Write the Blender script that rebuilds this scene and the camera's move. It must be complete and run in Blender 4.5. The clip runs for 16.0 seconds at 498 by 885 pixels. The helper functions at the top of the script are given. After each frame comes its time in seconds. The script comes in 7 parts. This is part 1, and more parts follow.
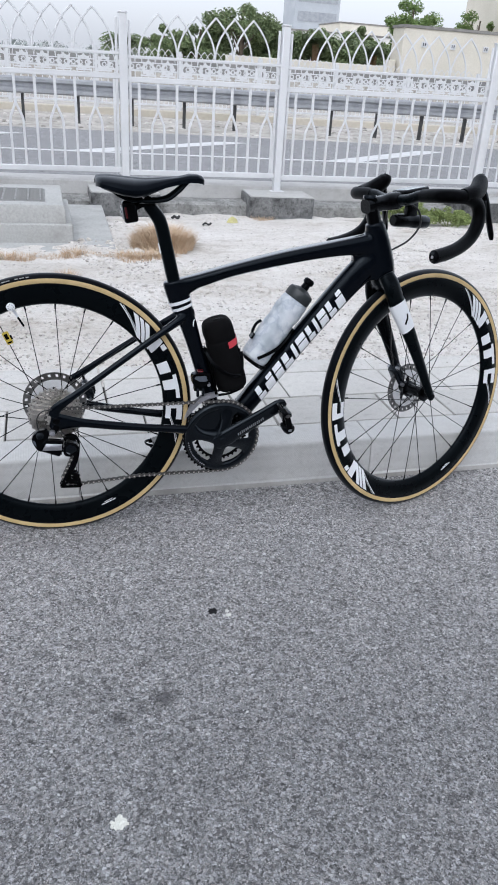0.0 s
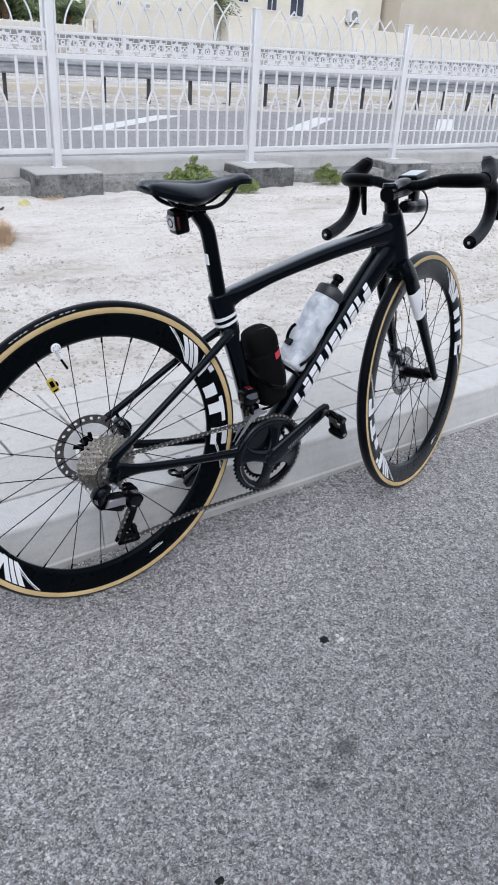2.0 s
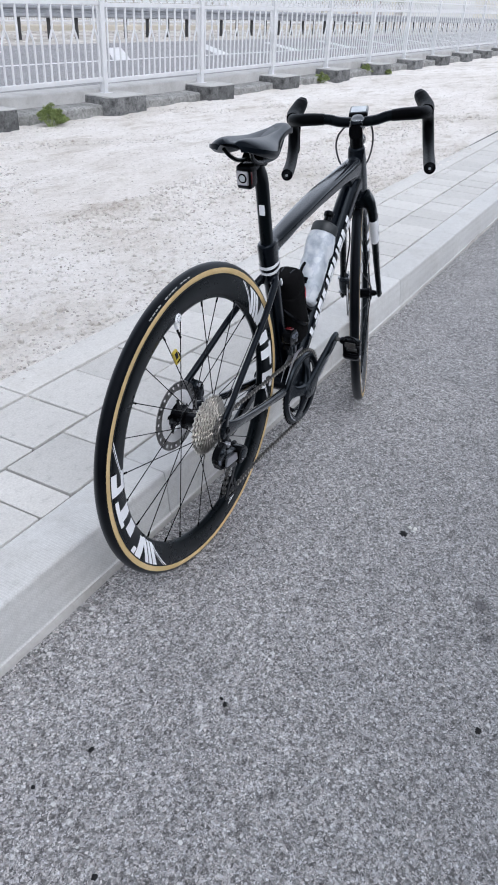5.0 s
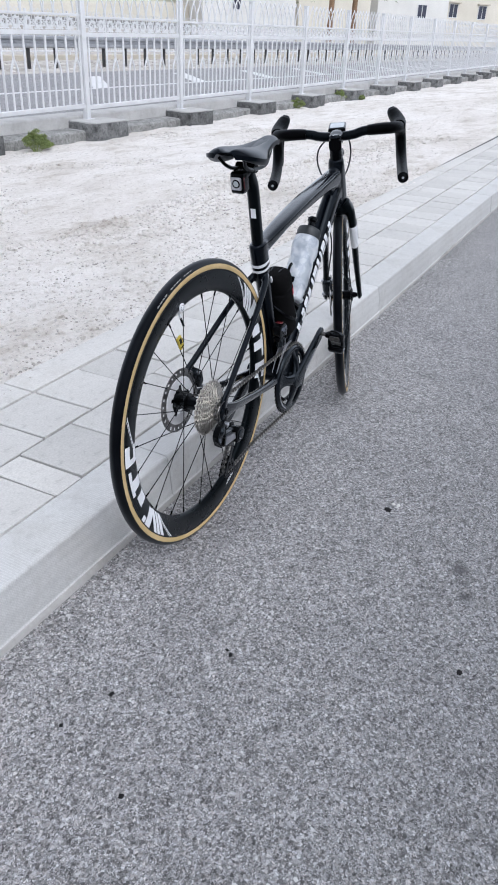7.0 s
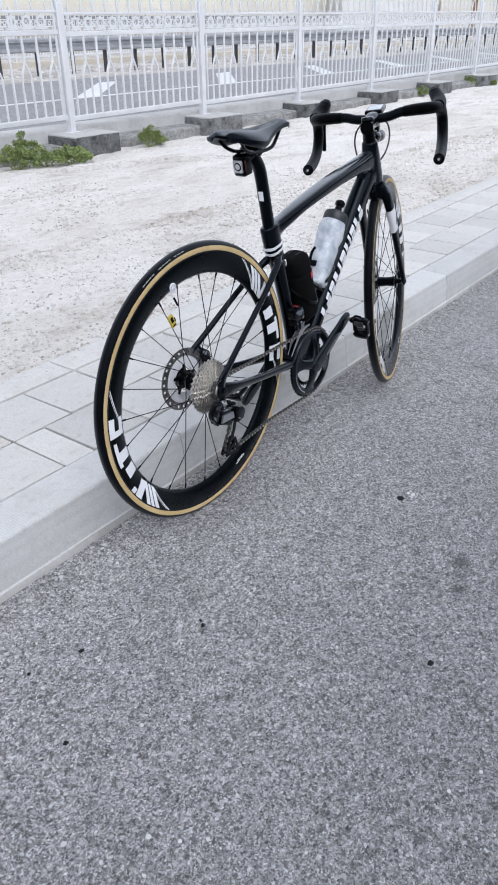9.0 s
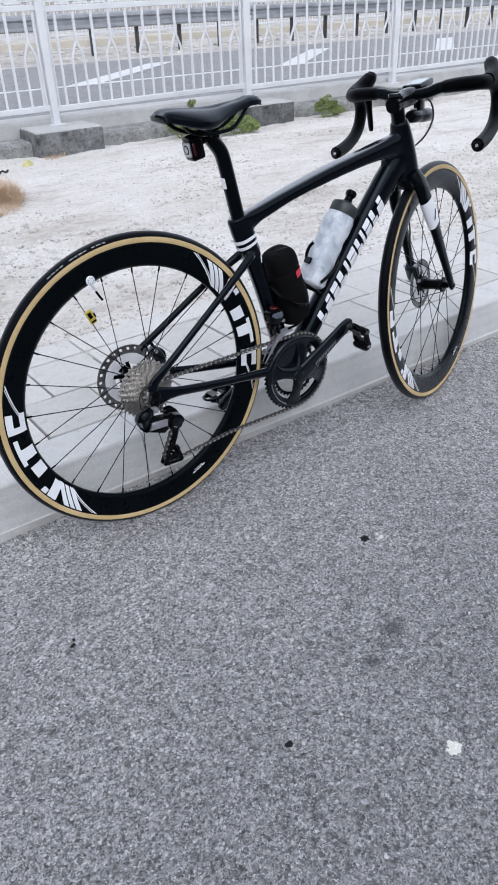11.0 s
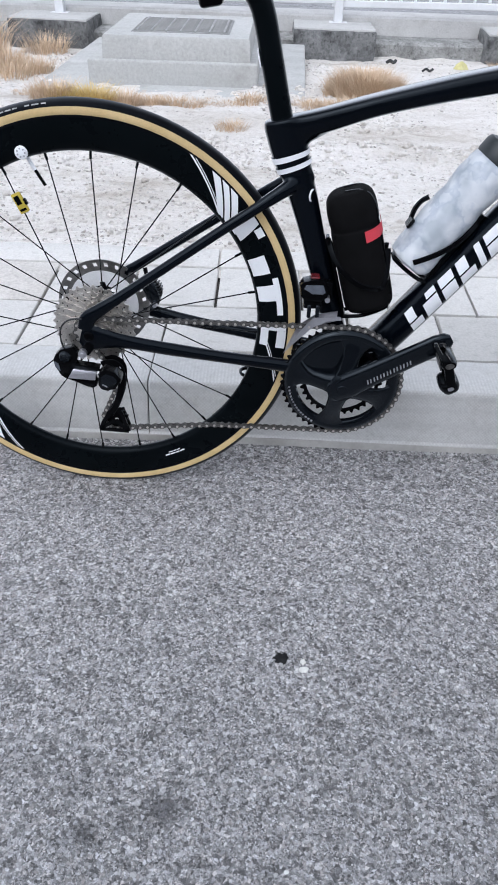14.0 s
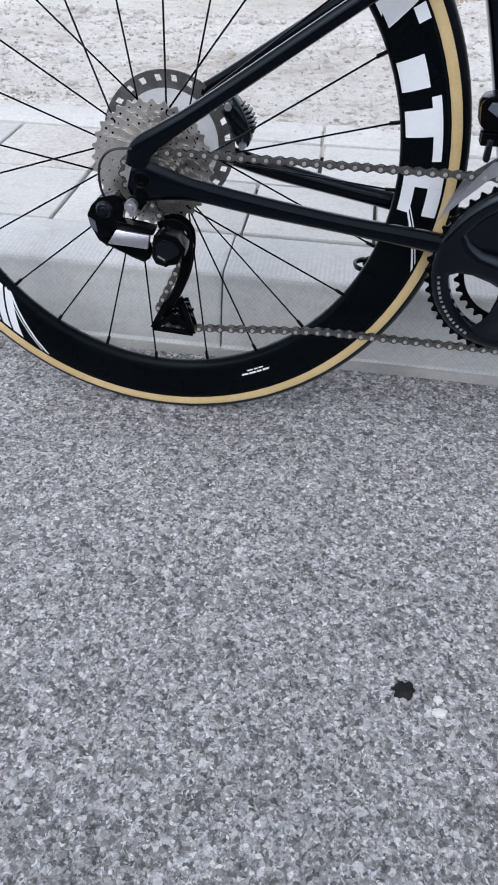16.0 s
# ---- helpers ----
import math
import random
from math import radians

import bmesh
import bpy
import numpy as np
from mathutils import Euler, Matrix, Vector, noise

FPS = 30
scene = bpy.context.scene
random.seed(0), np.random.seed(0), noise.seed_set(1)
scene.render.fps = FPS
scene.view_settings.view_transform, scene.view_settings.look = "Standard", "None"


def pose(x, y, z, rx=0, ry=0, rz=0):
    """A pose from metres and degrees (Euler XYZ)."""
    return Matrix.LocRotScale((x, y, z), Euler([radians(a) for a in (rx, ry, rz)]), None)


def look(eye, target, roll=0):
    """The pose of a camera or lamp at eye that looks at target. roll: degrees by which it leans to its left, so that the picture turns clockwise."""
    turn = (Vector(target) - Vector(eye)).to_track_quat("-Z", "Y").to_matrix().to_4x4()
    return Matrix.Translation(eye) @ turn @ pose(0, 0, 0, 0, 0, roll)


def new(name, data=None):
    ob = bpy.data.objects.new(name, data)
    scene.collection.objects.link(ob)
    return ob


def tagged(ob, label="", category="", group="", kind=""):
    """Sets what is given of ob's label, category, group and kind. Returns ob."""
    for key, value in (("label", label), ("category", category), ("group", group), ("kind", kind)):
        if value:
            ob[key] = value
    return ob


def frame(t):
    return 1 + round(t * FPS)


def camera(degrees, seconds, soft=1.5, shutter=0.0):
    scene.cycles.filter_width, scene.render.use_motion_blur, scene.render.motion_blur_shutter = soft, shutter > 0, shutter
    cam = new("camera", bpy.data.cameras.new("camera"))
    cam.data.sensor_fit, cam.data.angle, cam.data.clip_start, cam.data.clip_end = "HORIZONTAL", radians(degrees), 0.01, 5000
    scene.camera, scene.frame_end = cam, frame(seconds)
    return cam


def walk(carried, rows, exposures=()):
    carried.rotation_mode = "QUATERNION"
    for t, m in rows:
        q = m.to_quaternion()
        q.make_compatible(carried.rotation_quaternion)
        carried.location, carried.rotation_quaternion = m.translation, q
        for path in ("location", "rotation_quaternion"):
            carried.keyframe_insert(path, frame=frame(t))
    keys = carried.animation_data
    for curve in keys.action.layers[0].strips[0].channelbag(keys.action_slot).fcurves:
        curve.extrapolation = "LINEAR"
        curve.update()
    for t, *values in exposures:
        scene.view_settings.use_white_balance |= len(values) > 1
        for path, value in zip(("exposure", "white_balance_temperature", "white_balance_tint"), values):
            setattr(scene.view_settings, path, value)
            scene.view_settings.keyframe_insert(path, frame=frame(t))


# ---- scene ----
cam = camera(37.4, 16.0, soft=1.8)
PATH = [
    (0, (0.128, -1.575, 1.096), (0.595, 0.148, 0.193), 4.0),
    (0.5, (-0.022, -1.494, 1.101), (0.592, 0.18, 0.194), 4.4),
    (1, (-0.145, -1.347, 1.103), (0.643, 0.251, 0.193), 4.5),
    (1.5, (-0.305, -1.248, 1.101), (0.631, 0.259, 0.179), 4.4),
    (2, (-0.453, -1.137, 1.097), (0.601, 0.28, 0.159), 4.1),
    (2.5, (-0.552, -0.989, 1.087), (0.627, 0.306, 0.122), 4.7),
    (3, (-0.717, -0.884, 1.087), (0.599, 0.258, 0.105), 4.7),
    (3.5, (-0.791, -0.748, 1.078), (0.601, 0.281, 0.077), 3.9),
    (4, (-0.85, -0.659, 1.083), (0.611, 0.245, 0.059), 3.4),
    (4.5, (-0.982, -0.623, 1.09), (0.525, 0.194, 0.06), 3.1),
    (4.7, (-1.007, -0.622, 1.099), (0.498, 0.193, 0.065), 3.3),
    (6.8, (-1.209, -0.688, 1.091), (0.345, 0.098, 0.107), 3.0),
    (7, (-1.211, -0.686, 1.092), (0.345, 0.103, 0.114), 2.9),
    (7.5, (-1.212, -0.685, 1.091), (0.335, 0.128, 0.119), 2.4),
    (8, (-1.205, -0.698, 1.089), (0.306, 0.182, 0.118), 1.6),
    (8.5, (-1.172, -0.795, 1.09), (0.272, 0.184, 0.113), 0.6),
    (9, (-1.085, -0.956, 1.082), (0.281, 0.111, 0.084), -0.2),
    (9.2, (-1.039, -1.003, 1.077), (0.295, 0.101, 0.076), -0.7),
    (11.3, (-0.435, -1.219, 1.07), (0.449, 0.224, 0.004), -2.0),
    (11.5, (-0.362, -1.216, 1.076), (0.462, 0.257, 0.003), -2.2),
    (12, (-0.157, -1.255, 1.07), (0.529, 0.287, -0.004), -1.9),
    (12.5, (0.066, -1.29, 1.077), (0.6, 0.287, -0.031), -1.0),
    (13, (0.265, -1.226, 1.039), (0.565, 0.376, -0.12), -0.9),
    (13.5, (0.357, -1.132, 0.97), (0.437, 0.477, -0.216), 1.1),
    (14, (0.388, -0.963, 0.902), (0.327, 0.63, -0.306), 1.8),
    (14.5, (0.361, -0.792, 0.781), (0.237, 0.795, -0.43), 1.8),
    (15, (0.345, -0.724, 0.665), (0.167, 0.864, -0.538), 1.5),
    (15.5, (0.341, -0.705, 0.639), (0.136, 0.858, -0.592), 1.6),
    (16, (0.319, -0.683, 0.628), (0.104, 0.811, -0.684), 2.0),
]
EXPOSURES = [(0.0, -0.09, 5900, 10), (1.0, -0.09, 5870, 10), (2.0, -0.08, 5900, 11), (4.5, -0.08, 5860, 11), (9.0, -0.02, 5850, 11), (11.5, -0.06, 5800, 11), (12.5, -0.06, 5800, 11), (13.5, 0.12, 5820, 11), (14.5, 0.11, 5820, 11), (16.0, 0.07, 5820, 11)]
walk(cam, [(t, look(eye, target, roll)) for t, eye, target, roll in PATH], EXPOSURES)

# ---- world and light: a bright hazy overcast ----
world = bpy.data.worlds.new("overcast_sky")
scene.world = world
world.use_nodes = True
wt = world.node_tree
sky = wt.nodes.new("ShaderNodeTexSky")
sky.sky_type, sky.sun_disc = "NISHITA", False
sky.sun_elevation, sky.sun_rotation = radians(48), radians(205)
sky.air_density, sky.dust_density, sky.ozone_density = 1.2, 4.0, 1.0
haze = wt.nodes.new("ShaderNodeHueSaturation")
haze.inputs["Saturation"].default_value = 0.28
bg = next(n for n in wt.nodes if n.type == "BACKGROUND")
bg.inputs["Strength"].default_value = 0.31
wt.links.new(sky.outputs["Color"], haze.inputs["Color"])
veil = wt.nodes.new("ShaderNodeMix")
veil.data_type = "RGBA"
veil_in = [i for i in veil.inputs if i.enabled]
veil_in[0].default_value = 0.6
veil_in[2].default_value = (3.4, 3.38, 3.46, 1)
wt.links.new(haze.outputs["Color"], veil_in[1])
wt.links.new(next(o for o in veil.outputs if o.enabled), bg.inputs["Color"])
SUN = bpy.data.lights.new("sun", "SUN")
SUN.energy, SUN.angle, SUN.color = 0.5, radians(40), (1.0, 0.965, 0.92)
sun = new("sun", SUN)
sun.matrix_world = look((-2.5, -2.5, 9), (0, 0, 0))
scene.view_settings.exposure = 0.0


# ---- materials ----
CROSS = math.tan(radians(1.8))  # the road's cross fall


class Nodes:
    """A small builder for one material."""

    def __init__(self, name, rough=0.6, metal=0.0, coat=0.0, coat_rough=0.1, spec=0.5):
        self.m = bpy.data.materials.new(name)
        self.m.use_nodes = True
        self.t = self.m.node_tree
        self.b = self.t.nodes["Principled BSDF"]
        self.b.inputs["Roughness"].default_value = rough
        self.b.inputs["Metallic"].default_value = metal
        self.b.inputs["Coat Weight"].default_value = coat
        self.b.inputs["Coat Roughness"].default_value = coat_rough
        self.b.inputs["Specular IOR Level"].default_value = spec
        self.co = self.t.nodes.new("ShaderNodeTexCoord").outputs["Object"]

    def node(self, kind, **sets):
        n = self.t.nodes.new(kind)
        for k, v in sets.items():
            n.inputs[k.replace("_", " ")].default_value = v
        return n

    def link(self, a, b):
        self.t.links.new(a, b)

    def noise(self, scale, detail=4.0, rough=0.6, co=None):
        n = self.node("ShaderNodeTexNoise", Scale=scale, Detail=detail, Roughness=rough)
        self.link(co or self.co, n.inputs["Vector"])
        return n.outputs["Fac"]

    def cells(self, scale, out="Color", feature="F1"):
        n = self.t.nodes.new("ShaderNodeTexVoronoi")
        n.feature = feature
        n.inputs["Scale"].default_value = scale
        self.link(self.co, n.inputs["Vector"])
        return n.outputs[out]

    def ramp(self, fac, *stops):
        n = self.t.nodes.new("ShaderNodeValToRGB")
        while len(n.color_ramp.elements) < len(stops):
            n.color_ramp.elements.new(0.5)
        for e, (p, c) in zip(n.color_ramp.elements, stops):
            e.position = p
            e.color = (*c, 1) if isinstance(c, tuple) else (c, c, c, 1)
        self.link(fac, n.inputs["Fac"])
        return n.outputs["Color"]

    def mix(self, fac, a, b, mode="MIX"):
        n = self.t.nodes.new("ShaderNodeMix")
        n.data_type, n.blend_type = "RGBA", mode
        ins = [i for i in n.inputs if i.enabled]
        for sock, v in zip(ins, (fac, a, b)):
            if isinstance(v, bpy.types.NodeSocket):
                self.link(v, sock)
            elif isinstance(v, tuple):
                sock.default_value = (*v, 1)
            else:
                sock.default_value = v
        return next(o for o in n.outputs if o.enabled)

    def colour(self, c):
        if isinstance(c, tuple):
            self.b.inputs["Base Color"].default_value = (*c, 1)
        else:
            self.link(c, self.b.inputs["Base Color"])

    def bump(self, height, strength=0.3, distance=0.002, prior=None):
        n = self.node("ShaderNodeBump", Strength=strength, Distance=distance)
        self.link(height, n.inputs["Height"])
        if prior:
            self.link(prior, n.inputs["Normal"])
        self.link(n.outputs["Normal"], self.b.inputs["Normal"])
        return n.outputs["Normal"]

    def rand(self):
        return self.t.nodes.new("ShaderNodeObjectInfo").outputs["Random"]


def worn(name, c1, c2, scale=6.0, fine=90.0, rough=0.6, metal=0.0, bump=0.15, depth=0.001, coat=0.0, spread=0.12, spec=0.5, rough2=None):
    """Two tones that wander at one scale, with a finer grain on top."""
    n = Nodes(name, rough, metal, coat, spec=spec)
    big = n.ramp(n.noise(scale, 5), (0.35, c1), (0.65, c2))
    fineg = n.noise(fine, 3)
    tone = n.ramp(fineg, (0.3, 1 - spread), (0.7, 1.0))
    n.colour(n.mix(1.0, big, tone, "MULTIPLY"))
    if bump:
        n.bump(fineg, bump, depth)
    if rough2 is not None:
        r = n.ramp(n.noise(scale * 2.3, 4), (0.35, rough), (0.65, rough2))
        n.link(r, n.b.inputs["Roughness"])
    return n.m


def gloss(m, low, high, coat=0.0, start=0.15, coat_from=0.3):
    """Dull when seen straight on, shinier towards grazing."""
    t = m.node_tree
    w, r = t.nodes.new("ShaderNodeLayerWeight"), t.nodes.new("ShaderNodeMapRange")
    w.inputs["Blend"].default_value = 0.45
    t.links.new(w.outputs["Facing"], r.inputs["Value"])
    r.inputs["From Min"].default_value, r.inputs["From Max"].default_value = start, 0.6
    r.inputs["To Min"].default_value, r.inputs["To Max"].default_value = low, high
    t.links.new(r.outputs["Result"], t.nodes["Principled BSDF"].inputs["Specular IOR Level"])
    t.nodes["Principled BSDF"].inputs["Specular Tint"].default_value = (0.78, 0.9, 1.0, 1.0)
    if coat:
        c = t.nodes.new("ShaderNodeMapRange")
        t.links.new(w.outputs["Facing"], c.inputs["Value"])
        c.inputs["From Min"].default_value, c.inputs["From Max"].default_value = coat_from, 0.6
        c.inputs["To Max"].default_value = coat
        t.nodes["Principled BSDF"].inputs["Coat IOR"].default_value = 1.8
        t.links.new(c.outputs["Result"], t.nodes["Principled BSDF"].inputs["Coat Weight"])
    return m


def asphalt(name, dark, light, scale=150.0, dust=0.0, smudges=()):
    """Chips of stone of many greys, set in a dark binder."""
    n = Nodes(name, 0.75, spec=0.6)
    mid = (dark + light) / 2
    layers, plain = [], n.co
    # chips of uneven outline
    wob = n.t.nodes.new("ShaderNodeTexNoise")
    wob.inputs["Scale"].default_value, wob.inputs["Detail"].default_value = scale * 0.8, 3.0
    n.link(plain, wob.inputs["Vector"])
    shift = n.t.nodes.new("ShaderNodeVectorMath")
    shift.operation = "MULTIPLY_ADD"
    n.link(wob.outputs["Color"], shift.inputs[0])
    shift.inputs[1].default_value = (1.5 / scale,) * 3
    n.link(plain, shift.inputs[2])
    n.co = shift.outputs["Vector"]
    for k in (1.05, 2.0):
        sep = n.t.nodes.new("ShaderNodeSeparateColor")
        n.link(n.cells(scale * k), sep.inputs["Color"])
        tone = n.ramp(sep.outputs[0], (0.0, dark * 0.4), (0.16, dark), (0.5, mid), (0.84, light), (1.0, light * 1.5))
        hue = n.ramp(sep.outputs[1], (0.0, (0.98, 0.985, 1.04)), (0.5, (0.98, 0.993, 1.0)), (1.0, (1.05, 0.99, 0.96)))
        rim = n.ramp(n.cells(scale * k, "Distance", "DISTANCE_TO_EDGE"), (0.0, 0.55), (0.12, 1.0))
        layers.append(n.mix(1.0, n.mix(1.0, tone, hue, "MULTIPLY"), rim, "MULTIPLY"))
    # larger stones, few and far between, pale or near black
    sep = n.t.nodes.new("ShaderNodeSeparateColor")
    n.link(n.cells(scale * 0.5), sep.inputs["Color"])
    few = n.ramp(sep.outputs[2], (0.87, 0.0), (0.89, 1.0))
    inside = n.ramp(n.cells(scale * 0.5, "Distance", "DISTANCE_TO_EDGE"), (0.1, 0.0), (0.2, 0.6))
    big_mask = n.mix(1.0, few, inside, "MULTIPLY")
    big = n.ramp(sep.outputs[0], (0.0, dark * 0.7), (0.45, dark * 1.3), (0.7, light), (1.0, light * 1.45))
    n.co = plain
    body = n.mix(n.ramp(n.noise(scale * 0.45, 2), (0.4, 0.15), (0.6, 0.85)), layers[0], layers[1])
    body = n.mix(big_mask, body, big)
    pits = n.ramp(n.noise(scale * 0.27, 3, 0.7), (0.34, 0.48), (0.45, 0.96), (0.62, 1.0), (0.72, 1.12))
    patch = n.ramp(n.noise(1.3, 6, 0.65), (0.3, (0.88, 0.875, 0.885)), (0.55, (1.0, 1.0, 1.0)), (0.75, (1.07, 1.065, 1.06)))
    smear = n.ramp(n.noise(7.0, 5, 0.7), (0.25, 0.84), (0.45, 1.0))
    body = n.mix(1.0, body, pits, "MULTIPLY")
    # dark gaps between the chips
    body = n.mix(1.0, body, n.ramp(n.noise(scale * 0.9, 3, 0.75), (0.32, 0.5), (0.4, 1.0), (0.7, 1.05)), "MULTIPLY")
    body = n.mix(1.0, body, patch, "MULTIPLY")
    body = n.mix(1.0, body, smear, "MULTIPLY")
    if dust:
        # chips bleached and dusted pale along the kerb, less so out on the road
        sep = n.t.nodes.new("ShaderNodeSeparateXYZ")
        n.link(n.co, sep.inputs["Vector"])
        near = n.t.nodes.new("ShaderNodeMapRange")
        n.link(sep.outputs["Y"], near.inputs["Value"])
        near.inputs["From Min"].default_value, near.inputs["From Max"].default_value = -0.7, 0.1
        thin = n.ramp(n.noise(3.5, 6, 0.7), (0.3, 0.45 * dust), (0.7, dust))
        amount = n.mix(1.0, thin, near.outputs["Result"], "MULTIPLY")
        body = n.mix(amount, body, n.mix(1.0, body, (1.75, 1.7, 1.66), "MULTIPLY"))
    for x, y, r, depth in smudges:
        # an old oily smudge, ragged at its rim
        off = n.t.nodes.new("ShaderNodeVectorMath")
        off.operation = "SUBTRACT"
        n.link(n.co, off.inputs[0])
        off.inputs[1].default_value = (x, y, CROSS * y)
        size = n.t.nodes.new("ShaderNodeVectorMath")
        size.operation = "LENGTH"
        n.link(off.outputs["Vector"], size.inputs[0])
        rag = n.t.nodes.new("ShaderNodeMath")
        rag.operation = "MULTIPLY_ADD"
        n.link(n.noise(48.0, 6, 0.75), rag.inputs[0])
        rag.inputs[1].default_value = r * 2.4
        n.link(size.outputs["Value"], rag.inputs[2])
        mask = n.t.nodes.new("ShaderNodeMapRange")
        n.link(rag.outputs["Value"], mask.inputs["Value"])
        mask.inputs["From Min"].default_value, mask.inputs["From Max"].default_value = r * 1.5, r * 2.4
        mask.inputs["To Min"].default_value, mask.inputs["To Max"].default_value = depth, 0.0
        body = n.mix(mask.outputs["Result"], body, n.mix(1.0, body, (0.16, 0.16, 0.17), "MULTIPLY"))
    n.colour(body)
    first = n.bump(n.cells(scale, "Distance", "DISTANCE_TO_EDGE"), 0.4, 0.002)
    n.bump(n.noise(scale * 2.2, 3), 0.3, 0.001, first)
    return n.m


def concrete(name, c1, c2, fine=160.0, bump=0.35, stain=None, rough=0.85, vary=0.0):
    n = Nodes(name, rough, spec=0.3)
    big = n.ramp(n.noise(2.2, 7, 0.65), (0.3, c1), (0.7, c2))
    grit = n.noise(fine, 4, 0.7)
    col = n.mix(1.0, big, n.ramp(grit, (0.3, 0.84), (0.68, 1.06)), "MULTIPLY")
    pits = n.ramp(n.noise(38.0, 5, 0.75), (0.32, 0.72), (0.45, 1.0))
    col = n.mix(0.6, col, n.mix(1.0, col, pits, "MULTIPLY"))
    if stain:
        col = n.mix(n.ramp(n.noise(4.5, 6, 0.7), (0.5, 0.0), (0.72, 0.75)), col, stain)
    if vary:
        tone = n.ramp(n.rand(), (0.0, 1 - vary), (1.0, 1 + vary * 0.5))
        col = n.mix(1.0, col, tone, "MULTIPLY")
    n.colour(col)
    first = n.bump(grit, bump, 0.0012)
    n.bump(n.noise(14.0, 5), bump * 0.7, 0.004, first)
    return n.m


def sandy(name):
    """Pale trodden sand: broad drifts, long scuffs, crumbs and dark grit."""
    n = Nodes(name, 0.95, spec=0.15)
    long = n.t.nodes.new("ShaderNodeMapping")
    long.inputs["Scale"].default_value = (0.45, 1.0, 1.0)
    long.inputs["Rotation"].default_value = (0, 0, radians(12))
    n.link(n.co, long.inputs["Vector"])
    drawn = long.outputs["Vector"]
    big = n.ramp(n.noise(0.9, 8, 0.62, drawn), (0.32, (0.64, 0.605, 0.56)), (0.46, (0.755, 0.722, 0.682)), (0.66, (0.81, 0.785, 0.755)))
    scuff = n.ramp(n.noise(3.4, 10, 0.75, drawn), (0.34, (0.68, 0.645, 0.6)), (0.45, (0.92, 0.915, 0.9)), (0.55, (1.0, 1.0, 1.0)), (0.75, (1.06, 1.06, 1.06)))
    crumbs = n.ramp(n.noise(30.0, 8, 0.82), (0.34, (0.42, 0.38, 0.34)), (0.41, (0.9, 0.885, 0.87)), (0.55, (1.0, 1.0, 1.0)), (0.72, (1.08, 1.08, 1.08)))
    fine = n.ramp(n.noise(105.0, 6, 0.8), (0.3, 0.62), (0.43, 0.97), (0.75, 1.1))
    col = n.mix(1.0, n.mix(1.0, big, scuff, "MULTIPLY"), n.mix(1.0, crumbs, fine, "MULTIPLY"), "MULTIPLY")
    # dark grit gathers in patches
    grit = n.ramp(n.cells(62.0, "Distance"), (0.1, 1.0), (0.19, 0.0))
    where = n.ramp(n.noise(2.2, 6, 0.7, drawn), (0.47, 0.0), (0.6, 0.8))
    col = n.mix(n.mix(1.0, grit, where, "MULTIPLY"), col, (0.24, 0.21, 0.18))
    n.colour(col)
    first = n.bump(n.noise(34.0, 9, 0.8), 0.8, 0.014)
    n.bump(n.noise(6.0, 8, 0.74, drawn), 0.7, 0.05, first)
    return n.m


def old_block(name, dark, pale, bloom):
    """Weathered block concrete: dark mottling with pale salt bloom."""
    n = Nodes(name, 0.92, spec=0.2)
    col = n.ramp(n.noise(7.0, 8, 0.72), (0.34, dark), (0.62, pale))
    col = n.mix(1.0, col, n.ramp(n.noise(34.0, 7, 0.8), (0.35, 0.45), (0.5, 1.0), (0.7, 1.2)), "MULTIPLY")
    col = n.mix(n.ramp(n.noise(4.0, 9, 0.75), (0.56, 0.0), (0.7, 0.6)), col, bloom)
    col = n.mix(1.0, col, n.ramp(n.rand(), (0.0, 0.8), (1.0, 1.25)), "MULTIPLY")
    n.colour(col)
    first = n.bump(n.noise(90.0, 6, 0.8), 0.8, 0.004)
    n.bump(n.noise(16.0, 7, 0.75), 0.8, 0.02, first)
    return n.m


def kerb_face(name):
    """Precast kerb concrete with the faint woven print of its mould."""
    n = Nodes(name, 0.8, spec=0.25)
    big = n.ramp(n.noise(2.6, 6, 0.62), (0.3, (0.5, 0.498, 0.486)), (0.7, (0.6, 0.598, 0.585)))
    grit = n.noise(170.0, 5, 0.75)
    col = n.mix(1.0, big, n.ramp(grit, (0.3, 0.84), (0.7, 1.05)), "MULTIPLY")
    col = n.mix(n.ramp(n.noise(5.0, 7, 0.72), (0.5, 0.0), (0.75, 0.6)), col, (0.37, 0.355, 0.33))
    col = n.mix(n.ramp(n.noise(22.0, 6, 0.75), (0.56, 0.0), (0.7, 0.35)), col, (0.3, 0.29, 0.27))
    col = n.mix(1.0, col, n.ramp(n.rand(), (0.0, 0.93), (1.0, 1.05)), "MULTIPLY")
    weave = n.t.nodes.new("ShaderNodeTexVoronoi")
    weave.inputs["Scale"].default_value = 210.0
    weave.inputs["Randomness"].default_value = 0.12
    turned = n.t.nodes.new("ShaderNodeVectorRotate")
    turned.rotation_type = "EULER_XYZ"
    turned.inputs["Rotation"].default_value = (0.0, radians(45), 0.0)
    n.link(n.co, turned.inputs["Vector"])
    n.link(turned.outputs["Vector"], weave.inputs["Vector"])
    dots = weave.outputs["Distance"]
    col = n.mix(1.0, col, n.ramp(dots, (0.2, 1.03), (0.6, 0.91)), "MULTIPLY")
    n.colour(col)
    first = n.bump(dots, 0.4, 0.0012)
    n.bump(n.noise(20.0, 5), 0.35, 0.004, first)
    return n.m


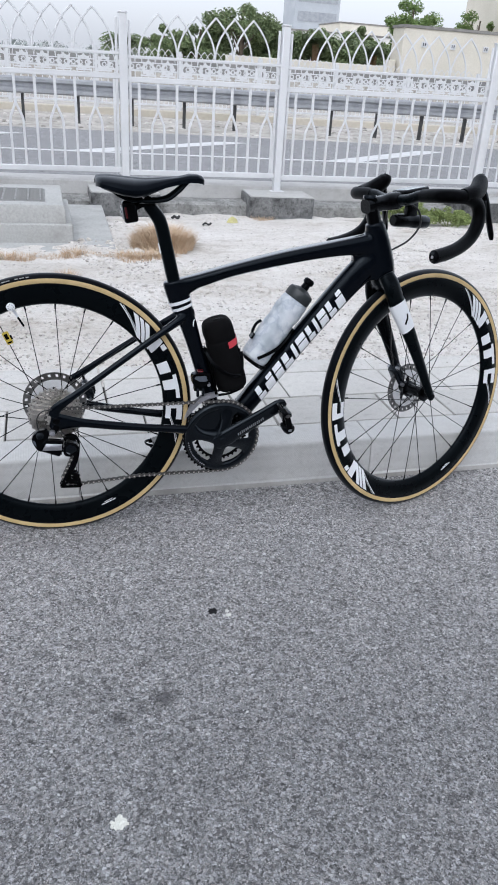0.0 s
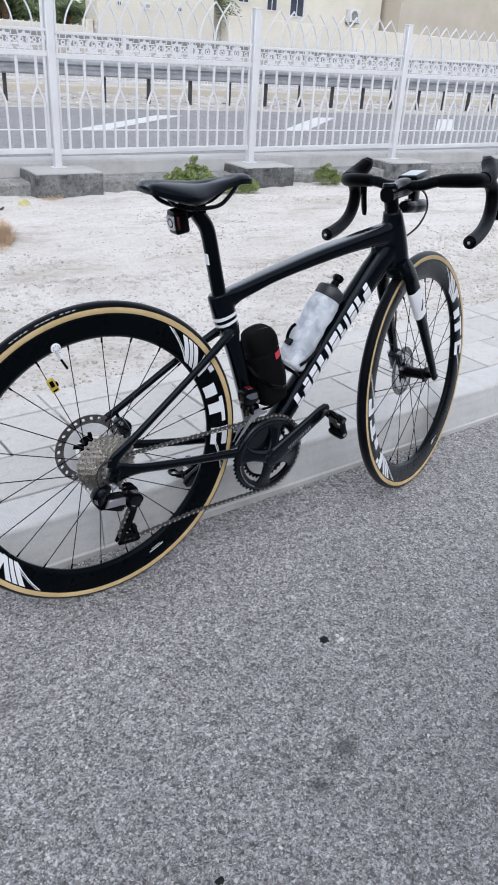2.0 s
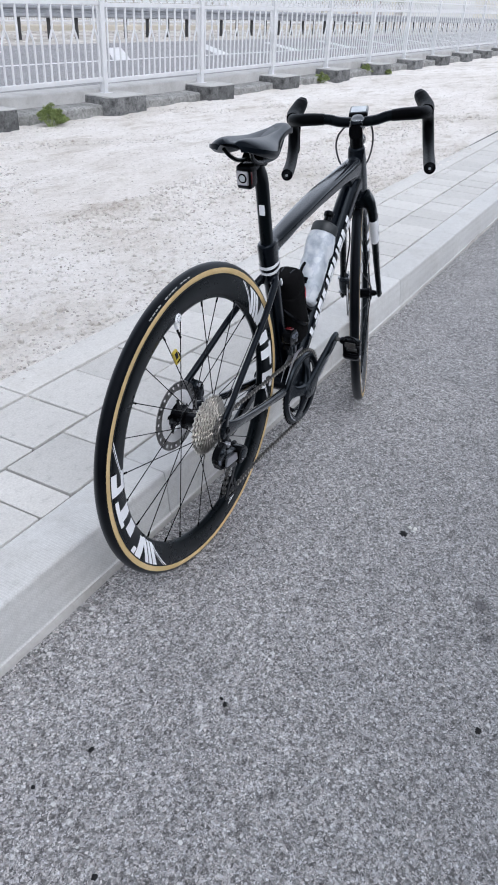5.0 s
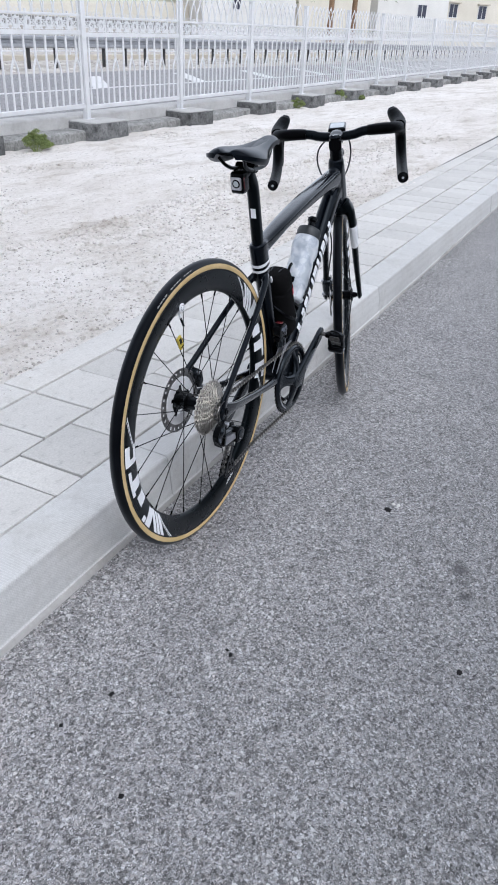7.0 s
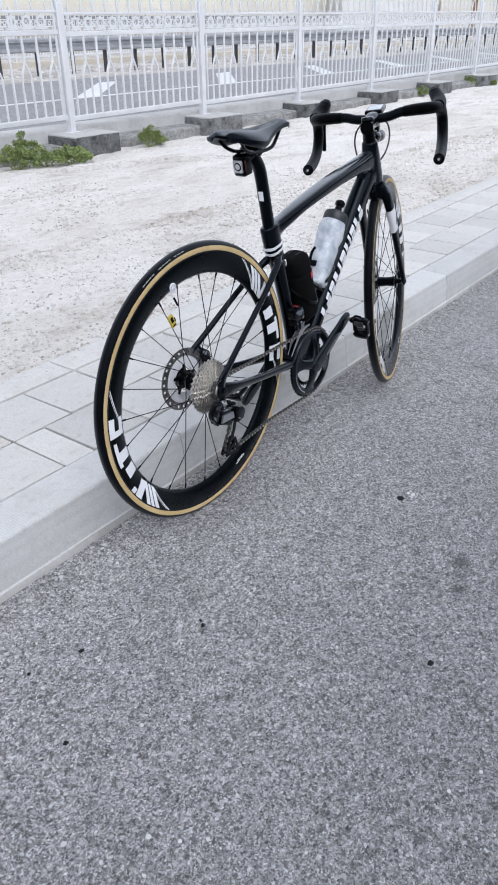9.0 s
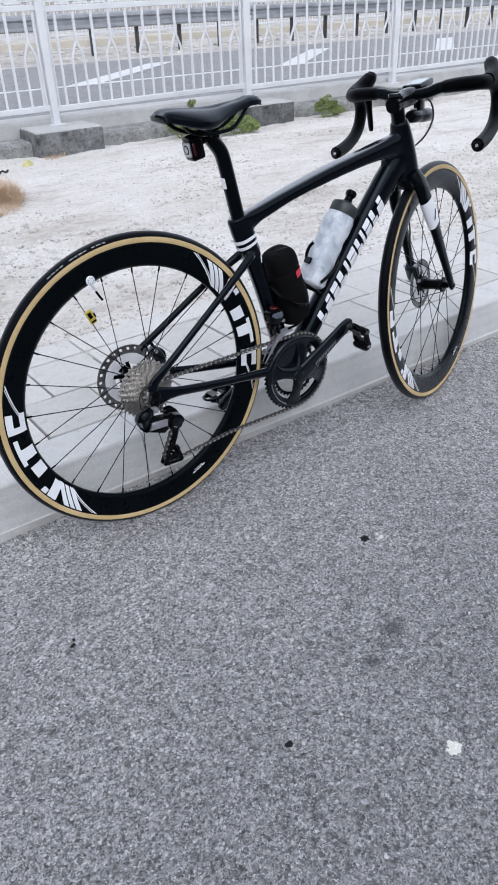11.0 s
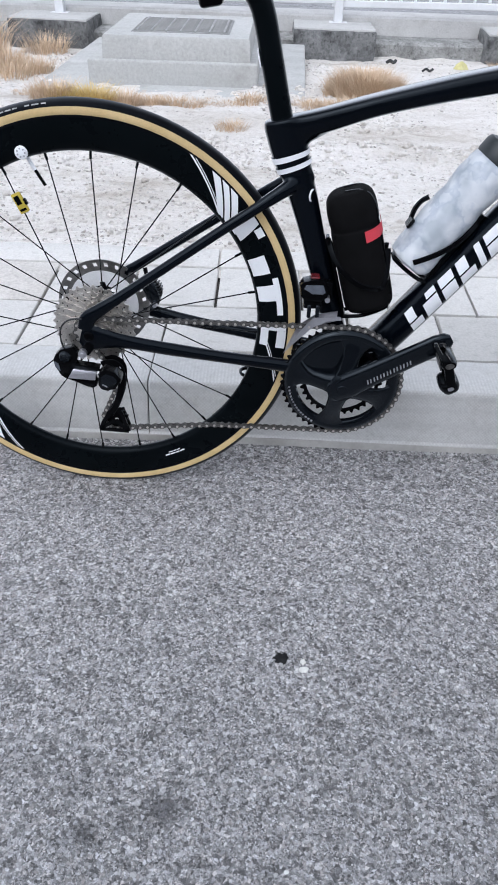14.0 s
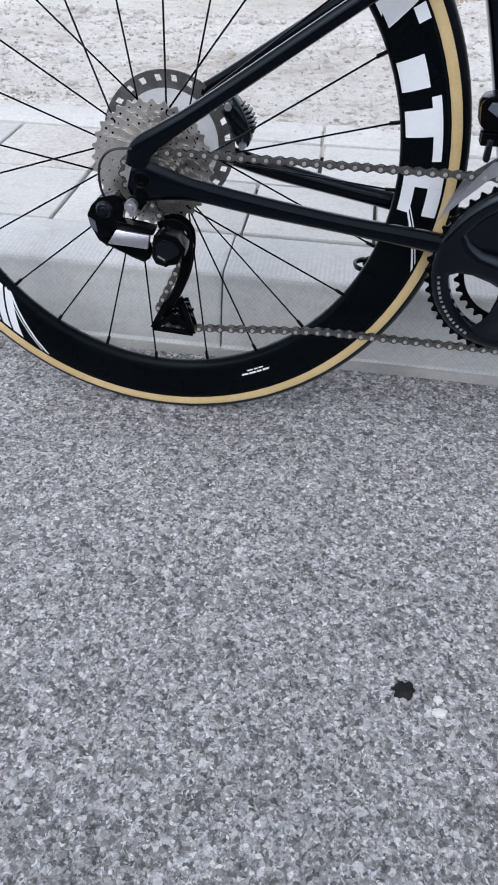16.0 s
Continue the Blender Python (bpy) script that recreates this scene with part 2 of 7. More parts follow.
ASPHALT = asphalt("worn_asphalt", 0.06, 0.314, 215.0, 0.85, ((0.275, -0.515, 0.03, 0.8), (0.185, -0.55, 0.02, 0.65), (0.235, -0.535, 0.018, 0.55), (-0.36, -0.34, 0.012, 0.5)))
ASPHALT_FAR = asphalt("highway_asphalt", 0.25, 0.33, 60.0)
SAND = sandy("compacted_sand")
KERB = kerb_face("kerb_concrete")
PAVER = concrete("paver_concrete", (0.505, 0.493, 0.468), (0.61, 0.597, 0.572), 180.0, 0.35, vary=0.12)
EDGING = concrete("edging_concrete", (0.525, 0.512, 0.488), (0.63, 0.616, 0.59), 140.0, 0.35, (0.4, 0.38, 0.35))
FOOTING = old_block("weathered_footing_concrete", (0.06, 0.061, 0.061), (0.23, 0.232, 0.23), (0.4, 0.4, 0.39))
BEAM_GREY = old_block("rough_grey_concrete", (0.17, 0.17, 0.163), (0.36, 0.36, 0.347), (0.42, 0.41, 0.39))
CHAMBER = concrete("pale_chamber_concrete", (0.39, 0.392, 0.378), (0.5, 0.498, 0.482), 60.0, 0.3, (0.29, 0.285, 0.268))
PLINTH = concrete("whitewashed_concrete", (0.47, 0.462, 0.45), (0.6, 0.592, 0.575), 100.0, 0.4, (0.37, 0.36, 0.34))
JOINT = worn("dark_joint_sand", (0.035, 0.033, 0.03), (0.075, 0.07, 0.063), 9, 200, 0.95, bump=0.4)
WHITE_PAINT = worn("white_gloss_paint", (0.61, 0.615, 0.625), (0.69, 0.695, 0.705), 3, 60, 0.38, bump=0.05, spread=0.05, rough2=0.55)
LINE_PAINT = worn("road_marking_paint", (0.6, 0.6, 0.6), (0.72, 0.72, 0.72), 5, 80, 0.7)
GALV = worn("galvanised_steel", (0.33, 0.34, 0.36), (0.45, 0.46, 0.48), 4, 60, 0.5, 0.55)
GALV_POST = worn("dark_rail_post", (0.03, 0.03, 0.032), (0.06, 0.06, 0.06), 4, 60, 0.7)
CREAM = worn("cream_render", (0.66, 0.62, 0.53), (0.74, 0.7, 0.61), 0.4, 12, 0.9, bump=0.1, depth=0.004)
DADO = worn("grey_dado_paint", (0.2, 0.2, 0.195), (0.28, 0.275, 0.265), 0.5, 14, 0.9, bump=0.1, depth=0.004)
WALL_GREY = worn("dull_grey_render", (0.11, 0.107, 0.1), (0.16, 0.155, 0.145), 0.4, 12, 0.9, bump=0.1, depth=0.004)
DRIFT = worn("pale_drift_sand", (0.56, 0.53, 0.49), (0.66, 0.63, 0.59), 12, 160, 0.95, bump=0.6, depth=0.004, spread=0.3)
BEIGE = worn("beige_render", (0.5, 0.46, 0.38), (0.58, 0.53, 0.45), 0.4, 12, 0.9, bump=0.1, depth=0.004)
PALE = worn("pale_house_render", (0.68, 0.67, 0.64), (0.76, 0.75, 0.72), 0.4, 12, 0.9, bump=0.1, depth=0.004)
COPING = worn("grey_coping", (0.2, 0.19, 0.18), (0.3, 0.29, 0.27), 2, 30, 0.85)
GLASS_DARK = worn("dark_window_glass", (0.03, 0.035, 0.06), (0.05, 0.055, 0.085), 1, 20, 0.12, bump=0.0, spread=0.03)
TOWER = worn("blue_grey_cladding", (0.42, 0.45, 0.49), (0.5, 0.53, 0.56), 0.3, 6, 0.6)
BARK = worn("tree_bark", (0.09, 0.07, 0.05), (0.16, 0.125, 0.095), 9, 60, 0.95, bump=0.6, depth=0.01)


def leafy(name, c1, c2):
    n = Nodes(name, 0.65, spec=0.3)
    r = n.t.nodes.new("ShaderNodeNewGeometry").outputs["Random Per Island"]
    n.colour(n.mix(1.0, n.ramp(r, (0.0, c1), (1.0, c2)), n.ramp(n.noise(6.0, 3), (0.3, 0.75), (0.7, 1.15)), "MULTIPLY"))
    n.b.inputs["Subsurface Weight"].default_value = 0.0
    return n.m


# Greens lifted in colour to stand for haze over the distant trees.
LEAF = leafy("broad_leaf", (0.11, 0.155, 0.07), (0.27, 0.33, 0.165))
# Distance haze is mixed into this leaf colour.
LEAF_FAR = leafy("haze_tinted_far_leaf", (0.3, 0.33, 0.32), (0.42, 0.45, 0.43))
LEAF_LIGHT = leafy("fresh_leaf", (0.12, 0.19, 0.06), (0.26, 0.35, 0.12))
WEED = leafy("green_weed", (0.12, 0.165, 0.05), (0.34, 0.4, 0.15))
STRAW_GOLD = leafy("golden_straw", (0.46, 0.33, 0.12), (0.68, 0.52, 0.22))
STRAW = leafy("dry_straw", (0.46, 0.335, 0.215), (0.71, 0.56, 0.41))
PEBBLE = leafy("pale_pebble", (0.33, 0.3, 0.265), (0.6, 0.575, 0.54))
RUBBLE_GREY = leafy("dusty_rubble", (0.26, 0.24, 0.215), (0.66, 0.63, 0.58))
RUBBLE_GROUND = worn("dusty_rubble_ground", (0.42, 0.39, 0.345), (0.66, 0.625, 0.575), 0.9, 7.0, 0.95, bump=0.8, depth=0.05, spread=0.4)
# Sky light on the footing tops, put in as a paler concrete.
SKYLIT_TOP = concrete("skylit_pale_concrete", (0.4, 0.395, 0.38), (0.52, 0.515, 0.5), 90.0, 0.5, (0.25, 0.245, 0.235))
GRAVEL_GREY = leafy("grey_chip", (0.1, 0.1, 0.1), (0.5, 0.5, 0.49))


# ---- helpers for meshes ----
def mesh_of(bm, name, material, smooth=True, angle=40.0):
    me = bpy.data.meshes.new(name)
    bmesh.ops.recalc_face_normals(bm, faces=bm.faces)
    if smooth:
        for f in bm.faces:
            f.smooth = True
        for e in bm.edges:
            e.smooth = len(e.link_faces) == 2 and e.calc_face_angle(9.0) < radians(angle)
    bm.to_mesh(me)
    bm.free()
    for m in material if isinstance(material, (list, tuple)) else (material,):
        me.materials.append(m)
    return me


def part(name, bm, material, parent=None, label="", at=None, smooth=True, angle=40.0):
    """One bmesh (or ready mesh) as ONE mesh object, under a thing or a part."""
    me = bm if isinstance(bm, bpy.types.Mesh) else mesh_of(bm, name, material, smooth, angle)
    ob = new(name, me)
    if at is not None:
        ob.matrix_basis = at
    if parent is not None:
        ob.parent = parent
    return tagged(ob, label)


def thing(name, label, category, at=None, group="", kind=""):
    ob = new(name)
    ob.empty_display_size = 0.1
    if at is not None:
        ob.matrix_basis = at
    return tagged(ob, label, category, group, kind)


def box(bm, x0, x1, y0, y1, z0, z1, bevel=0.0, seg=2):
    """Adds a box, with rounded edges, to bm."""
    vs = [bm.verts.new((x, y, z)) for x in (x0, x1) for y in (y0, y1) for z in (z0, z1)]
    fs = [bm.faces.new([vs[i] for i in q]) for q in ((0, 1, 3, 2), (4, 6, 7, 5), (0, 4, 5, 1), (2, 3, 7, 6), (0, 2, 6, 4), (1, 5, 7, 3))]
    if bevel:
        es = list({e for f in fs for e in f.edges})
        bmesh.ops.bevel(bm, geom=es, offset=bevel, segments=seg, affect="EDGES", profile=0.5)
    return bm


def boxed(x0, x1, y0, y1, z0, z1, bevel=0.0, seg=2):
    return box(bmesh.new(), x0, x1, y0, y1, z0, z1, bevel, seg)


def loft(bm, rows, closed=True, cap=True):
    """Skins rings of points, all of one length, one after another."""
    rings = [[bm.verts.new(p) for p in row] for row in rows]
    n = len(rings[0])
    for a, b in zip(rings, rings[1:]):
        for i in range(n if closed else n - 1):
            bm.faces.new((a[i], a[(i + 1) % n], b[(i + 1) % n], b[i]))
    if cap and closed:
        bm.faces.new(rings[0][::-1])
        bm.faces.new(rings[-1])
    return bm


def ring(c, u, v, a, b, n=20, power=2.0):
    """A superellipse of half-sizes a along u and b along v."""
    out = []
    for i in range(n):
        t = 2 * math.pi * i / n
        cs, sn = math.cos(t), math.sin(t)
        out.append(Vector(c) + Vector(u) * a * math.copysign(abs(cs) ** (2 / power), cs) + Vector(v) * b * math.copysign(abs(sn) ** (2 / power), sn))
    return out


def smooth_path(points, steps=6):
    """A Catmull-Rom line through points of any dimension."""
    p = [np.array(q, float) for q in points]
    p = [2 * p[0] - p[1], *p, 2 * p[-1] - p[-2]]
    out = []
    for a, b, c, d in zip(p, p[1:], p[2:], p[3:]):
        for s in range(steps):
            t = s / steps
            out.append(0.5 * (2 * b + (c - a) * t + (2 * a - 5 * b + 4 * c - d) * t**2 + (3 * b - a - 3 * c + d) * t**3))
    out.append(p[-2])
    return out


def sweep(bm, rows, n=16, ref=(0, 1, 0), power=2.0, steps=5, cap=True):
    """A tube along rows of (x, y, z, half-size across ref, half-size along ref)."""
    line = smooth_path(rows, steps) if steps else [np.array(r, float) for r in rows]
    rings, ref = [], Vector(ref)
    for i, q in enumerate(line):
        t = Vector(line[min(i + 1, len(line) - 1)][:3]) - Vector(line[max(i - 1, 0)][:3])
        t.normalize()
        v = (ref - t * ref.dot(t)).normalized()
        u = v.cross(t)
        rings.append(ring(q[:3], u, v, q[3], q[4], n, power))
    return loft(bm, rings, True, cap)


def tube(points, radius, n=8, ref=(0, 1, 0), steps=5):
    return sweep(bmesh.new(), [(*p, radius, radius) for p in points], n, ref, 2.0, steps)


def rod(bm, a, b, radius, n=8, r2=None):
    """A straight round bar between two points, added to bm."""
    a, b = Vector(a), Vector(b)
    t = (b - a).normalized()
    v = t.orthogonal().normalized()
    u = v.cross(t)
    return loft(bm, [ring(a, u, v, radius, radius, n), ring(b, u, v, r2 or radius, r2 or radius, n)])


def lathe(profile, n=48, closed=False, bm=None):
    """Turns a profile of (radius, y) round the Y axis."""
    bm = bm or bmesh.new()
    rows = []
    for i in range(n):
        t = 2 * math.pi * i / n
        rows.append([bm.verts.new((r * math.cos(t), y, r * math.sin(t))) for r, y in profile])
    m = len(profile)
    for i in range(n):
        a, b = rows[i], rows[(i + 1) % n]
        for j in range(m if closed else m - 1):
            k = (j + 1) % m
            bm.faces.new((a[j], a[k], b[k], b[j]))
    return bm


def plate(outline, y0, y1, bm=None):
    """A flat plate in the XZ plane between y0 and y1."""
    bm = bm or bmesh.new()
    a = [bm.verts.new((x, y0, z)) for x, z in outline]
    b = [bm.verts.new((x, y1, z)) for x, z in outline]
    bm.faces.new(a)
    bm.faces.new(b[::-1])
    for i in range(len(a)):
        j = (i + 1) % len(a)
        bm.faces.new((a[i], b[i], b[j], a[j]))
    return bm


def blades(count, spread, height, seed, width=0.004, droop=0.6):
    """A tuft of thin bent blades round the origin."""
    rnd, bm = random.Random(seed), bmesh.new()
    for _ in range(count):
        a, r = rnd.uniform(0, 6.283), spread * rnd.random() ** 0.6
        base = Vector((r * math.cos(a) * 1.0, r * math.sin(a), -0.01))
        h, lean = height * rnd.uniform(0.45, 1.0), rnd.uniform(0.1, droop)
        out = Vector((math.cos(a + rnd.uniform(-0.9, 0.9)), math.sin(a + rnd.uniform(-0.9, 0.9)), 0))
        side = Vector((-out.y, out.x, 0)) * width * rnd.uniform(0.6, 1.4)
        mid = base + Vector((0, 0, h * 0.6)) + out * h * lean * 0.4
        tip = base + Vector((0, 0, h)) + out * h * lean
        v = [bm.verts.new(q) for q in (base - side, base + side, mid - side * 0.8, mid + side * 0.8, tip)]
        bm.faces.new((v[0], v[1], v[3], v[2]))
        bm.faces.new((v[2], v[3], v[4]))
    return bm


# ---- the ground, road and kerb ----
KERB_TURN = 1.4
KERB_FRAME = pose(0, 0, 0, 0, 0, KERB_TURN)


def rise(x):
    """The verge climbs a little further along."""
    return 0.0075 * max(0.0, x - 8.0)


def bank_line(x):
    return 2.02 + 0.035 * max(0.0, x - 1.8) + 0.05 * math.sin(x * 1.9)


def sand_level(x, y):
    base = 0.128 - 0.222 * min(1.0, max(0.0, (y - 0.95) / 4.1)) ** 1.15
    n1 = noise.noise(Vector((x * 0.55, y * 0.7, 3.0))) * 0.022
    n2 = noise.noise(Vector((x * 2.3, y * 2.6, 7.0))) * 0.012
    n3 = noise.noise(Vector((x * 7.0, y * 7.0, 1.0))) * 0.014
    n4 = noise.noise(Vector((x * 15.0, y * 17.0, 5.0))) * 0.008
    edge = min(1.0, max(0.0, (y - 0.95) / 0.35))
    # a low scraped-up bank, with a smoothed track behind it
    off, crumbly = y - bank_line(x), 0.6 + noise.noise(Vector((x * 1.6, y * 2.0, 11.0)))
    bank = 0.024 * math.exp(-(off / 0.09) ** 2) * crumbly - 0.016 * math.exp(-((off - 0.33) / 0.2) ** 2)
    return base + (n1 + n2 + n3 + n4 + bank) * edge + rise(x)


def grid_mesh(bm, xs, ys, height):
    rows = [[bm.verts.new((x, y, height(x, y))) for x in xs] for y in ys]
    for a, b in zip(rows, rows[1:]):
        for i in range(len(xs) - 1):
            bm.faces.new((a[i], a[i + 1], b[i + 1], b[i]))


bm = bmesh.new()
xs = [-7 + 0.05 * i for i in range(481)]
ys = [0.72 + 0.045 * i for i in range(112)]
grid_mesh(bm, xs, ys, sand_level)
xs2, y_end = [17.0, 19, 22, 26, 32, 40, 60], ys[-1]
grid_mesh(bm, xs2, ys[::3] + ([y_end] if ys[::3][-1] != y_end else []), sand_level)
grid_mesh(bm, [-60, -30, -12, -7], [0.72, 2, 3.5, y_end], lambda x, y: 0.128 - 0.222 * min(1.0, max(0.0, (y - 0.95) / 4.1)))
far_xs = [-2500, -400, -100, -40, -12, 0, 10, 20, 40, 60, 120, 400, 2500]
grid_mesh(bm, far_xs, [y_end, 5.95, 14, 20, 40, 90, 400, 2500], lambda x, y: -0.12 + (0.0 if y > 6 else 0.02))
grid_mesh(bm, [60, 120, 400, 2500], [0.72, y_end], lambda x, y: 0.1)
ground = part("ground", bm, SAND, label="pale compacted sand verge with scuffs and small stones")
tagged(ground, category="ground", kind="structure")

bm = bmesh.new()
grid_mesh(bm, [-2500, -60, -6, -1.5, 0, 1.5, 6, 60, 2500], [-2500, -400, -60, -12, -3, -1, 0, 0.35], lambda x, y: CROSS * max(y, -12.0) if y > -60 else CROSS * -12)
road = part("road", bm, ASPHALT, label="worn pale grey asphalt road with coarse aggregate")
tagged(road, category="road", kind="structure")

bm = bmesh.new()
grid_mesh(bm, [-2500, -200, -40, 0, 40, 200, 2500], [5.98, 8, 10, 13.6], lambda x, y: -0.095)
highway = part("road_beyond", bm, ASPHALT_FAR, label="dark asphalt highway behind the fence")
tagged(highway, category="road", kind="structure")

# Lane paint on the highway: an edge line, and slanting bars beside it.
bm = bmesh.new()
box(bm, -80, 160, 9.86, 10.0, -0.093, -0.089)
line = part("road_edge_line", bm, LINE_PAINT, label="thin white painted edge line on the highway")
tagged(line, category="road marking", kind="structure")
bar = plate([(0, 0), (0.55, 0), (3.2, 2.35), (2.65, 2.35)], 0, 0.004)
bar_mesh = mesh_of(bar, "slanted_marking", LINE_PAINT, False)
for k in range(-3, 14):
    ob = part("slanted_marking", bar_mesh, None, label="white slanted hatch bar painted on the highway", at=pose(0.3 + 3.9 * k, 10.0, -0.089) @ Matrix(((1, 0, 0, 0), (0, 0, 1, 0), (0, -1, 0, 0), (0, 0, 0, 1))))
    tagged(ob, category="road marking", group="hatch bars", kind="structure")

# Kerb: precast units with a sloped, rounded nose.
KERB_LEN = 0.862
kerb = thing("kerb", "pale grey precast concrete kerb along the asphalt", "kerb", KERB_FRAME, kind="structure")
prof = [(0.207, -0.06), (0.2075, 0.018), (0.213, 0.022), (0.2205, 0.091), (0.2222, 0.096), (0.2275, 0.1245), (0.2295, 0.1285), (0.2335, 0.131), (0.29, 0.1328), (0.343, 0.1338), (0.3455, 0.131), (0.3455, -0.06)]
bm = bmesh.new()
half = KERB_LEN / 2 - 0.0011
loft(bm, [[(x, y + (0.0012 if abs(x) > half - 0.002 else 0) * (1 if y < 0.3 else -1), z - (0.0012 if abs(x) > half - 0.002 and z > 0.05 else 0)) for y, z in prof] for x in (-half, -half + 0.003, 0, half - 0.003, half)])
kerb_mesh = mesh_of(bm, "kerb_unit", KERB, angle=16)
rnd = random.Random(4)
for k in range(-14, 46):
    x = 0.147 + KERB_LEN * (k + 0.5)
    part("kerb_unit", kerb_mesh, None, kerb, at=pose(x, rnd.uniform(-0.0015, 0.0015), rnd.uniform(-0.0015, 0.0015) + rise(x), 0, 0, rnd.uniform(-0.1, 0.1)))

MORTAR = worn("sandy_mortar", (0.32, 0.31, 0.292), (0.44, 0.43, 0.408), 7, 120, 0.95, bump=0.5, depth=0.003)
rows = []
for k in range(160):
    x = -12 + 0.2 * k
    w, h = 0.004 * noise.noise(Vector((x * 2.3, 0, 0))), 0.006 * noise.noise(Vector((x * 1.7, 4, 0)))
    rows.append([(x, 0.199 + w, -0.02), (x, 0.2035 + w, 0.013 + h), (x, 0.2065, 0.0185 + h), (x, 0.213, 0.0185 + h), (x, 0.213, -0.02)])
part("mortar_foot", loft(bmesh.new(), rows), MORTAR, kerb, "sandy mortar line along the kerb's foot", angle=50)

# Paving: two rows of square pavers on a bedding layer, and a flush edging strip behind.
pavement = thing("pavement", "light grey concrete paver footway behind the kerb", "pavement", KERB_FRAME, kind="structure")
bm = bmesh.new()
grid_mesh(bm, [-5.4, 0, 5, 12, 20, 22.3], [0.342, 0.6, 0.9], lambda x, y: 0.122 + rise(x))
part("bedding", bm, JOINT, pavement)


def paver_mesh(w, d, name, seed):
    rnd = random.Random(seed)
    bm = boxed(-w / 2, w / 2, -d / 2, d / 2, 0.09, 0.1345, 0.0022, 1)
    for v in bm.verts:
        v.co.x += rnd.uniform(-0.0016, 0.0016)
        v.co.y += rnd.uniform(-0.0016, 0.0016)
    return mesh_of(bm, name, PAVER, angle=30)


PITCH = 0.2
pavers = [paver_mesh(PITCH - 0.006, 0.2 - 0.006, "paver", s) for s in range(5)]
half_paver = paver_mesh(0.092, 0.194, "paver", 9)
pavers2 = [paver_mesh(PITCH - 0.006, 0.212 - 0.006, "paver", 20 + s) for s in range(5)]
rnd = random.Random(11)


def lay(me, x, y):
    part("paver", me, None, pavement, at=pose(x, y, rnd.uniform(-0.0022, 0.0022) + rise(x), rnd.uniform(-0.25, 0.25), rnd.uniform(-0.25, 0.25), rnd.uniform(-0.35, 0.35)))


y1, y2 = 0.4465, 0.6535
lay(half_paver, -0.094, y1)
for k in range(110):
    lay(pavers[rnd.randrange(5)], -0.045 + PITCH * (k + 0.5), y1)
for k in range(26):
    lay(pavers[rnd.randrange(5)], -0.143 - PITCH * (k + 0.5), y1)
rough_paver = paver_mesh(PITCH - 0.006, 0.212 - 0.006, "paver", 31)
rough_paver.materials[0] = DRIFT
for k in range(-26, 110):
    lay(rough_paver if k == -2 else pavers2[rnd.randrange(5)], 0.055 + PITCH * (k + 0.5), y2)
bm = boxed(-0.4975, 0.4975, 0.762, 0.875, 0.0, 0.136, 0.004, 2)
edge_mesh = mesh_of(bm, "edging_stone", EDGING, angle=30)
for k in range(-12, 24):
    part("edging_stone", edge_mesh, None, pavement, at=pose(0.25 + 1.0 * (k + 0.5), 0, rnd.uniform(-0.002, 0.002) + rise(k)))


# Small loose stones on the verge, and sand spilled over the edging.
def stones(name, count, area, size, seed, material, level, label, squash=0.6):
    rnd, verts, faces = random.Random(seed), [], []
    unit = bmesh.new()
    bmesh.ops.create_icosphere(unit, subdivisions=1, radius=1.0)
    pts, tri = [v.co.copy() for v in unit.verts], [[v.index for v in f.verts] for f in unit.faces]
    unit.free()
    for _ in range(count):
        x, y = area(rnd)
        s = size * rnd.uniform(0.35, 1.0) ** 2 + size * 0.15
        turn = Euler((rnd.uniform(-0.3, 0.3), rnd.uniform(-0.3, 0.3), rnd.uniform(0, 6.28))).to_matrix()
        stretch = Vector((s * rnd.uniform(0.7, 1.3), s * rnd.uniform(0.7, 1.2), s * squash * rnd.uniform(0.7, 1.2)))
        k, z = len(verts), level(x, y)
        for p in pts:
            q = turn @ Vector((p.x * stretch.x, p.y * stretch.y, p.z * stretch.z)) * (1 + 0.25 * noise.noise(p * 2.0 + Vector((x, y, z)) * 9))
            verts.append((x + q.x, y + q.y, z + q.z + s * 0.12))
        faces += [[i + k for i in t] for t in tri]
    me = bpy.data.meshes.new(name)
    me.from_pydata(verts, [], faces)
    me.materials.append(material)
    ob = part(name, me, None, label=label)
    return tagged(ob, category="stones", kind="stuff")


def near_verge(rnd):
    return rnd.uniform(-4, 14), 0.92 + 4.2 * rnd.random() ** 1.1


def clustered(rnd):
    for _ in range(40):
        x, y = rnd.uniform(-3, 9), 1.0 + 4.0 * rnd.random()
        if noise.noise(Vector((x * 1.1, y * 1.3, 20))) > 0.22:
            break
    return x, y


stones("verge_pebbles", 12000, near_verge, 0.0062, 5, PEBBLE, sand_level, "pale pebbles lying over the sand verge")
stones("edge_gravel", 7000, lambda r: (r.uniform(-2.0, 4.5), 0.9 + 1.3 * r.random() ** 1.6), 0.0062, 15, PEBBLE, sand_level, "crumbly pale gravel along the footway's edge")
stones("rubble_crumbs", 5500, clustered, 0.0085, 6, PEBBLE, sand_level, "crumbled pale rubble scattered on the sand")
stones("sand_clods", 1500, lambda r: ((x := r.uniform(-1.5, 6.0)), bank_line(x) + r.gauss(-0.02, 0.09)), 0.017, 21, SAND, sand_level, "broken clods of pale sand along a scraped bank", 0.75)
stones("edge_clods", 1900, lambda r: (r.uniform(-1.5, 5.5), 0.93 + 0.95 * r.random() ** 1.5), 0.014, 22, SAND, sand_level, "broken clods of pale sand beside the footway", 0.75)
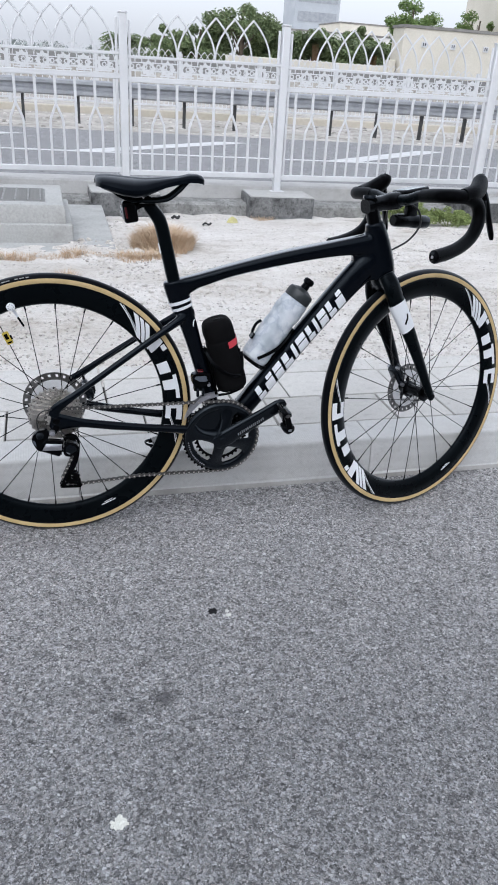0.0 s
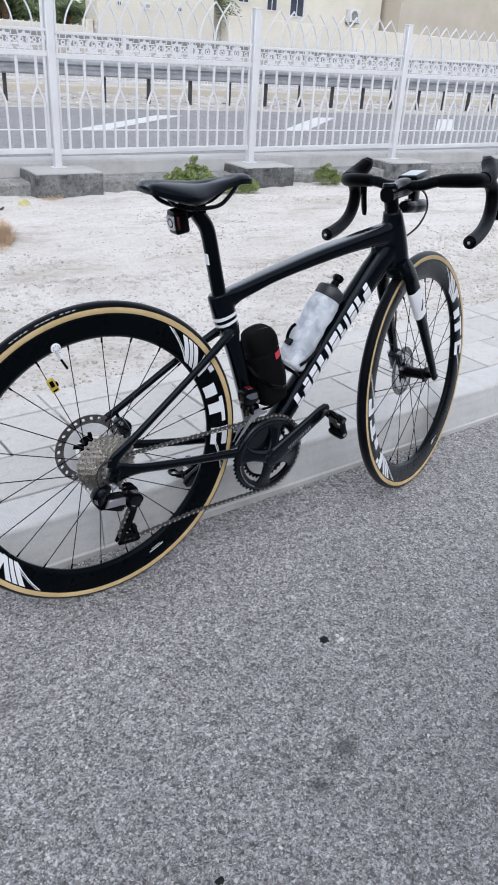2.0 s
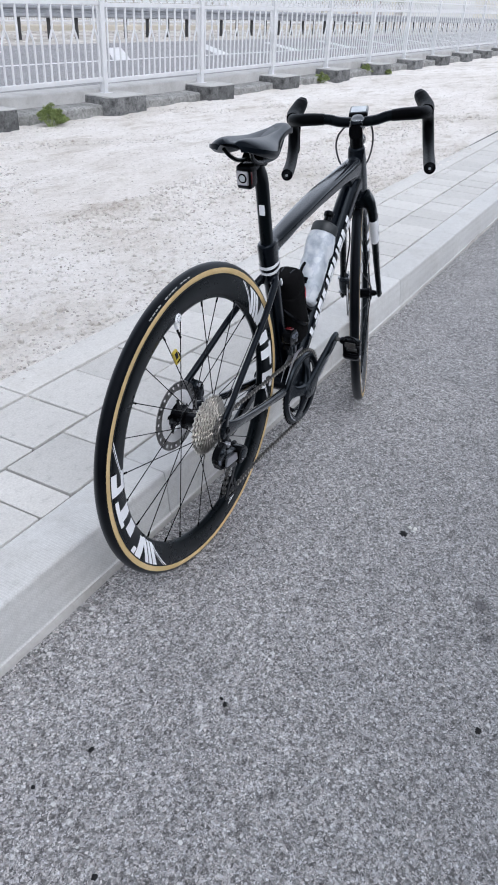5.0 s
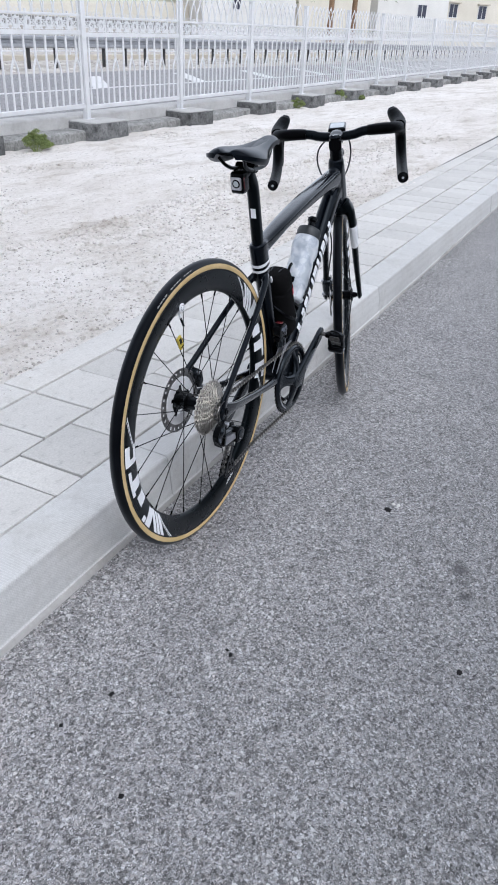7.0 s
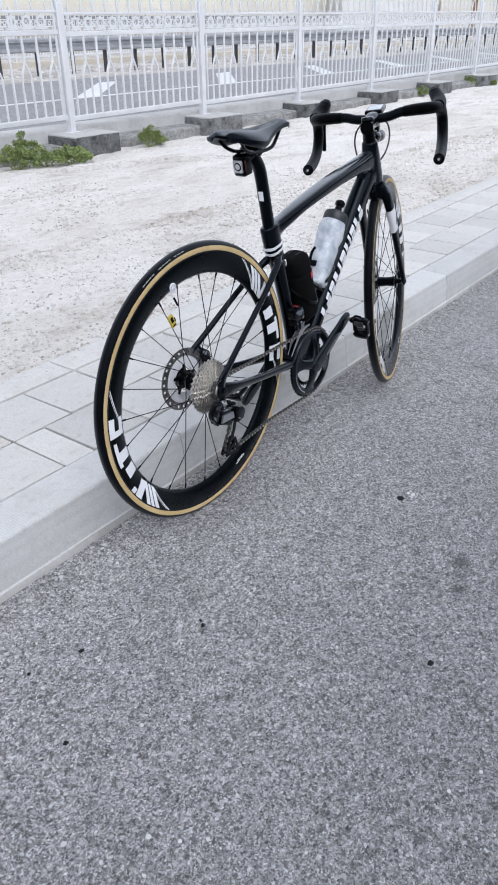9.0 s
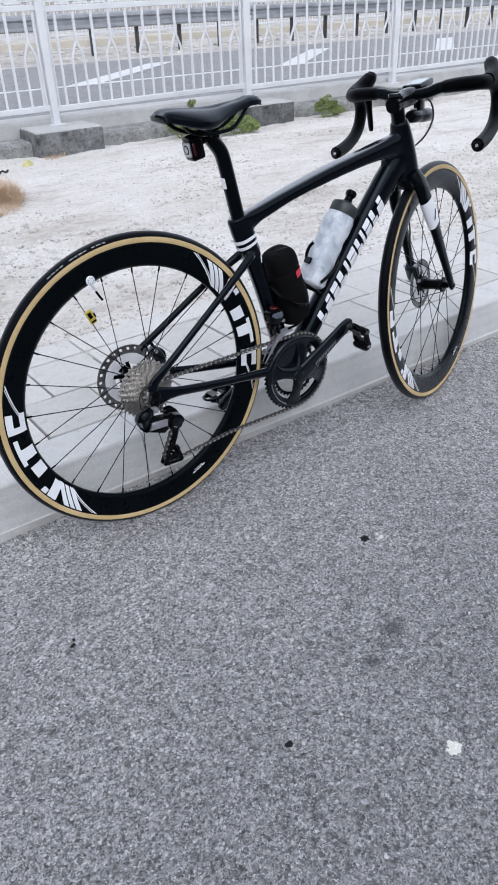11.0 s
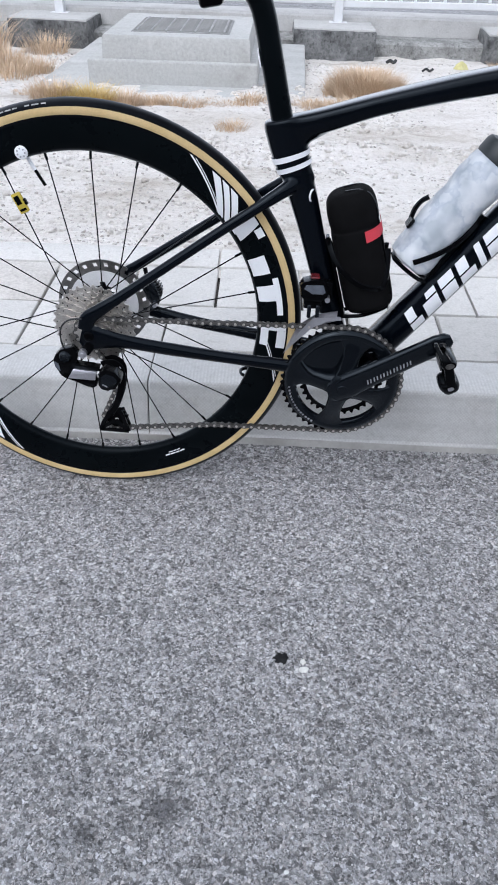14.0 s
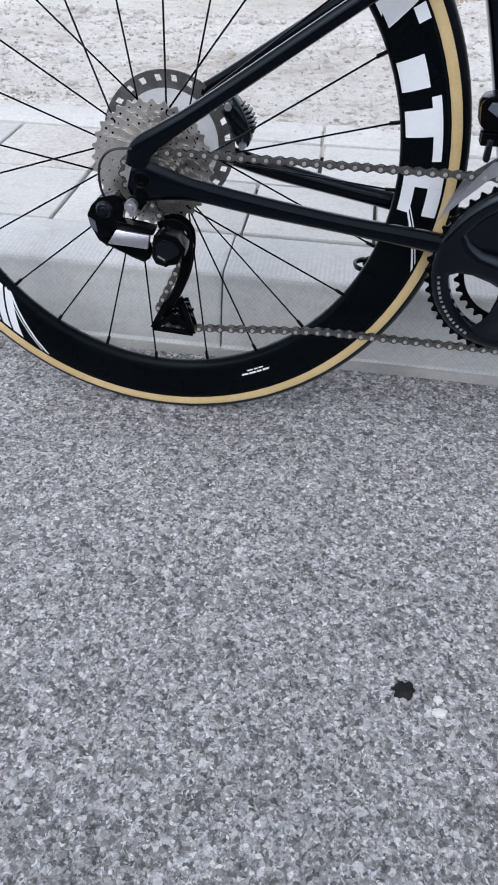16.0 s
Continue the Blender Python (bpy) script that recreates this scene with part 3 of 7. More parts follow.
stones("far_clods", 1600, clustered, 0.02, 23, SAND, sand_level, "broken clods of pale sand strewn over the verge", 0.7)
stones("sand_grains", 500, lambda r: (r.uniform(-2, 5), 0.8 + 0.16 * r.random()), 0.0045, 7, PEBBLE, lambda x, y: 0.136 + rise(x), "coarse sand grains spilled along the footway edge")
stones("gutter_grit", 2600, lambda r: ((x := r.uniform(-1.6, 4.0)), 0.2 + 0.0244 * x - abs(r.gauss(0, 0.03))), 0.004, 8, GRAVEL_GREY, lambda x, y: CROSS * y, "fine grit gathered along the kerb foot")
stones("asphalt_chips", 900, lambda r: (r.uniform(-1.2, 1.8), r.uniform(-1.1, 0.1)), 0.0042, 9, GRAVEL_GREY, lambda x, y: CROSS * y - 0.001, "loose light and dark chips on the asphalt", 0.5)

# Marks on the asphalt.
TAR = worn("black_tar", (0.006, 0.006, 0.007), (0.018, 0.018, 0.018), 60, 400, 0.75, bump=0.5, spec=0.15)
SPLASH = worn("dry_white_splash", (0.55, 0.55, 0.5), (0.72, 0.72, 0.66), 90, 300, 0.9, bump=0.4)
CHALK = worn("white_fleck", (0.52, 0.52, 0.49), (0.66, 0.66, 0.62), 60, 300, 0.9)


def blot(name, x, y, r, material, seed, label, stretch=1.0, turn=0.0, height=0.0012):
    rnd, bm = random.Random(seed), bmesh.new()
    turns = [2 * math.pi * i / 36 for i in range(36)]
    edge = [r * (1 + 0.3 * noise.noise(Vector((math.cos(a) * 1.7, math.sin(a) * 1.7, seed)))) * rnd.uniform(0.84, 1.12) for a in turns]
    rows = []
    for f, h in ((1.0, -0.0006), (0.82, height * 0.7), (0.3, height)):
        rows.append([(e * f * math.cos(a) * stretch, e * f * math.sin(a), h) for e, a in zip(edge, turns)])
    loft(bm, rows)
    ob = part(name, bm, material, label=label, at=pose(x, y, CROSS * y + 0.0006, 1.8, 0, turn))
    return tagged(ob, category="road mark", group="marks on the asphalt")


blot("tar_spot", 0.42, -0.286, 0.0108, TAR, 1, "round black tar spot stuck on the asphalt")
blot("tar_spot", -0.253, -0.183, 0.0037, TAR, 2, "small black tar fleck on the asphalt", 1.8, 30)
blot("tar_spot", -0.246, -0.171, 0.0028, TAR, 3, "small black tar fleck on the asphalt", 1.6, 80)
blot("tar_spot", -0.615, -0.183, 0.0052, TAR, 4, "dark tar spot on the asphalt", 1.0)
blot("tar_spot", -0.457, -0.043, 0.0042, TAR, 5, "small black tar fleck on the asphalt", 1.5)
blot("tar_spot", -0.559, -0.01, 0.0036, TAR, 6, "small black tar fleck on the asphalt", 1.2)
blot("tar_spot", -0.047, -0.597, 0.0065, TAR, 7, "dark tar spot on the asphalt", 1.2)
blot("white_fleck", 0.452, -0.29, 0.0042, CHALK, 10, "small white stone pressed into the asphalt", 1.1, 20, 0.003)
blot("white_fleck", 0.453, -0.303, 0.0054, CHALK, 11, "small white stone pressed into the asphalt", 1.3, 10, 0.003)
for k in range(14):
    blot("white_fleck", 0.17 + 0.013 * math.cos(k * 2.4) * (k / 13) ** 0.5, -0.765 + 0.011 * math.sin(k * 2.4) * (k / 13) ** 0.5, 0.0026 + 0.0012 * (k % 3), SPLASH, 30 + k, "dry white dropping crumbled on the asphalt", 1.3, k * 40)


# ---- the verge: footings, chamber, plants ----
POSTS = [-5.47, -3.43, -1.4, 0.715, 2.115, 4.17, 6.2] + [8.2 + 2.0 * k for k in range(0, 17)]
FENCE_Y = 5.42


def footing_mesh(seed):
    rnd = random.Random(seed)
    bm = boxed(-0.31, 0.29, -0.36, 0.1, -0.26, 0.0, 0.012, 2)
    bmesh.ops.subdivide_edges(bm, edges=[e for e in bm.edges if e.calc_length() > 0.15], cuts=4, use_grid_fill=True)
    for v in bm.verts:
        v.co += 0.009 * noise.noise_vector(v.co * 6 + Vector((seed, 0, 0))) + 0.004 * noise.noise_vector(v.co * 25)
    return mesh_of(bm, "footing", FOOTING, angle=35)


def skylit_top_mesh(seed):
    """A thin layer on a footing's top, paler to stand for sky light."""
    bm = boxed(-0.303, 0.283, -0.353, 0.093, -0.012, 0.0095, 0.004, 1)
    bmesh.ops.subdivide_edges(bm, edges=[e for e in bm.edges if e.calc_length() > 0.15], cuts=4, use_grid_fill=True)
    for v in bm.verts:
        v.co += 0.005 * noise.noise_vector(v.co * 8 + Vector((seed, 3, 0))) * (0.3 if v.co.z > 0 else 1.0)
    return mesh_of(bm, "screed", SKYLIT_TOP, angle=35)


footings = [footing_mesh(s) for s in range(4)]
skylit_tops = [skylit_top_mesh(s) for s in range(2)]
rnd = random.Random(3)
for i, x in enumerate(POSTS):
    ob = part("concrete_footing", footings[i % 4], None, label="weathered dark grey concrete footing under a fence post", at=pose(x + rnd.uniform(-0.03, 0.03), FENCE_Y, 0.085 + rise(x), 0, 0, rnd.uniform(-2, 2)))
    tagged(ob, category="footing", group="fence footings")
    part("screed", skylit_tops[i % 2], None, ob, "paler layer painting the sky-lit top")

bm = bmesh.new()
rows = []
for k in range(140):
    x = -7 + 0.33 * k
    dz, dy = 0.012 * noise.noise(Vector((x * 1.1, 0, 0))), 0.015 * noise.noise(Vector((x * 0.9, 5, 0)))
    rows.append([(x, y + dy, z + dz + rise(x)) for y, z in ((5.22, -0.3), (5.22, -0.015), (5.24, 0.005), (5.5, 0.012), (5.5, -0.3))])
loft(bm, rows)
ob = part("ground_beam", bm, BEAM_GREY, label="rough grey concrete strip running along the fence", angle=30)
tagged(ob, category="kerb strip", kind="structure")
bm = bmesh.new()
rows = []
for k in range(40):
    x = -8 + 1.2 * k
    rows.append([(x, y, z + rise(x)) for y, z in ((5.46, -0.2), (5.46, 0.12), (5.48, 0.135), (5.7, 0.14), (5.72, 0.12), (5.72, -0.2))])
loft(bm, rows)
ob = part("plinth", bm, PLINTH, label="whitewashed concrete plinth below the fence", angle=30)
tagged(ob, category="plinth", kind="structure")

# Utility chamber with a grating.
chamber = thing("utility_chamber", "stepped pale concrete utility chamber with a grey grating", "chamber", pose(-0.255, 3.42, 0.0, 0, 0, 1.0))
part("base", boxed(-0.47, 0.46, 0, 0.98, -0.12, 0.132, 0.014, 3), CHAMBER, chamber)
bm = bmesh.new()
loft(bm, [[(-0.375 - t, 0.03 - t, z), (0.405 + t, 0.03 - t, z), (0.405 + t, 0.86 + t, z), (-0.375 - t, 0.86 + t, z)] for t, z in ((0.012, 0.12), (0.008, 0.23), (0.0, 0.246))])
part("collar", bm, CHAMBER, chamber, angle=25)
GRATE = worn("cast_grating", (0.24, 0.24, 0.235), (0.34, 0.34, 0.33), 8, 90, 0.7, 0.3)
part("cover_plate", boxed(-0.245, 0.295, 0.15, 0.66, 0.236, 0.25, 0.003), GRATE, chamber, "dull grey cast cover")
rib = mesh_of(boxed(-0.26, 0.26, -0.004, 0.004, 0, 0.009, 0.002, 1), "rib", GRATE)
for k in range(12):
    part("rib", rib, None, chamber, at=pose(0.025, 0.18 + 0.0415 * k, 0.247))
rib2 = mesh_of(boxed(-0.006, 0.006, -0.25, 0.25, 0, 0.01, 0.002, 1), "rib", GRATE)
for k in range(7):
    part("rib", rib2, None, chamber, at=pose(-0.215 + 0.08 * k, 0.405, 0.247))
pad = part("concrete_pad", boxed(-1.0, 0.47, 3.08, 4.9, -0.2, 0.012, 0.01, 2), CHAMBER, label="flat pale concrete pad round the chamber")
tagged(pad, category="pad", kind="structure")


def tuft(x, y, spread, height, count, material, seed, label, name="dry_grass_clump"):
    ob = part(name, blades(count, spread, height, seed, 0.0012 + height * 0.004, 1.1), material, label=label, at=pose(x, y, sand_level(x, y) if y < 5.5 else -0.1), smooth=False)
    return tagged(ob, category="plant", kind="stuff" if count > 400 else "")


for k in range(26):
    f = math.sqrt((k + 0.3) / 26)
    x, y = 0.79 + 0.16 * f * math.cos(k * 2.4), 3.42 + 0.33 * f * math.sin(k * 2.4)
    tuft(x, y, 0.075, 0.16 * (1 - 0.6 * f * f), 420, STRAW, k, "dry straw-coloured grass clump beside the concrete pad")
for k, (x, y, r, h) in enumerate(((0.62, 2.9, 0.1, 0.05), (0.72, 2.96, 0.11, 0.06), (0.54, 2.87, 0.1, 0.04))):
    tuft(x, y, r, h, 450, STRAW, 130 + k, "low dry grass trailing from a larger clump")
for k in range(16):
    x = -0.95 + 0.095 * k
    tuft(x, 2.99 + 0.04 * math.sin(k * 2.1), 0.075, 0.034 + 0.018 * math.sin(k * 1.7), 300, STRAW, 40 + k, "low dry grass along the pad's edge")
tuft(-1.75, 4.5, 0.22, 0.28, 620, STRAW, 70, "dry straw-coloured grass clump by a footing")
tuft(-1.35, 4.75, 0.16, 0.16, 420, STRAW, 71, "dry straw-coloured grass clump by a footing")
tuft(1.9, 5.04, 0.11, 0.05, 300, STRAW, 74, "low dry grass at a footing's foot")
tuft(0.14, 2.42, 0.07, 0.05, 260, STRAW, 73, "small dry grass tuft on the sand")
for k, (x, y, r, h) in enumerate(((-0.78, 2.86, 0.1, 0.11), (-0.66, 2.83, 0.1, 0.1), (-0.55, 2.78, 0.09, 0.12), (-0.43, 2.84, 0.09, 0.08), (-0.3, 2.9, 0.08, 0.06), (-1.35, 3.78, 0.16, 0.15), (-1.12, 3.72, 0.12, 0.1))):
    tuft(x, y, r, h, 600, STRAW_GOLD if k in (1, 2) else STRAW, 90 + k, "bushy dry grass clump on the sand beside the pad")
tuft(-1.2, 3.5, 0.14, 0.1, 300, STRAW, 72, "low dry grass on the sand")
for k in range(6):
    tuft(-2.4 + 0.2 * k, 3.9 + 0.1 * math.sin(k), 0.12, 0.07, 200, STRAW, 80 + k, "low dry grass on the sand")
LEAFSCRAP = worn("yellow_leaf", (0.5, 0.46, 0.2), (0.62, 0.58, 0.3), 20, 90, 0.8)
bm = bmesh.new()
loft(bm, [[(x * s, y * s, z) for x, y in ((-0.05, 0), (0, -0.03), (0.055, 0.005), (0, 0.035))] for s, z in ((1.0, 0.0), (0.7, 0.03), (0.15, 0.05))])
tagged(part("leaf_scrap", bm, LEAFSCRAP, label="pale yellow leaf lying on the sand", at=pose(1.55, 4.72, sand_level(1.55, 4.72))), category="litter")
SCRAP = worn("black_scrap", (0.02, 0.02, 0.02), (0.05, 0.05, 0.05), 20, 90, 0.8)
tagged(part("litter_scrap", tube([(-0.035, 0, 0), (-0.01, 0.012, 0.012), (0.012, -0.006, 0.004), (0.035, 0.012, 0.012)], 0.008, ref=(0, 0, 1)), SCRAP, label="crumpled black scrap on the sand", at=pose(1.3, 4.55, sand_level(1.3, 4.55) + 0.005)), category="litter")
tagged(part("litter_scrap", tube([(-0.035, 0, 0), (-0.012, 0.008, 0.014), (0.012, -0.01, 0.006), (0.03, 0.012, 0.014)], 0.012, ref=(0, 0, 1)), SCRAP, label="crumpled black scrap on the sand", at=pose(1.1, 4.95, sand_level(1.1, 4.95) + 0.005)), category="litter")


# ---- the white steel fence ----
BASE, BAND0, BAND1, APEX = 0.235, 0.972, 1.135, 1.455
PICKET = 0.163
plumb = Matrix(((1, 0, -0.02, 0), (0, 1, 0, 0), (0, 0, 1, 0), (0, 0, 0, 1)))

m_pick = mesh_of(boxed(-0.0115, 0.0115, -0.009, 0.009, BASE - 0.01, BAND0 + 0.01, 0.003, 1), "picket", WHITE_PAINT)
m_stile = mesh_of(boxed(-0.011, 0.011, -0.009, 0.009, BASE - 0.01, APEX - 0.06, 0.003, 1), "stile", WHITE_PAINT)
bm = boxed(-0.0115, 0.0115, -0.009, 0.009, 0.7, BAND0 + 0.01, 0.003, 1)
for s in (-1, 1):
    sweep(bm, [(s * 0.054, 0, BASE - 0.01, 0.0105, 0.009), (s * 0.054, 0, 0.52, 0.0105, 0.009), (s * 0.05, 0, 0.6, 0.0105, 0.009), (s * 0.028, 0, 0.66, 0.0105, 0.009), (s * 0.004, 0, 0.715, 0.0105, 0.009)], 6, (0, 1, 0), 4.0, 3)
m_fork = mesh_of(bm, "forked_picket", WHITE_PAINT)
bm = bmesh.new()
for s in (-1, 1):
    sweep(bm, [(s * PICKET * (1 - t**2.1), 0.004 * s, BAND1 + (APEX - BAND1) * t, 0.008, 0.0075) for t in (0, 0.2, 0.4, 0.6, 0.8, 1.0)], 6, (0, 1, 0), 3.0, 2)
m_arch = mesh_of(bm, "arch", WHITE_PAINT)
bm = bmesh.new()
lathe([(0.031, -0.006), (0.052, -0.006), (0.052, 0.006), (0.031, 0.006)], 16, True, bm)
for k in range(8):
    a = k * math.pi / 4
    plate([(math.cos(a + d) * r, math.sin(a + d) * r) for d, r in ((-0.3, 0.05), (0.0, 0.069), (0.3, 0.05))], -0.006, 0.006, bm)
box(bm, -0.066, 0.066, -0.005, 0.005, -0.062, -0.05)
m_rose = mesh_of(bm, "rosette", WHITE_PAINT, True, 25)


def fence_panel(x0, x1, y, z, turn=0.0):
    """One panel between two post centres: rails, pickets, a rosette band and crossing arches."""
    w = x1 - x0
    th = thing("steel_fence", "white painted steel fence section with rosette band and crossing arches", "fence", pose(x0, y, z, 0, 0, turn) @ plumb, "fence panels")
    bm = bmesh.new()
    box(bm, 0.03, w - 0.03, -0.016, 0.016, BASE - 0.045, BASE, 0.004, 1)
    part("bottom_rail", bm, WHITE_PAINT, th)
    part("band_rail", boxed(0.03, w - 0.03, -0.014, 0.014, BAND0 - 0.035, BAND0 + 0.008, 0.004, 1), WHITE_PAINT, th)
    part("top_rail", boxed(0.03, w - 0.03, -0.014, 0.014, BAND1 - 0.018, BAND1 + 0.006, 0.004, 1), WHITE_PAINT, th)
    n = max(2, int(round((w - 0.2) / PICKET)) + 1)
    first = (w - PICKET * (n - 1)) / 2
    for i in range(n):
        x = first + PICKET * i
        if i % 2:
            part("forked_picket", m_fork, None, th, at=pose(x, 0, 0))
        else:
            part("picket", m_pick, None, th, at=pose(x, 0, 0))
        if 0 < i < n - 1:
            part("arch", m_arch, None, th, at=pose(x, 0, 0))
        if i < n - 1:
            part("rosette", m_rose, None, th, at=pose(x + PICKET / 2, 0, (BAND0 + BAND1) / 2 - 0.004))
    for x in (0.055, w - 0.055):
        part("stile", m_stile, None, th, at=pose(x, 0, 0))
    return th


bm = boxed(-0.034, 0.034, -0.034, 0.034, 0.0, 1.36, 0.005, 1)
box(bm, -0.038, 0.038, -0.038, 0.038, 1.36, 1.375, 0.004, 1)
m_post = mesh_of(bm, "post", WHITE_PAINT)
m_foot = mesh_of(boxed(-0.07, 0.07, -0.07, 0.07, 0.0, 0.012, 0.003, 1), "base_plate", WHITE_PAINT)
m_lug = mesh_of(boxed(0.034, 0.052, -0.012, 0.012, -0.02, 0.02, 0.003, 1), "lug", WHITE_PAINT)


def fence_post(x, y, z):
    th = thing("fence_post", "square white painted steel fence post bolted to its footing", "fence post", pose(x, y, z + 0.083) @ plumb, "fence posts")
    part("shaft", m_post, None, th)
    part("base_plate", m_foot, None, th)
    for zz in (0.13, 1.0):
        for s in (0, 180):
            part("lug", m_lug, None, th, at=pose(0, 0, zz, 0, 0, s))
    return th


for x in POSTS:
    fence_post(x, FENCE_Y, rise(x))
for a, b in zip(POSTS, POSTS[1:]):
    fence_panel(a, b, FENCE_Y, (rise(a) + rise(b)) / 2)

# ---- beyond the highway ----
# A guard rail with dark posts.
rail = thing("guard_rail", "galvanised corrugated steel guard rail on dark posts", "guard rail", pose(0, 15.2, 0))
w_prof = [(0.0, 0.40), (-0.05, 0.43), (-0.05, 0.49), (0.02, 0.53), (0.02, 0.58), (-0.05, 0.62), (-0.05, 0.675), (0.0, 0.705), (0.006, 0.70), (-0.04, 0.672), (-0.04, 0.625), (0.03, 0.585), (0.03, 0.525), (-0.04, 0.487), (-0.04, 0.433), (0.006, 0.405)]
bm = bmesh.new()
loft(bm, [[(x, y, z) for y, z in w_prof] for x in (-30, 0, 40, 90)])
part("beam", bm, GALV, rail, angle=25)
post_mesh = mesh_of(boxed(-0.028, 0.028, 0.04, 0.14, -0.2, 0.68, 0.006, 1), "post", GALV_POST)
for k in range(-8, 62):
    part("post", post_mesh, None, rail, at=pose(6.05 + 1.09 * k, 0, 0))

# The far fence: the same pattern, a plain low wall below it.
FAR_Y = 18.6
far_posts = [-9.0 + 2.03 * k for k in range(30)]
for x in far_posts:
    fence_post(x, FAR_Y, -0.08)
for a, b in zip(far_posts, far_posts[1:]):
    fence_panel(a, b, FAR_Y, -0.06)
bm = boxed(-30, 90, 18.5, 18.8, -0.3, 0.05, 0.02, 1)
tagged(part("far_plinth", bm, BEIGE, label="pale concrete plinth below the far fence"), category="plinth", kind="structure")


def far_rubble(rnd):
    return rnd.uniform(-10, 45), 14.0 + 4.3 * rnd.random()


bm = bmesh.new()
grid_mesh(bm, [-200, -40, 0, 40, 200], [13.55, 16, 20, 30, 40.5], lambda x, y: -0.112)
tagged(part("far_verge", bm, RUBBLE_GROUND, label="dusty beige rubble ground beyond the highway"), category="ground", kind="structure")
stones("far_rubble", 2600, far_rubble, 0.07, 12, RUBBLE_GREY, lambda x, y: -0.13, "pale rubble and stones strewn behind the guard rail")
# ---- houses, walls and trees in the distance ----
def window(parent, x, y, z, w, h, deep=0.12, shade=False):
    """A window set in a facade that faces -y."""
    win = part("window", boxed(x - w / 2, x + w / 2, y - 0.02, y + deep, z, z + h, 0.0), GLASS_DARK, parent)
    bm = bmesh.new()
    for a, b, c, d in ((-w / 2 - 0.06, w / 2 + 0.06, -0.07, 0.0), (-w / 2 - 0.06, w / 2 + 0.06, h, h + 0.06), (-w / 2 - 0.06, -w / 2, 0.0, h), (w / 2, w / 2 + 0.06, 0.0, h), (-0.025, 0.025, 0.0, h)):
        box(bm, x + a, x + b, y - 0.06, y + 0.02, z + c, z + d)
    part("frame", bm, WHITE_PAINT, win)
    if shade:
        part("hood", boxed(x - w / 2 - 0.3, x + w / 2 + 0.3, y - 0.35, y + 0.02, z + h + 0.12, z + h + 0.24, 0.01, 1), BEIGE, win)
    return win


def house(label, at, w, d, h, render, openings=(), parapet=0.5, name="house", coping=True):
    th = thing(name, label, "house", at)
    part("wall", boxed(0, w, 0, d, -0.5, h, 0.02, 1), render, th)
    bm = bmesh.new()
    for x0, x1, y0, y1 in ((-0.06, w + 0.06, -0.06, 0.2), (-0.06, w + 0.06, d - 0.2, d + 0.06), (-0.06, 0.2, 0.2, d - 0.2), (w - 0.2, w + 0.06, 0.2, d - 0.2)):
        box(bm, x0, x1, y0, y1, h, h + parapet * 0.3)
    part("roof_edge", bm, COPING if coping else render, th)
    for o in openings:
        window(th, *o)
    return th


# A cream annex at the corner of a walled yard, with houses behind.
house("cream rendered flat-roofed annex with a grey roof edge", pose(19.4, 42.4, 0), 7.6, 1.6, 3.75, CREAM, ((1.3, 0, 2.9, 0.2, 0.16), (3.1, 0, 2.9, 0.2, 0.16), (5.2, 0, 2.9, 0.2, 0.16)))
tagged(part("boundary_wall", boxed(27.1, 90, 40.8, 41.1, -0.5, 2.85, 0.03, 1), CREAM, label="long cream rendered boundary wall"), category="wall", kind="structure")
tagged(part("boundary_wall", boxed(9.4, 19.3, 43.0, 43.3, -0.5, 1.75, 0.03, 1), CREAM, label="low cream rendered boundary wall"), category="wall", kind="structure")
tagged(part("gate_pier", boxed(18.9, 19.3, 42.8, 43.5, -0.5, 2.1, 0.03, 1), CREAM, label="short cream rendered wall pier"), category="wall", kind="structure")
tagged(part("wall_dado", boxed(-60, 90, 40.55, 40.79, -0.5, 1.3, 0.02, 1), DADO, label="low grey wall running along the far verge"), category="wall", kind="structure")
tagged(part("dado_plinth", boxed(-60, 90, 40.35, 40.54, -0.5, 0.66, 0.02, 1), RUBBLE_GROUND, label="dusty plinth in front of the grey wall"), category="wall", kind="structure")
# Unseen wall added behind the camera, across the near road, to dim sky reflections.
tagged(part("wall_south", boxed(-60, 90, -10.6, -10.2, -0.9, 3.2, 0.02, 1), WALL_GREY, label="unseen dull grey wall added across the near road to darken reflections"), category="wall", kind="structure")
yard = house("pale two-storey house with small dark windows", pose(30.5, 47.0, 0), 14.5, 10.0, 9.5, CREAM, ((1.7, 0, 4.0, 0.8, 1.1), (4.1, 0, 3.7, 0.8, 0.9), (6.3, 0, 3.5, 1.15, 1.15)))
ac = thing("air_conditioner", "white boxed air conditioner on a house wall", "air conditioner", pose(42.0, 46.5, 3.45))
part("casing", boxed(-0.5, 0.5, -0.05, 0.45, 0, 0.85, 0.03, 2), WHITE_PAINT, ac)
part("fan_grille", lathe([(0.04, -0.07), (0.3, -0.07), (0.32, -0.05), (0.32, 0.0)], 24), COPING, ac, "dark round fan grille", at=pose(-0.1, 0, 0.43))
part("bracket", boxed(-0.5, 0.5, 0.0, 0.55, -0.08, 0.0, 0.01, 1), COPING, ac)
house("cream rendered house beyond the boundary wall", pose(58.6, 43.4, 0), 9.0, 8.0, 9.5, CREAM)
house("beige rendered house with a plain corner", pose(45.3, 45.2, 0), 13.0, 10.0, 9.5, BEIGE)
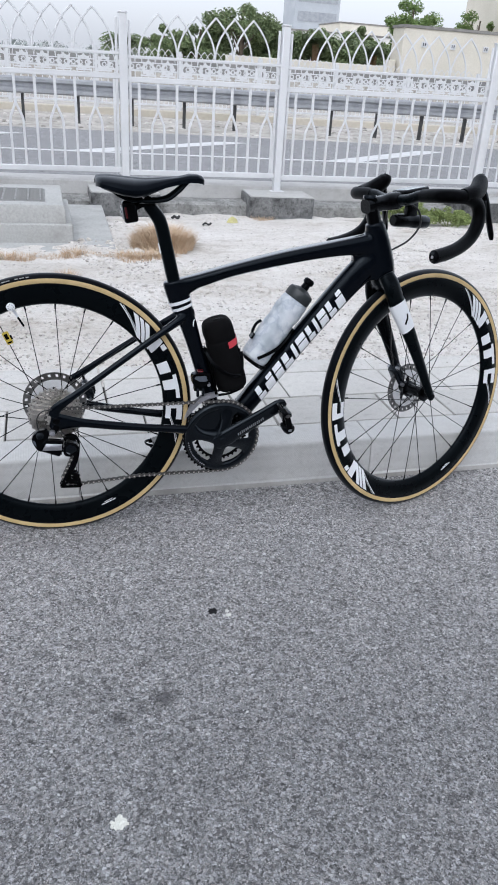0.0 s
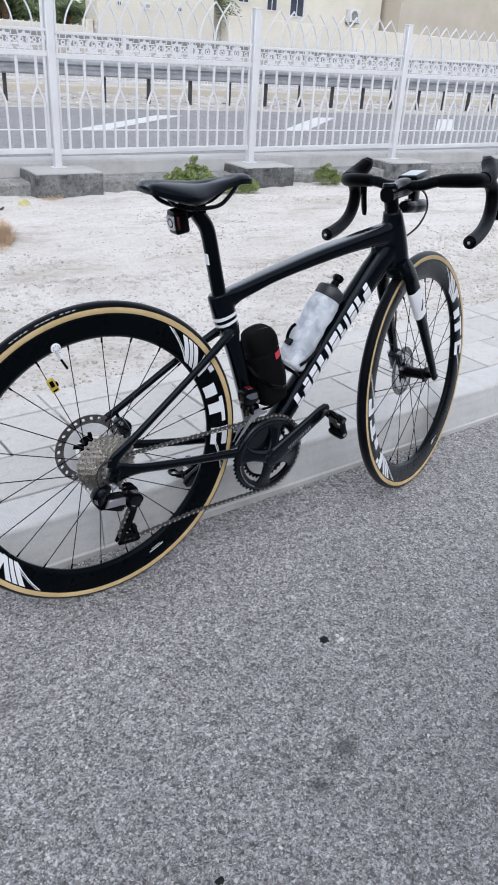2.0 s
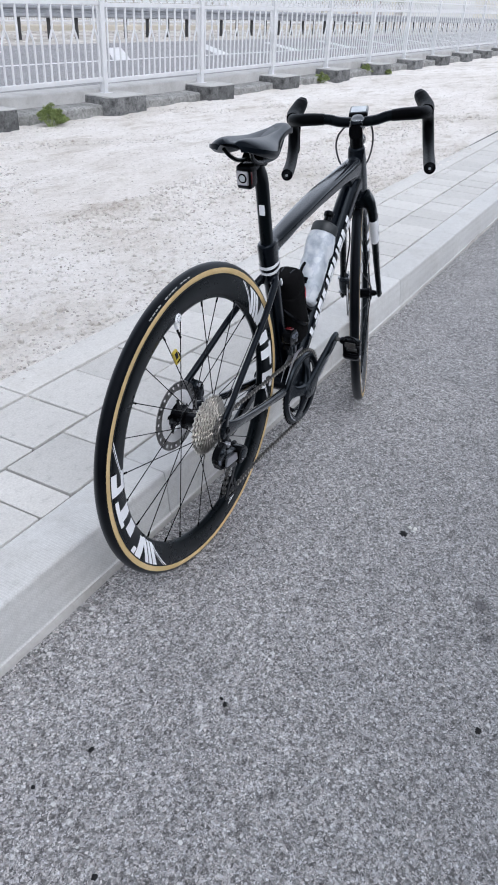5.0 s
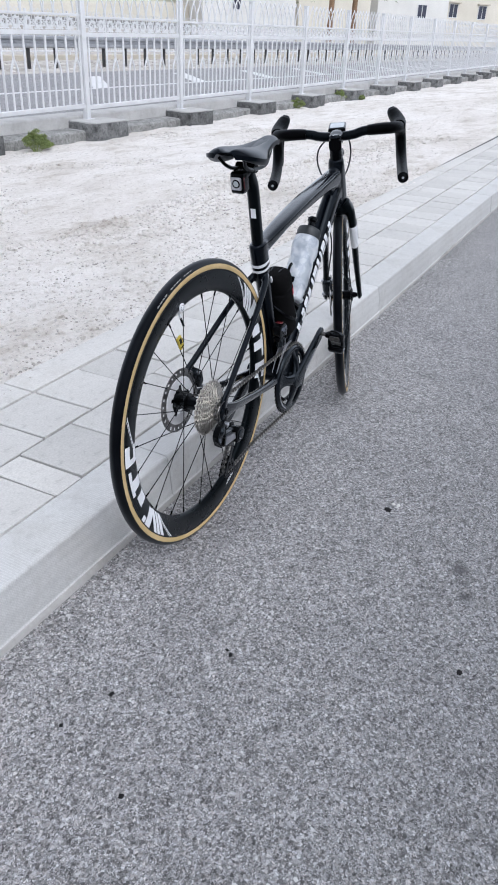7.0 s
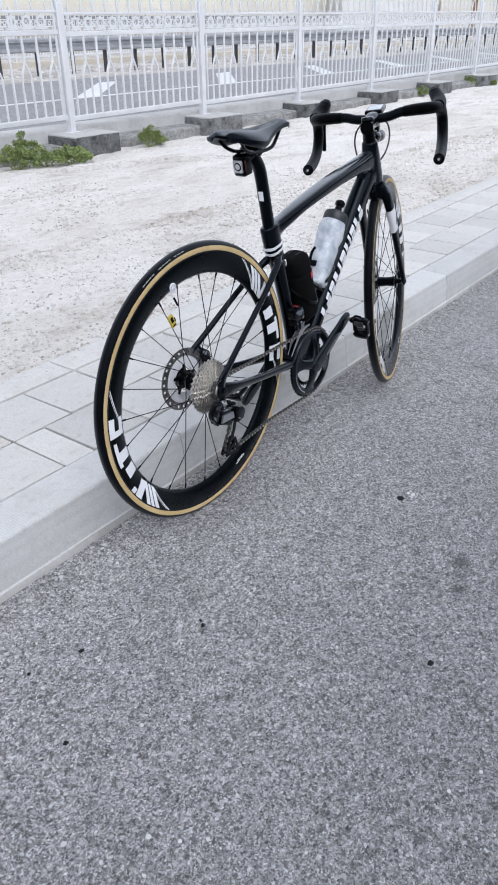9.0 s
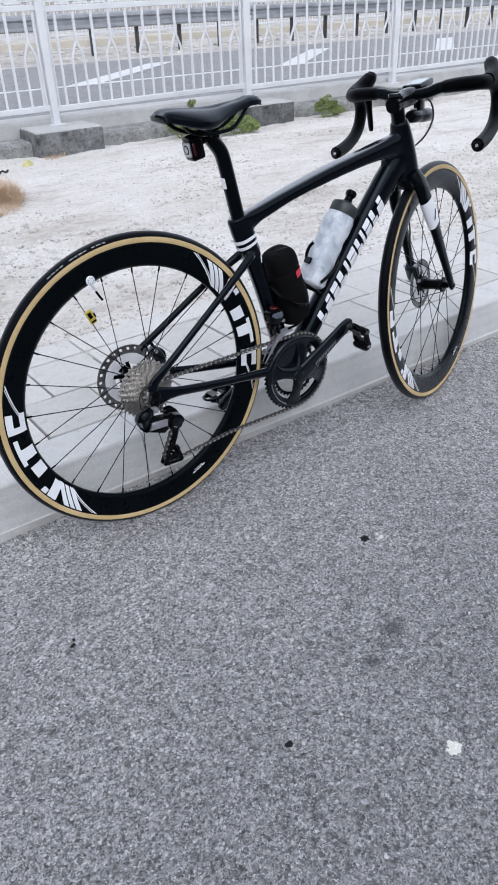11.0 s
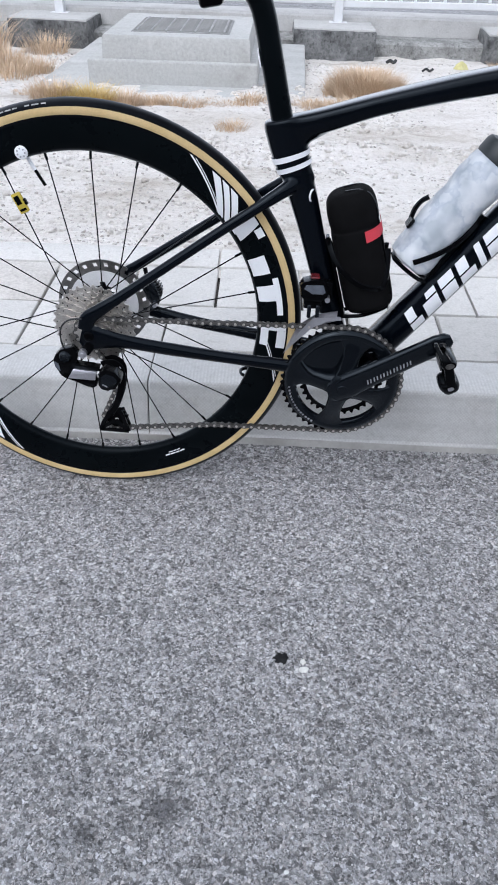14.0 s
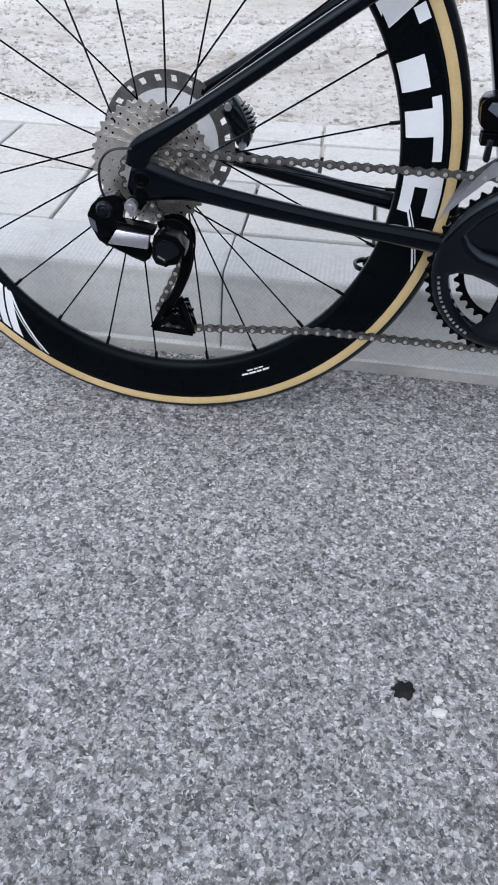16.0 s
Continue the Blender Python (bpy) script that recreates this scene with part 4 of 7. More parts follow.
FLATS = ((62, 38, 9, 9, PALE, ((3.2, 0, 2.6, 0.7, 1.3),)), (73, 34, 8, 8, CREAM, ()), (84, 30, 9, 10, PALE, ((5.6, 0, 3.0, 1.1, 1.2),)), (96, 27, 10, 9, CREAM, ((2.2, 0, 3.4, 1.1, 1.3, 0.12, True), (6.4, 0, 3.4, 1.1, 1.3, 0.12, True))), (112, 26, 12, 11, PALE, ((3.0, 0, 3.6, 1.3, 1.4),)), (130, 22, 16, 10, CREAM, ()))
for k, (x, y, w, h, r, openings) in enumerate(FLATS):
    house("pale rendered block of flats with few windows", pose(x, y, 0, 0, 0, -38), w, 9, h, r, openings, name="apartment_house", coping=k % 2 == 0)
# The tower's window bands are paled in colour, in place of haze.
TOWER_BAND = worn("haze_tinted_window_band", (0.3, 0.32, 0.35), (0.4, 0.42, 0.45), 2, 20, 0.4, bump=0.0)
tw = thing("tower_block", "distant blue-grey tower block", "building", pose(33.2, 112.0, 0))
part("wall", boxed(0, 6.5, 0, 6, -1, 15, 0.05, 1), TOWER, tw)
for k in range(5):
    part("window_band", boxed(0.4, 6.1, -0.06, 0.02, 3 + 2.3 * k, 4.2 + 2.3 * k, 0.0), TOWER_BAND, tw, "grey-blue row of windows, tinted with haze")
house("distant pale flat-roofed house", pose(22, 74, 0), 10, 8, 4.6, PALE, ((2, 0, 2.2, 1.2, 1.2), (6, 0, 2.2, 1.2, 1.2)))
house("distant pale flat-roofed house", pose(33, 92, 0), 9, 8, 6.6, CREAM, ((2, 0, 4.2, 1.2, 1.2), (6, 0, 4.2, 1.2, 1.2)))


def leaves(bm, centre, size, count, rnd, leaf=0.16):
    for _ in range(count):
        d = Vector((rnd.gauss(0, 1), rnd.gauss(0, 1), rnd.gauss(0, 0.8)))
        d = d.normalized() * (rnd.random() ** 0.45)
        p = Vector(centre) + Vector((d.x * size, d.y * size, d.z * size * 0.8))
        turn = Euler((rnd.uniform(-1.1, 1.1), rnd.uniform(-1.1, 1.1), rnd.uniform(0, 6.28))).to_matrix()
        s = leaf * rnd.uniform(0.6, 1.4)
        v = [bm.verts.new(p + turn @ Vector(q)) for q in ((-s * 0.35, 0, 0), (0, -s * 0.5, s * 0.08), (s * 0.35, 0, 0), (0, s * 0.6, s * 0.1))]
        bm.faces.new(v)


def tree(x, y, height, spread, seed, material, label, clumps=36):
    rnd = random.Random(seed)
    th = thing("tree", label, "tree", pose(x, y, -0.12))
    bm = bmesh.new()
    sweep(bm, [(0, 0, -0.1, 0.2, 0.2), (0.05, 0.02, height * 0.2, 0.15, 0.15), (-0.04, 0, height * 0.45, 0.12, 0.12), (0.02, 0, height * 0.75, 0.05, 0.05)], 8, (0, 1, 0), 2.0, 3)
    for k in range(6):
        a = k * 1.05 + rnd.uniform(-0.3, 0.3)
        z = height * rnd.uniform(0.28, 0.5)
        e = Vector((math.cos(a) * spread * 0.7, math.sin(a) * spread * 0.7, z + height * 0.25))
        sweep(bm, [(0, 0, z, 0.07, 0.07), (e.x * 0.5, e.y * 0.5, z + height * 0.1, 0.05, 0.05), (*e, 0.02, 0.02)], 6, (0, 0.1, 1), 2.0, 2)
    part("trunk", bm, BARK, th)
    bm = bmesh.new()
    for _ in range(clumps):
        a, r = rnd.uniform(0, 6.28), spread * rnd.random() ** 0.5
        z = height * (0.3 + 0.62 * rnd.random() * (1 - 0.45 * r / spread))
        leaves(bm, (math.cos(a) * r, math.sin(a) * r, z), spread * rnd.uniform(0.2, 0.36), 520, rnd, 0.12)
    part("crown", bm, material, th, smooth=False)
    return th


PALM_BARK = worn("brown_palm_bark", (0.2, 0.12, 0.07), (0.33, 0.21, 0.13), 6, 40, 0.95, bump=0.6, depth=0.02)


def palm(x, y, height, seed, top=0.8):
    rnd = random.Random(seed)
    th = thing("palm_tree", "bushy date palm with arching fronds", "tree", pose(x, y, -0.12))
    part("trunk", sweep(bmesh.new(), [(0, 0, -0.1, 0.24, 0.24), (0.05, 0, height * top * 0.6, 0.2, 0.2), (0, 0, height * top, 0.22, 0.22)], 10, (0, 1, 0), 2.0, 4), PALM_BARK, th)
    bm = bmesh.new()
    for k in range(110):
        a, lift = rnd.uniform(0, 6.28), rnd.uniform(-0.2, 1.0)
        out, reach = Vector((math.cos(a), math.sin(a), 0)), height * rnd.uniform(0.3, 0.42)
        side = Vector((-out.y, out.x, 0))
        for i in range(9):
            t = i / 8
            p = Vector((0, 0, height * top)) + out * reach * t + Vector((0, 0, reach * (lift * t - 0.75 * t * t)))
            for s in (-1, 1):
                tip = p + side * s * 0.55 * (1 - 0.6 * t) + out * 0.2 + Vector((0, 0, -0.12))
                v = [bm.verts.new(q) for q in (p, p + out * 0.12, tip)]
                bm.faces.new(v)
    part("crown", bm, LEAF, th, smooth=False)
    return th


GREEN = "dense dark green tree behind the boundary wall"
for k, (x, y, h, s) in enumerate(((10.9, 46.0, 5.9, 1.9), (8.7, 47.5, 4.2, 1.6), (6.6, 48, 3.6, 1.3), (17.2, 46, 4.0, 1.5), (23.4, 50.5, 7.2, 2.0), (29.4, 52.5, 7.0, 1.9), (22.0, 55, 5.2, 1.6), (14.6, 50, 4.6, 1.4), (12.8, 47.0, 4.3, 1.5), (16.0, 48.0, 4.4, 1.5))):
    tree(x, y, h, s, k + 1, LEAF_LIGHT if k in (4, 5) else LEAF, GREEN)
for k, (x, y, h) in enumerate(((13.6, 47.0, 4.0), (15.4, 46.0, 4.3), (17.8, 47.5, 4.1), (4.4, 50, 3.4), (19.0, 45.6, 3.8), (29.0, 46.0, 5.6), (57.8, 24.2, 7.5), (62.0, 24.0, 8.2))):
    palm(x, y, h, 30 + k, 0.8 if h > 7 else 0.68)
# A thin line of far trees along the horizon.
rnd = random.Random(77)
bm = bmesh.new()
for k in range(230):
    x = rnd.uniform(-120, 70)
    leaves(bm, (x, 190 + rnd.uniform(-6, 6), 0.9 + rnd.random() * 1.6), 2.2, 46, rnd, 0.9)
ob = part("far_trees", bm, LEAF_FAR, label="low belt of distant trees, tinted with haze", smooth=False)
tagged(ob, category="trees", kind="stuff")


# Low green weeds by the concrete strip.
def weed(x, y, r, h, seed):
    rnd, bm = random.Random(seed), bmesh.new()
    for k in range(26):
        a, q = rnd.uniform(0, 6.28), r * rnd.random() ** 0.6
        top = Vector((math.cos(a) * q, math.sin(a) * q, h * rnd.uniform(0.45, 1.0) * (1 - 0.4 * q / r)))
        rod(bm, (top.x * 0.2, top.y * 0.2, -0.01), top, 0.0025, 4, 0.001)
        leaves(bm, top * 0.92, r * 0.24, 130, rnd, 0.0145)
    ob = part("green_weed", bm, WEED, label="low leafy green weed growing by the concrete strip", at=pose(x, y, sand_level(x, y)), smooth=False)
    return tagged(ob, category="plant", group="weeds")


for k, (x, y, r, h) in enumerate(((3.12, 4.95, 0.17, 0.2), (3.36, 4.84, 0.2, 0.17), (3.62, 4.78, 0.17, 0.16), (3.3, 5.08, 0.16, 0.27), (3.78, 4.9, 0.12, 0.12), (4.86, 5.0, 0.15, 0.18), (5.04, 5.08, 0.11, 0.12), (11.6, 5.2, 0.13, 0.14), (13.8, 5.3, 0.16, 0.17), (14.3, 5.05, 0.1, 0.1))):
    weed(x, y, r, h * 1.25, 100 + k)
# ---- the bicycle ----
# Built upright in its own frame (x ahead, y to its left, z up from the tyre's foot), then leant against the kerb by its pedal.
BIKE = pose(0.089, 0.096, 0.0, -2.0, 0, 1.0)
R_TYRE = 0.3312
AXLE = Vector((0.004, 0, 0.3312))
WHEEL_SIZE = Matrix.Scale(0.981, 4)
BB = Vector((0.4065, 0, 0.2645))
HEAD = Vector((0.784, 0, 0.77))
STEER_AXIS = Vector((-0.2924, 0, 0.9563)).normalized()
STEER = Matrix.Translation(HEAD) @ Matrix.Rotation(radians(19.2), 4, STEER_AXIS) @ Matrix.Translation(-HEAD)
FRONT_AXLE = Vector((0.978, 0, R_TYRE))

FRAME_PAINT = gloss(worn("satin_charcoal_paint", (0.0007, 0.0013, 0.0028), (0.0013, 0.0022, 0.0044), 5, 500, 0.17, bump=0.02, depth=0.0003, spread=0.1, rough2=0.25), 0.16, 1.0, 1.0, 0.33, 0.4)
CARBON = gloss(worn("matt_black_carbon", (0.0011, 0.0019, 0.0026), (0.002, 0.0032, 0.0041), 9, 600, 0.24, bump=0.05, depth=0.0003, spread=0.15, rough2=0.34), 0.07, 0.75, 0.0, 0.3)
RUBBER = gloss(worn("black_tyre_rubber", (0.003, 0.0034, 0.0046), (0.006, 0.0066, 0.0083), 14, 420, 0.42, bump=0.2, depth=0.0006, spread=0.2), 0.03, 0.5)
TAN = worn("tan_tyre_sidewall", (0.54, 0.395, 0.18), (0.64, 0.48, 0.245), 16, 380, 0.65, bump=0.15, depth=0.0004)
DECAL = worn("white_decal", (0.76, 0.77, 0.79), (0.8, 0.81, 0.83), 8, 300, 0.4, bump=0.0, spread=0.04)
BLACK = gloss(worn("black_plastic", (0.0013, 0.0013, 0.0016), (0.003, 0.003, 0.0035), 20, 300, 0.2, bump=0.1, depth=0.0005), 0.04, 0.65)
TAPE = gloss(worn("perforated_bar_tape", (0.0013, 0.0013, 0.0015), (0.0026, 0.0026, 0.003), 30, 700, 0.5, bump=0.5, depth=0.0008), 0.02, 0.3)
SADDLE_SKIN = gloss(worn("satin_saddle_cover", (0.0018, 0.0028, 0.0046), (0.0034, 0.005, 0.0078), 14, 420, 0.4, bump=0.12, depth=0.0005), 0.06, 0.8, 0.25, 0.25, 0.4)
STEEL = worn("dull_plated_steel", (0.62, 0.59, 0.55), (0.8, 0.765, 0.715), 60, 500, 0.33, 0.95, bump=0.1, depth=0.0004, spread=0.25)
STEEL_DARK = worn("oily_chain_steel", (0.09, 0.087, 0.083), (0.2, 0.194, 0.185), 120, 700, 0.4, 0.85, bump=0.1, depth=0.0003, spread=0.3)
DISC = worn("worn_disc_steel", (0.2, 0.198, 0.195), (0.34, 0.336, 0.33), 50, 500, 0.34, 0.9, bump=0.05, depth=0.0003, spread=0.25)
ALLOY = worn("polished_grey_alloy", (0.45, 0.45, 0.48), (0.6, 0.6, 0.64), 20, 400, 0.28, 0.9, bump=0.03, depth=0.0003)
FIN = worn("brushed_alloy_fin", (0.68, 0.68, 0.69), (0.8, 0.8, 0.81), 30, 400, 0.4, 0.15)
GUNMETAL = worn("grey_gloss_alloy", (0.12, 0.135, 0.165), (0.2, 0.22, 0.26), 40, 400, 0.2, 0.6, bump=0.03, depth=0.0003, spec=0.6)
CRANK = gloss(worn("glossy_anthracite", (0.0022, 0.003, 0.0045), (0.004, 0.005, 0.007), 14, 500, 0.09, bump=0.02, depth=0.0003), 0.25, 1.0, 0.0, 0.15)
FABRIC = worn("black_pouch_fabric", (0.0024, 0.0024, 0.0027), (0.0045, 0.0045, 0.005), 25, 900, 0.8, bump=0.5, depth=0.0008, spec=0.08)
RED = worn("red_ribbon", (0.5, 0.03, 0.05), (0.62, 0.05, 0.07), 25, 500, 0.6)
YELLOW = worn("yellow_tag", (0.42, 0.32, 0.03), (0.52, 0.4, 0.04), 25, 500, 0.5)
SCREEN = worn("pale_display", (0.4, 0.44, 0.46), (0.5, 0.53, 0.55), 25, 200, 0.15, bump=0.0)
LENS = worn("dark_red_lens", (0.06, 0.006, 0.008), (0.1, 0.01, 0.013), 60, 300, 0.12, bump=0.0)
LENS_DIM = worn("unlit_red_lens", (0.04, 0.003, 0.004), (0.06, 0.005, 0.006), 60, 300, 0.15, bump=0.0)
PRINT = worn("faded_grey_print", (0.2, 0.2, 0.2), (0.32, 0.32, 0.31), 60, 500, 0.6)
CABLE = worn("black_cable", (0.01, 0.01, 0.01), (0.016, 0.016, 0.016), 30, 300, 0.35, bump=0.0)

bike = thing("bicycle", "black carbon road bicycle with tan-wall tyres, leaning on the kerb", "bicycle", BIKE)


def bpart(name, bm, material, parent=None, label="", at=None, angle=40.0):
    return part(name, bm, material, parent or bike, label, at, True, angle)


# -- wheels --
RIM = ((0.2665, 0.0), (0.2675, 0.0045), (0.274, 0.0085), (0.285, 0.0118), (0.3, 0.0138), (0.312, 0.0136), (0.3185, 0.0124))


def rim_half(r):
    return float(np.interp(r, [p[0] for p in RIM], [p[1] for p in RIM]))


def rim_patch(bm, start, a0, a1, r0, r1, side, lean=0.0, steps=4):
    """A thin decal on the rim's flank, from a0 to a1 degrees past the start, leaning by so much."""
    cols = max(2, int(abs(a1 - a0) / 3) + 2)
    grid = []
    for i in range(cols):
        row = []
        for j in range(steps + 1):
            r = r0 + (r1 - r0) * j / steps
            a = a0 + (a1 - a0) * i / (cols - 1)
            t = radians(start - a + lean * (r - 0.297) * 1000)
            row.append(bm.verts.new((r * math.cos(t), side * (rim_half(r) + 0.0005), r * math.sin(t))))
        grid.append(row)
    for a, b in zip(grid, grid[1:]):
        for j in range(steps):
            bm.faces.new((a[j], a[j + 1], b[j + 1], b[j]))


def rim_mark(parent, start, side):
    """The maker's mark on a rim as plain white blocks between slanting stripes."""
    blocks = [(7.6, 8.6, 0.273, 0.315, 0.4), (9.3, 9.8, 0.273, 0.315, 0.4),
              (11.6, 14.4, 0.274, 0.3165, 0.22), (15.1, 17.5, 0.274, 0.3165, 0.22), (18.2, 21.0, 0.274, 0.3165, 0.22),
              (22.8, 27.6, 0.276, 0.315, 0.05), (27.6, 30.4, 0.303, 0.315, 0.0),
              (35.4, 41.4, 0.272, 0.3, 0.0),
              (45.2, 50.6, 0.272, 0.3, 0.0), (43.2, 55.4, 0.3, 0.3095, 0.0),
              (58.0, 60.8, 0.273, 0.3165, 0.0), (60.8, 66.6, 0.273, 0.286, 0.0), (60.8, 66.6, 0.3, 0.3165, 0.0),
              (69.4, 69.9, 0.273, 0.315, -0.4), (70.6, 71.6, 0.273, 0.315, -0.4)]
    for a0, a1, r0, r1, lean in blocks:
        bm = bmesh.new()
        rim_patch(bm, start, a0, a1, r0, r1, side, lean)
        part("decal_block", bm, DECAL, parent)


def wheel(name, label, at, start, phase=0.0, out=0.0, disc=1.0):
    prof = list(RIM) + [(0.3195, 0.0105), (0.314, 0.0095), (0.314, 0.0)]
    prof += [(r, -y) for r, y in reversed(prof[1:-1])]
    w = bpart(name, lathe(prof, 96, True), CARBON, bike, label, at, angle=50)
    outer = [(0.3282, 0.0136), (0.3312, 0.0126), (0.3342, 0.0105), (0.3368, 0.0073), (0.3383, 0.0037), (0.3387, 0.0)]
    part("tyre", lathe(outer + [(r, -y) for r, y in reversed(outer[:-1])], 128), RUBBER, w, "black road tyre tread", angle=60)
    for s in (-1, 1):
        part("sidewall", lathe([(0.3158, s * 0.0122), (0.3185, s * 0.0132), (0.3225, s * 0.0138), (0.3262, s * 0.0139), (0.3288, s * 0.0135)], 128), TAN, w, "tan tyre sidewall", angle=60)
        part("bead_line", lathe([(0.3142, s * 0.0132), (0.316, s * 0.0139), (0.3178, s * 0.0136)], 96), RUBBER, w)
    hub = bmesh.new()
    lathe([(0.0, -0.046), (0.009, -0.046), (0.01, -0.036), (0.021, -0.034), (0.022, -0.03), (0.0165, -0.026), (0.0145, 0.0), (0.0165, 0.026), (0.023, 0.03), (0.022, 0.034), (0.012, 0.036), (0.01, 0.048), (0.0, 0.048)], 24, False, hub)
    part("hub", hub, BLACK, w)
    for i in range(24):
        a = 2 * math.pi * (i + 0.5) / 24 + phase
        s = -1 if i % 2 else 1
        h = a + radians(72) * (1 if (i // 2) % 2 else -1)
        bm = bmesh.new()
        rod(bm, (0.02 * math.cos(h), s * 0.031, 0.02 * math.sin(h)), (0.262 * math.cos(a), s * 0.003, 0.262 * math.sin(a)), 0.00105, 6)
        rod(bm, (0.256 * math.cos(a), s * 0.0034, 0.256 * math.sin(a)), (0.2695 * math.cos(a), s * 0.0018, 0.2695 * math.sin(a)), 0.0021, 6)
        part("spoke", bm, BLACK, w)
    for side in (-1, 1):
        rim_mark(w, start, side)
        rim_mark(w, start + 180, side)
        for k, (a, b) in enumerate(((0, 1.8), (2.1, 3.4), (3.7, 5.6), (5.9, 7.6), (1.4, 2.6), (2.9, 4.0), (4.3, 6.0))):
            bm = bmesh.new()
            rim_patch(bm, start - 121, a, b, 0.2893 - 0.004 * (k // 4), 0.2918 - 0.0046 * (k // 4), side, 0.0, 1)
            part("small_print", bm, DECAL, w)
    # brake disc on the left
    rotor = part("brake_disc", lathe([(0.0665, 0.0385), (0.071, 0.0385), (0.071, 0.0403), (0.0665, 0.0403)], 60, True), DISC, w, "black and silver brake disc", at=Matrix.Translation((0, out, 0)) @ Matrix.Diagonal((disc, 1, disc, 1)))
    inner = lathe([(0.0535, 0.0385), (0.0605, 0.0385), (0.0605, 0.0403), (0.0535, 0.0403)], 48, True)
    for k in range(24):
        a = k * math.pi / 12
        c = [(0.06, a - 0.085), (0.06, a + 0.085), (0.067, a + 0.115), (0.067, a - 0.055)]
        plate([(r * math.cos(t), r * math.sin(t)) for r, t in c], 0.0386, 0.0402, inner)
    part("vented_ring", inner, DISC, rotor)
    part("cooling_fin", lathe([(0.03, 0.0375), (0.0535, 0.0375), (0.0535, 0.0415), (0.03, 0.0415)], 40, True), FIN, rotor, "pale alloy cooling fins")
    bm = bmesh.new()
    for k in range(5):
        a = k * 2 * math.pi / 5
        plate([(r * math.cos(t), r * math.sin(t)) for r, t in ((0.014, a - 0.4), (0.036, a + 0.2), (0.036, a + 0.42), (0.014, a + 0.35))], 0.0365, 0.0425, bm)
    lathe([(0.0, 0.036), (0.02, 0.036), (0.02, 0.0435), (0.0, 0.0435)], 20, False, bm)
    part("spider", bm, BLACK, rotor)
    if out:
        part("hub_end", rod(bmesh.new(), (0, 0.04, 0), (0, 0.064, 0), 0.0135, 18), BLACK, w)
    return w


rear = wheel("rear_wheel", "black deep carbon rear wheel with white blocks and tan-wall tyre", Matrix.Translation(AXLE) @ WHEEL_SIZE, 59.8, phase=0.0785, out=0.0165, disc=1.11)
front = wheel("front_wheel", "black deep carbon front wheel with white blocks and tan-wall tyre, steered towards the kerb", STEER @ Matrix.Translation(FRONT_AXLE) @ WHEEL_SIZE, 64.0, phase=0.06)

# valve with a round white washer, and a yellow tag on a spoke
a = radians(107.9)
d, n_ = Vector((math.cos(a), 0, math.sin(a))), Vector((-math.sin(a), 0, math.cos(a)))
bm = bmesh.new()
lathe([(0.0, -0.0145), (0.0088, -0.0145), (0.0098, -0.0138), (0.0098, -0.0125), (0.0, -0.0125)], 14, False, bm)
part("valve_badge", bm, DECAL, rear, "round white badge", at=Matrix.Translation(d * 0.277))
for k in range(7):
    t = k * 2 * math.pi / 7
    part("badge_dot", rod(bmesh.new(), (0.0058 * math.cos(t), -0.0153, 0.0058 * math.sin(t)), (0.0058 * math.cos(t), -0.014, 0.0058 * math.sin(t)), 0.0013, 8), GALV, rear, at=Matrix.Translation(d * 0.277))
part("valve", rod(bmesh.new(), d * 0.272, d * 0.247 - n_ * 0.004, 0.003, 8), DECAL, rear, "white valve stem")
part("valve_tip", rod(bmesh.new(), d * 0.247 - n_ * 0.004, d * 0.222 - n_ * 0.009, 0.0026, 8), BLACK, rear)
a = radians(117.0)
d = Vector((math.cos(a), 0, math.sin(a)))
bm = boxed(-0.0075, 0.0075, -0.003, 0.003, -0.0155, 0.0155, 0.002, 2)
tag = part("yellow_tag", bm, YELLOW, rear, "small yellow plastic tag clipped on a spoke", at=Matrix.Translation(d * 0.214 + Vector((0, -0.014, 0))) @ pose(0, 0, 0, 0, -24, 0))
part("tag_mark", boxed(-0.0045, 0.0035, -0.0036, -0.0028, -0.002, 0.0115, 0.0), BLACK, tag)
part("tag_mark", boxed(-0.0052, 0.0052, -0.0036, -0.0028, -0.012, -0.0085, 0.0), BLACK, tag)
part("tag_clip", boxed(0.0062, 0.0105, -0.003, 0.003, -0.006, 0.004, 0.001, 1), BLACK, tag)
for k, (a, b) in enumerate(((97, 98.2), (98.8, 100.6), (101.2, 102.4), (104.4, 105.6), (106, 107.6), (108, 109.2), (109.7, 111.4), (114, 115.4), (115.9, 117), (117.5, 119), (119.5, 121))):
    bm, a0, a1 = bmesh.new(), radians(a), radians(b)
    v = [bm.verts.new((rr * math.cos(t), -yy, rr * math.sin(t))) for t, rr, yy in ((a0, 0.333, 0.012), (a1, 0.333, 0.012), (a1, 0.3346, 0.0106), (a0, 0.3346, 0.0106))]
    bm.faces.new(v)
    part("tyre_print", bm, PRINT, rear)

# -- frame --
DOWN = [(0.428, 0, 0.262, 0.027, 0.03), (0.487, 0, 0.334, 0.0265, 0.0275), (0.621, 0, 0.507, 0.028, 0.0255), (0.74, 0, 0.6495, 0.0325, 0.024), (0.797, 0, 0.7, 0.036, 0.021)]
SEAT = [(0.412, 0, 0.26, 0.022, 0.026), (0.386, 0, 0.345, 0.0185, 0.019), (0.3525, 0, 0.455, 0.0178, 0.0175), (0.326, 0, 0.54, 0.021, 0.018), (0.3045, 0, 0.598, 0.0262, 0.019), (0.2965, 0, 0.63, 0.0295, 0.0195), (0.2935, 0, 0.643, 0.0295, 0.0195), (0.2925, 0, 0.6475, 0.026, 0.018)]


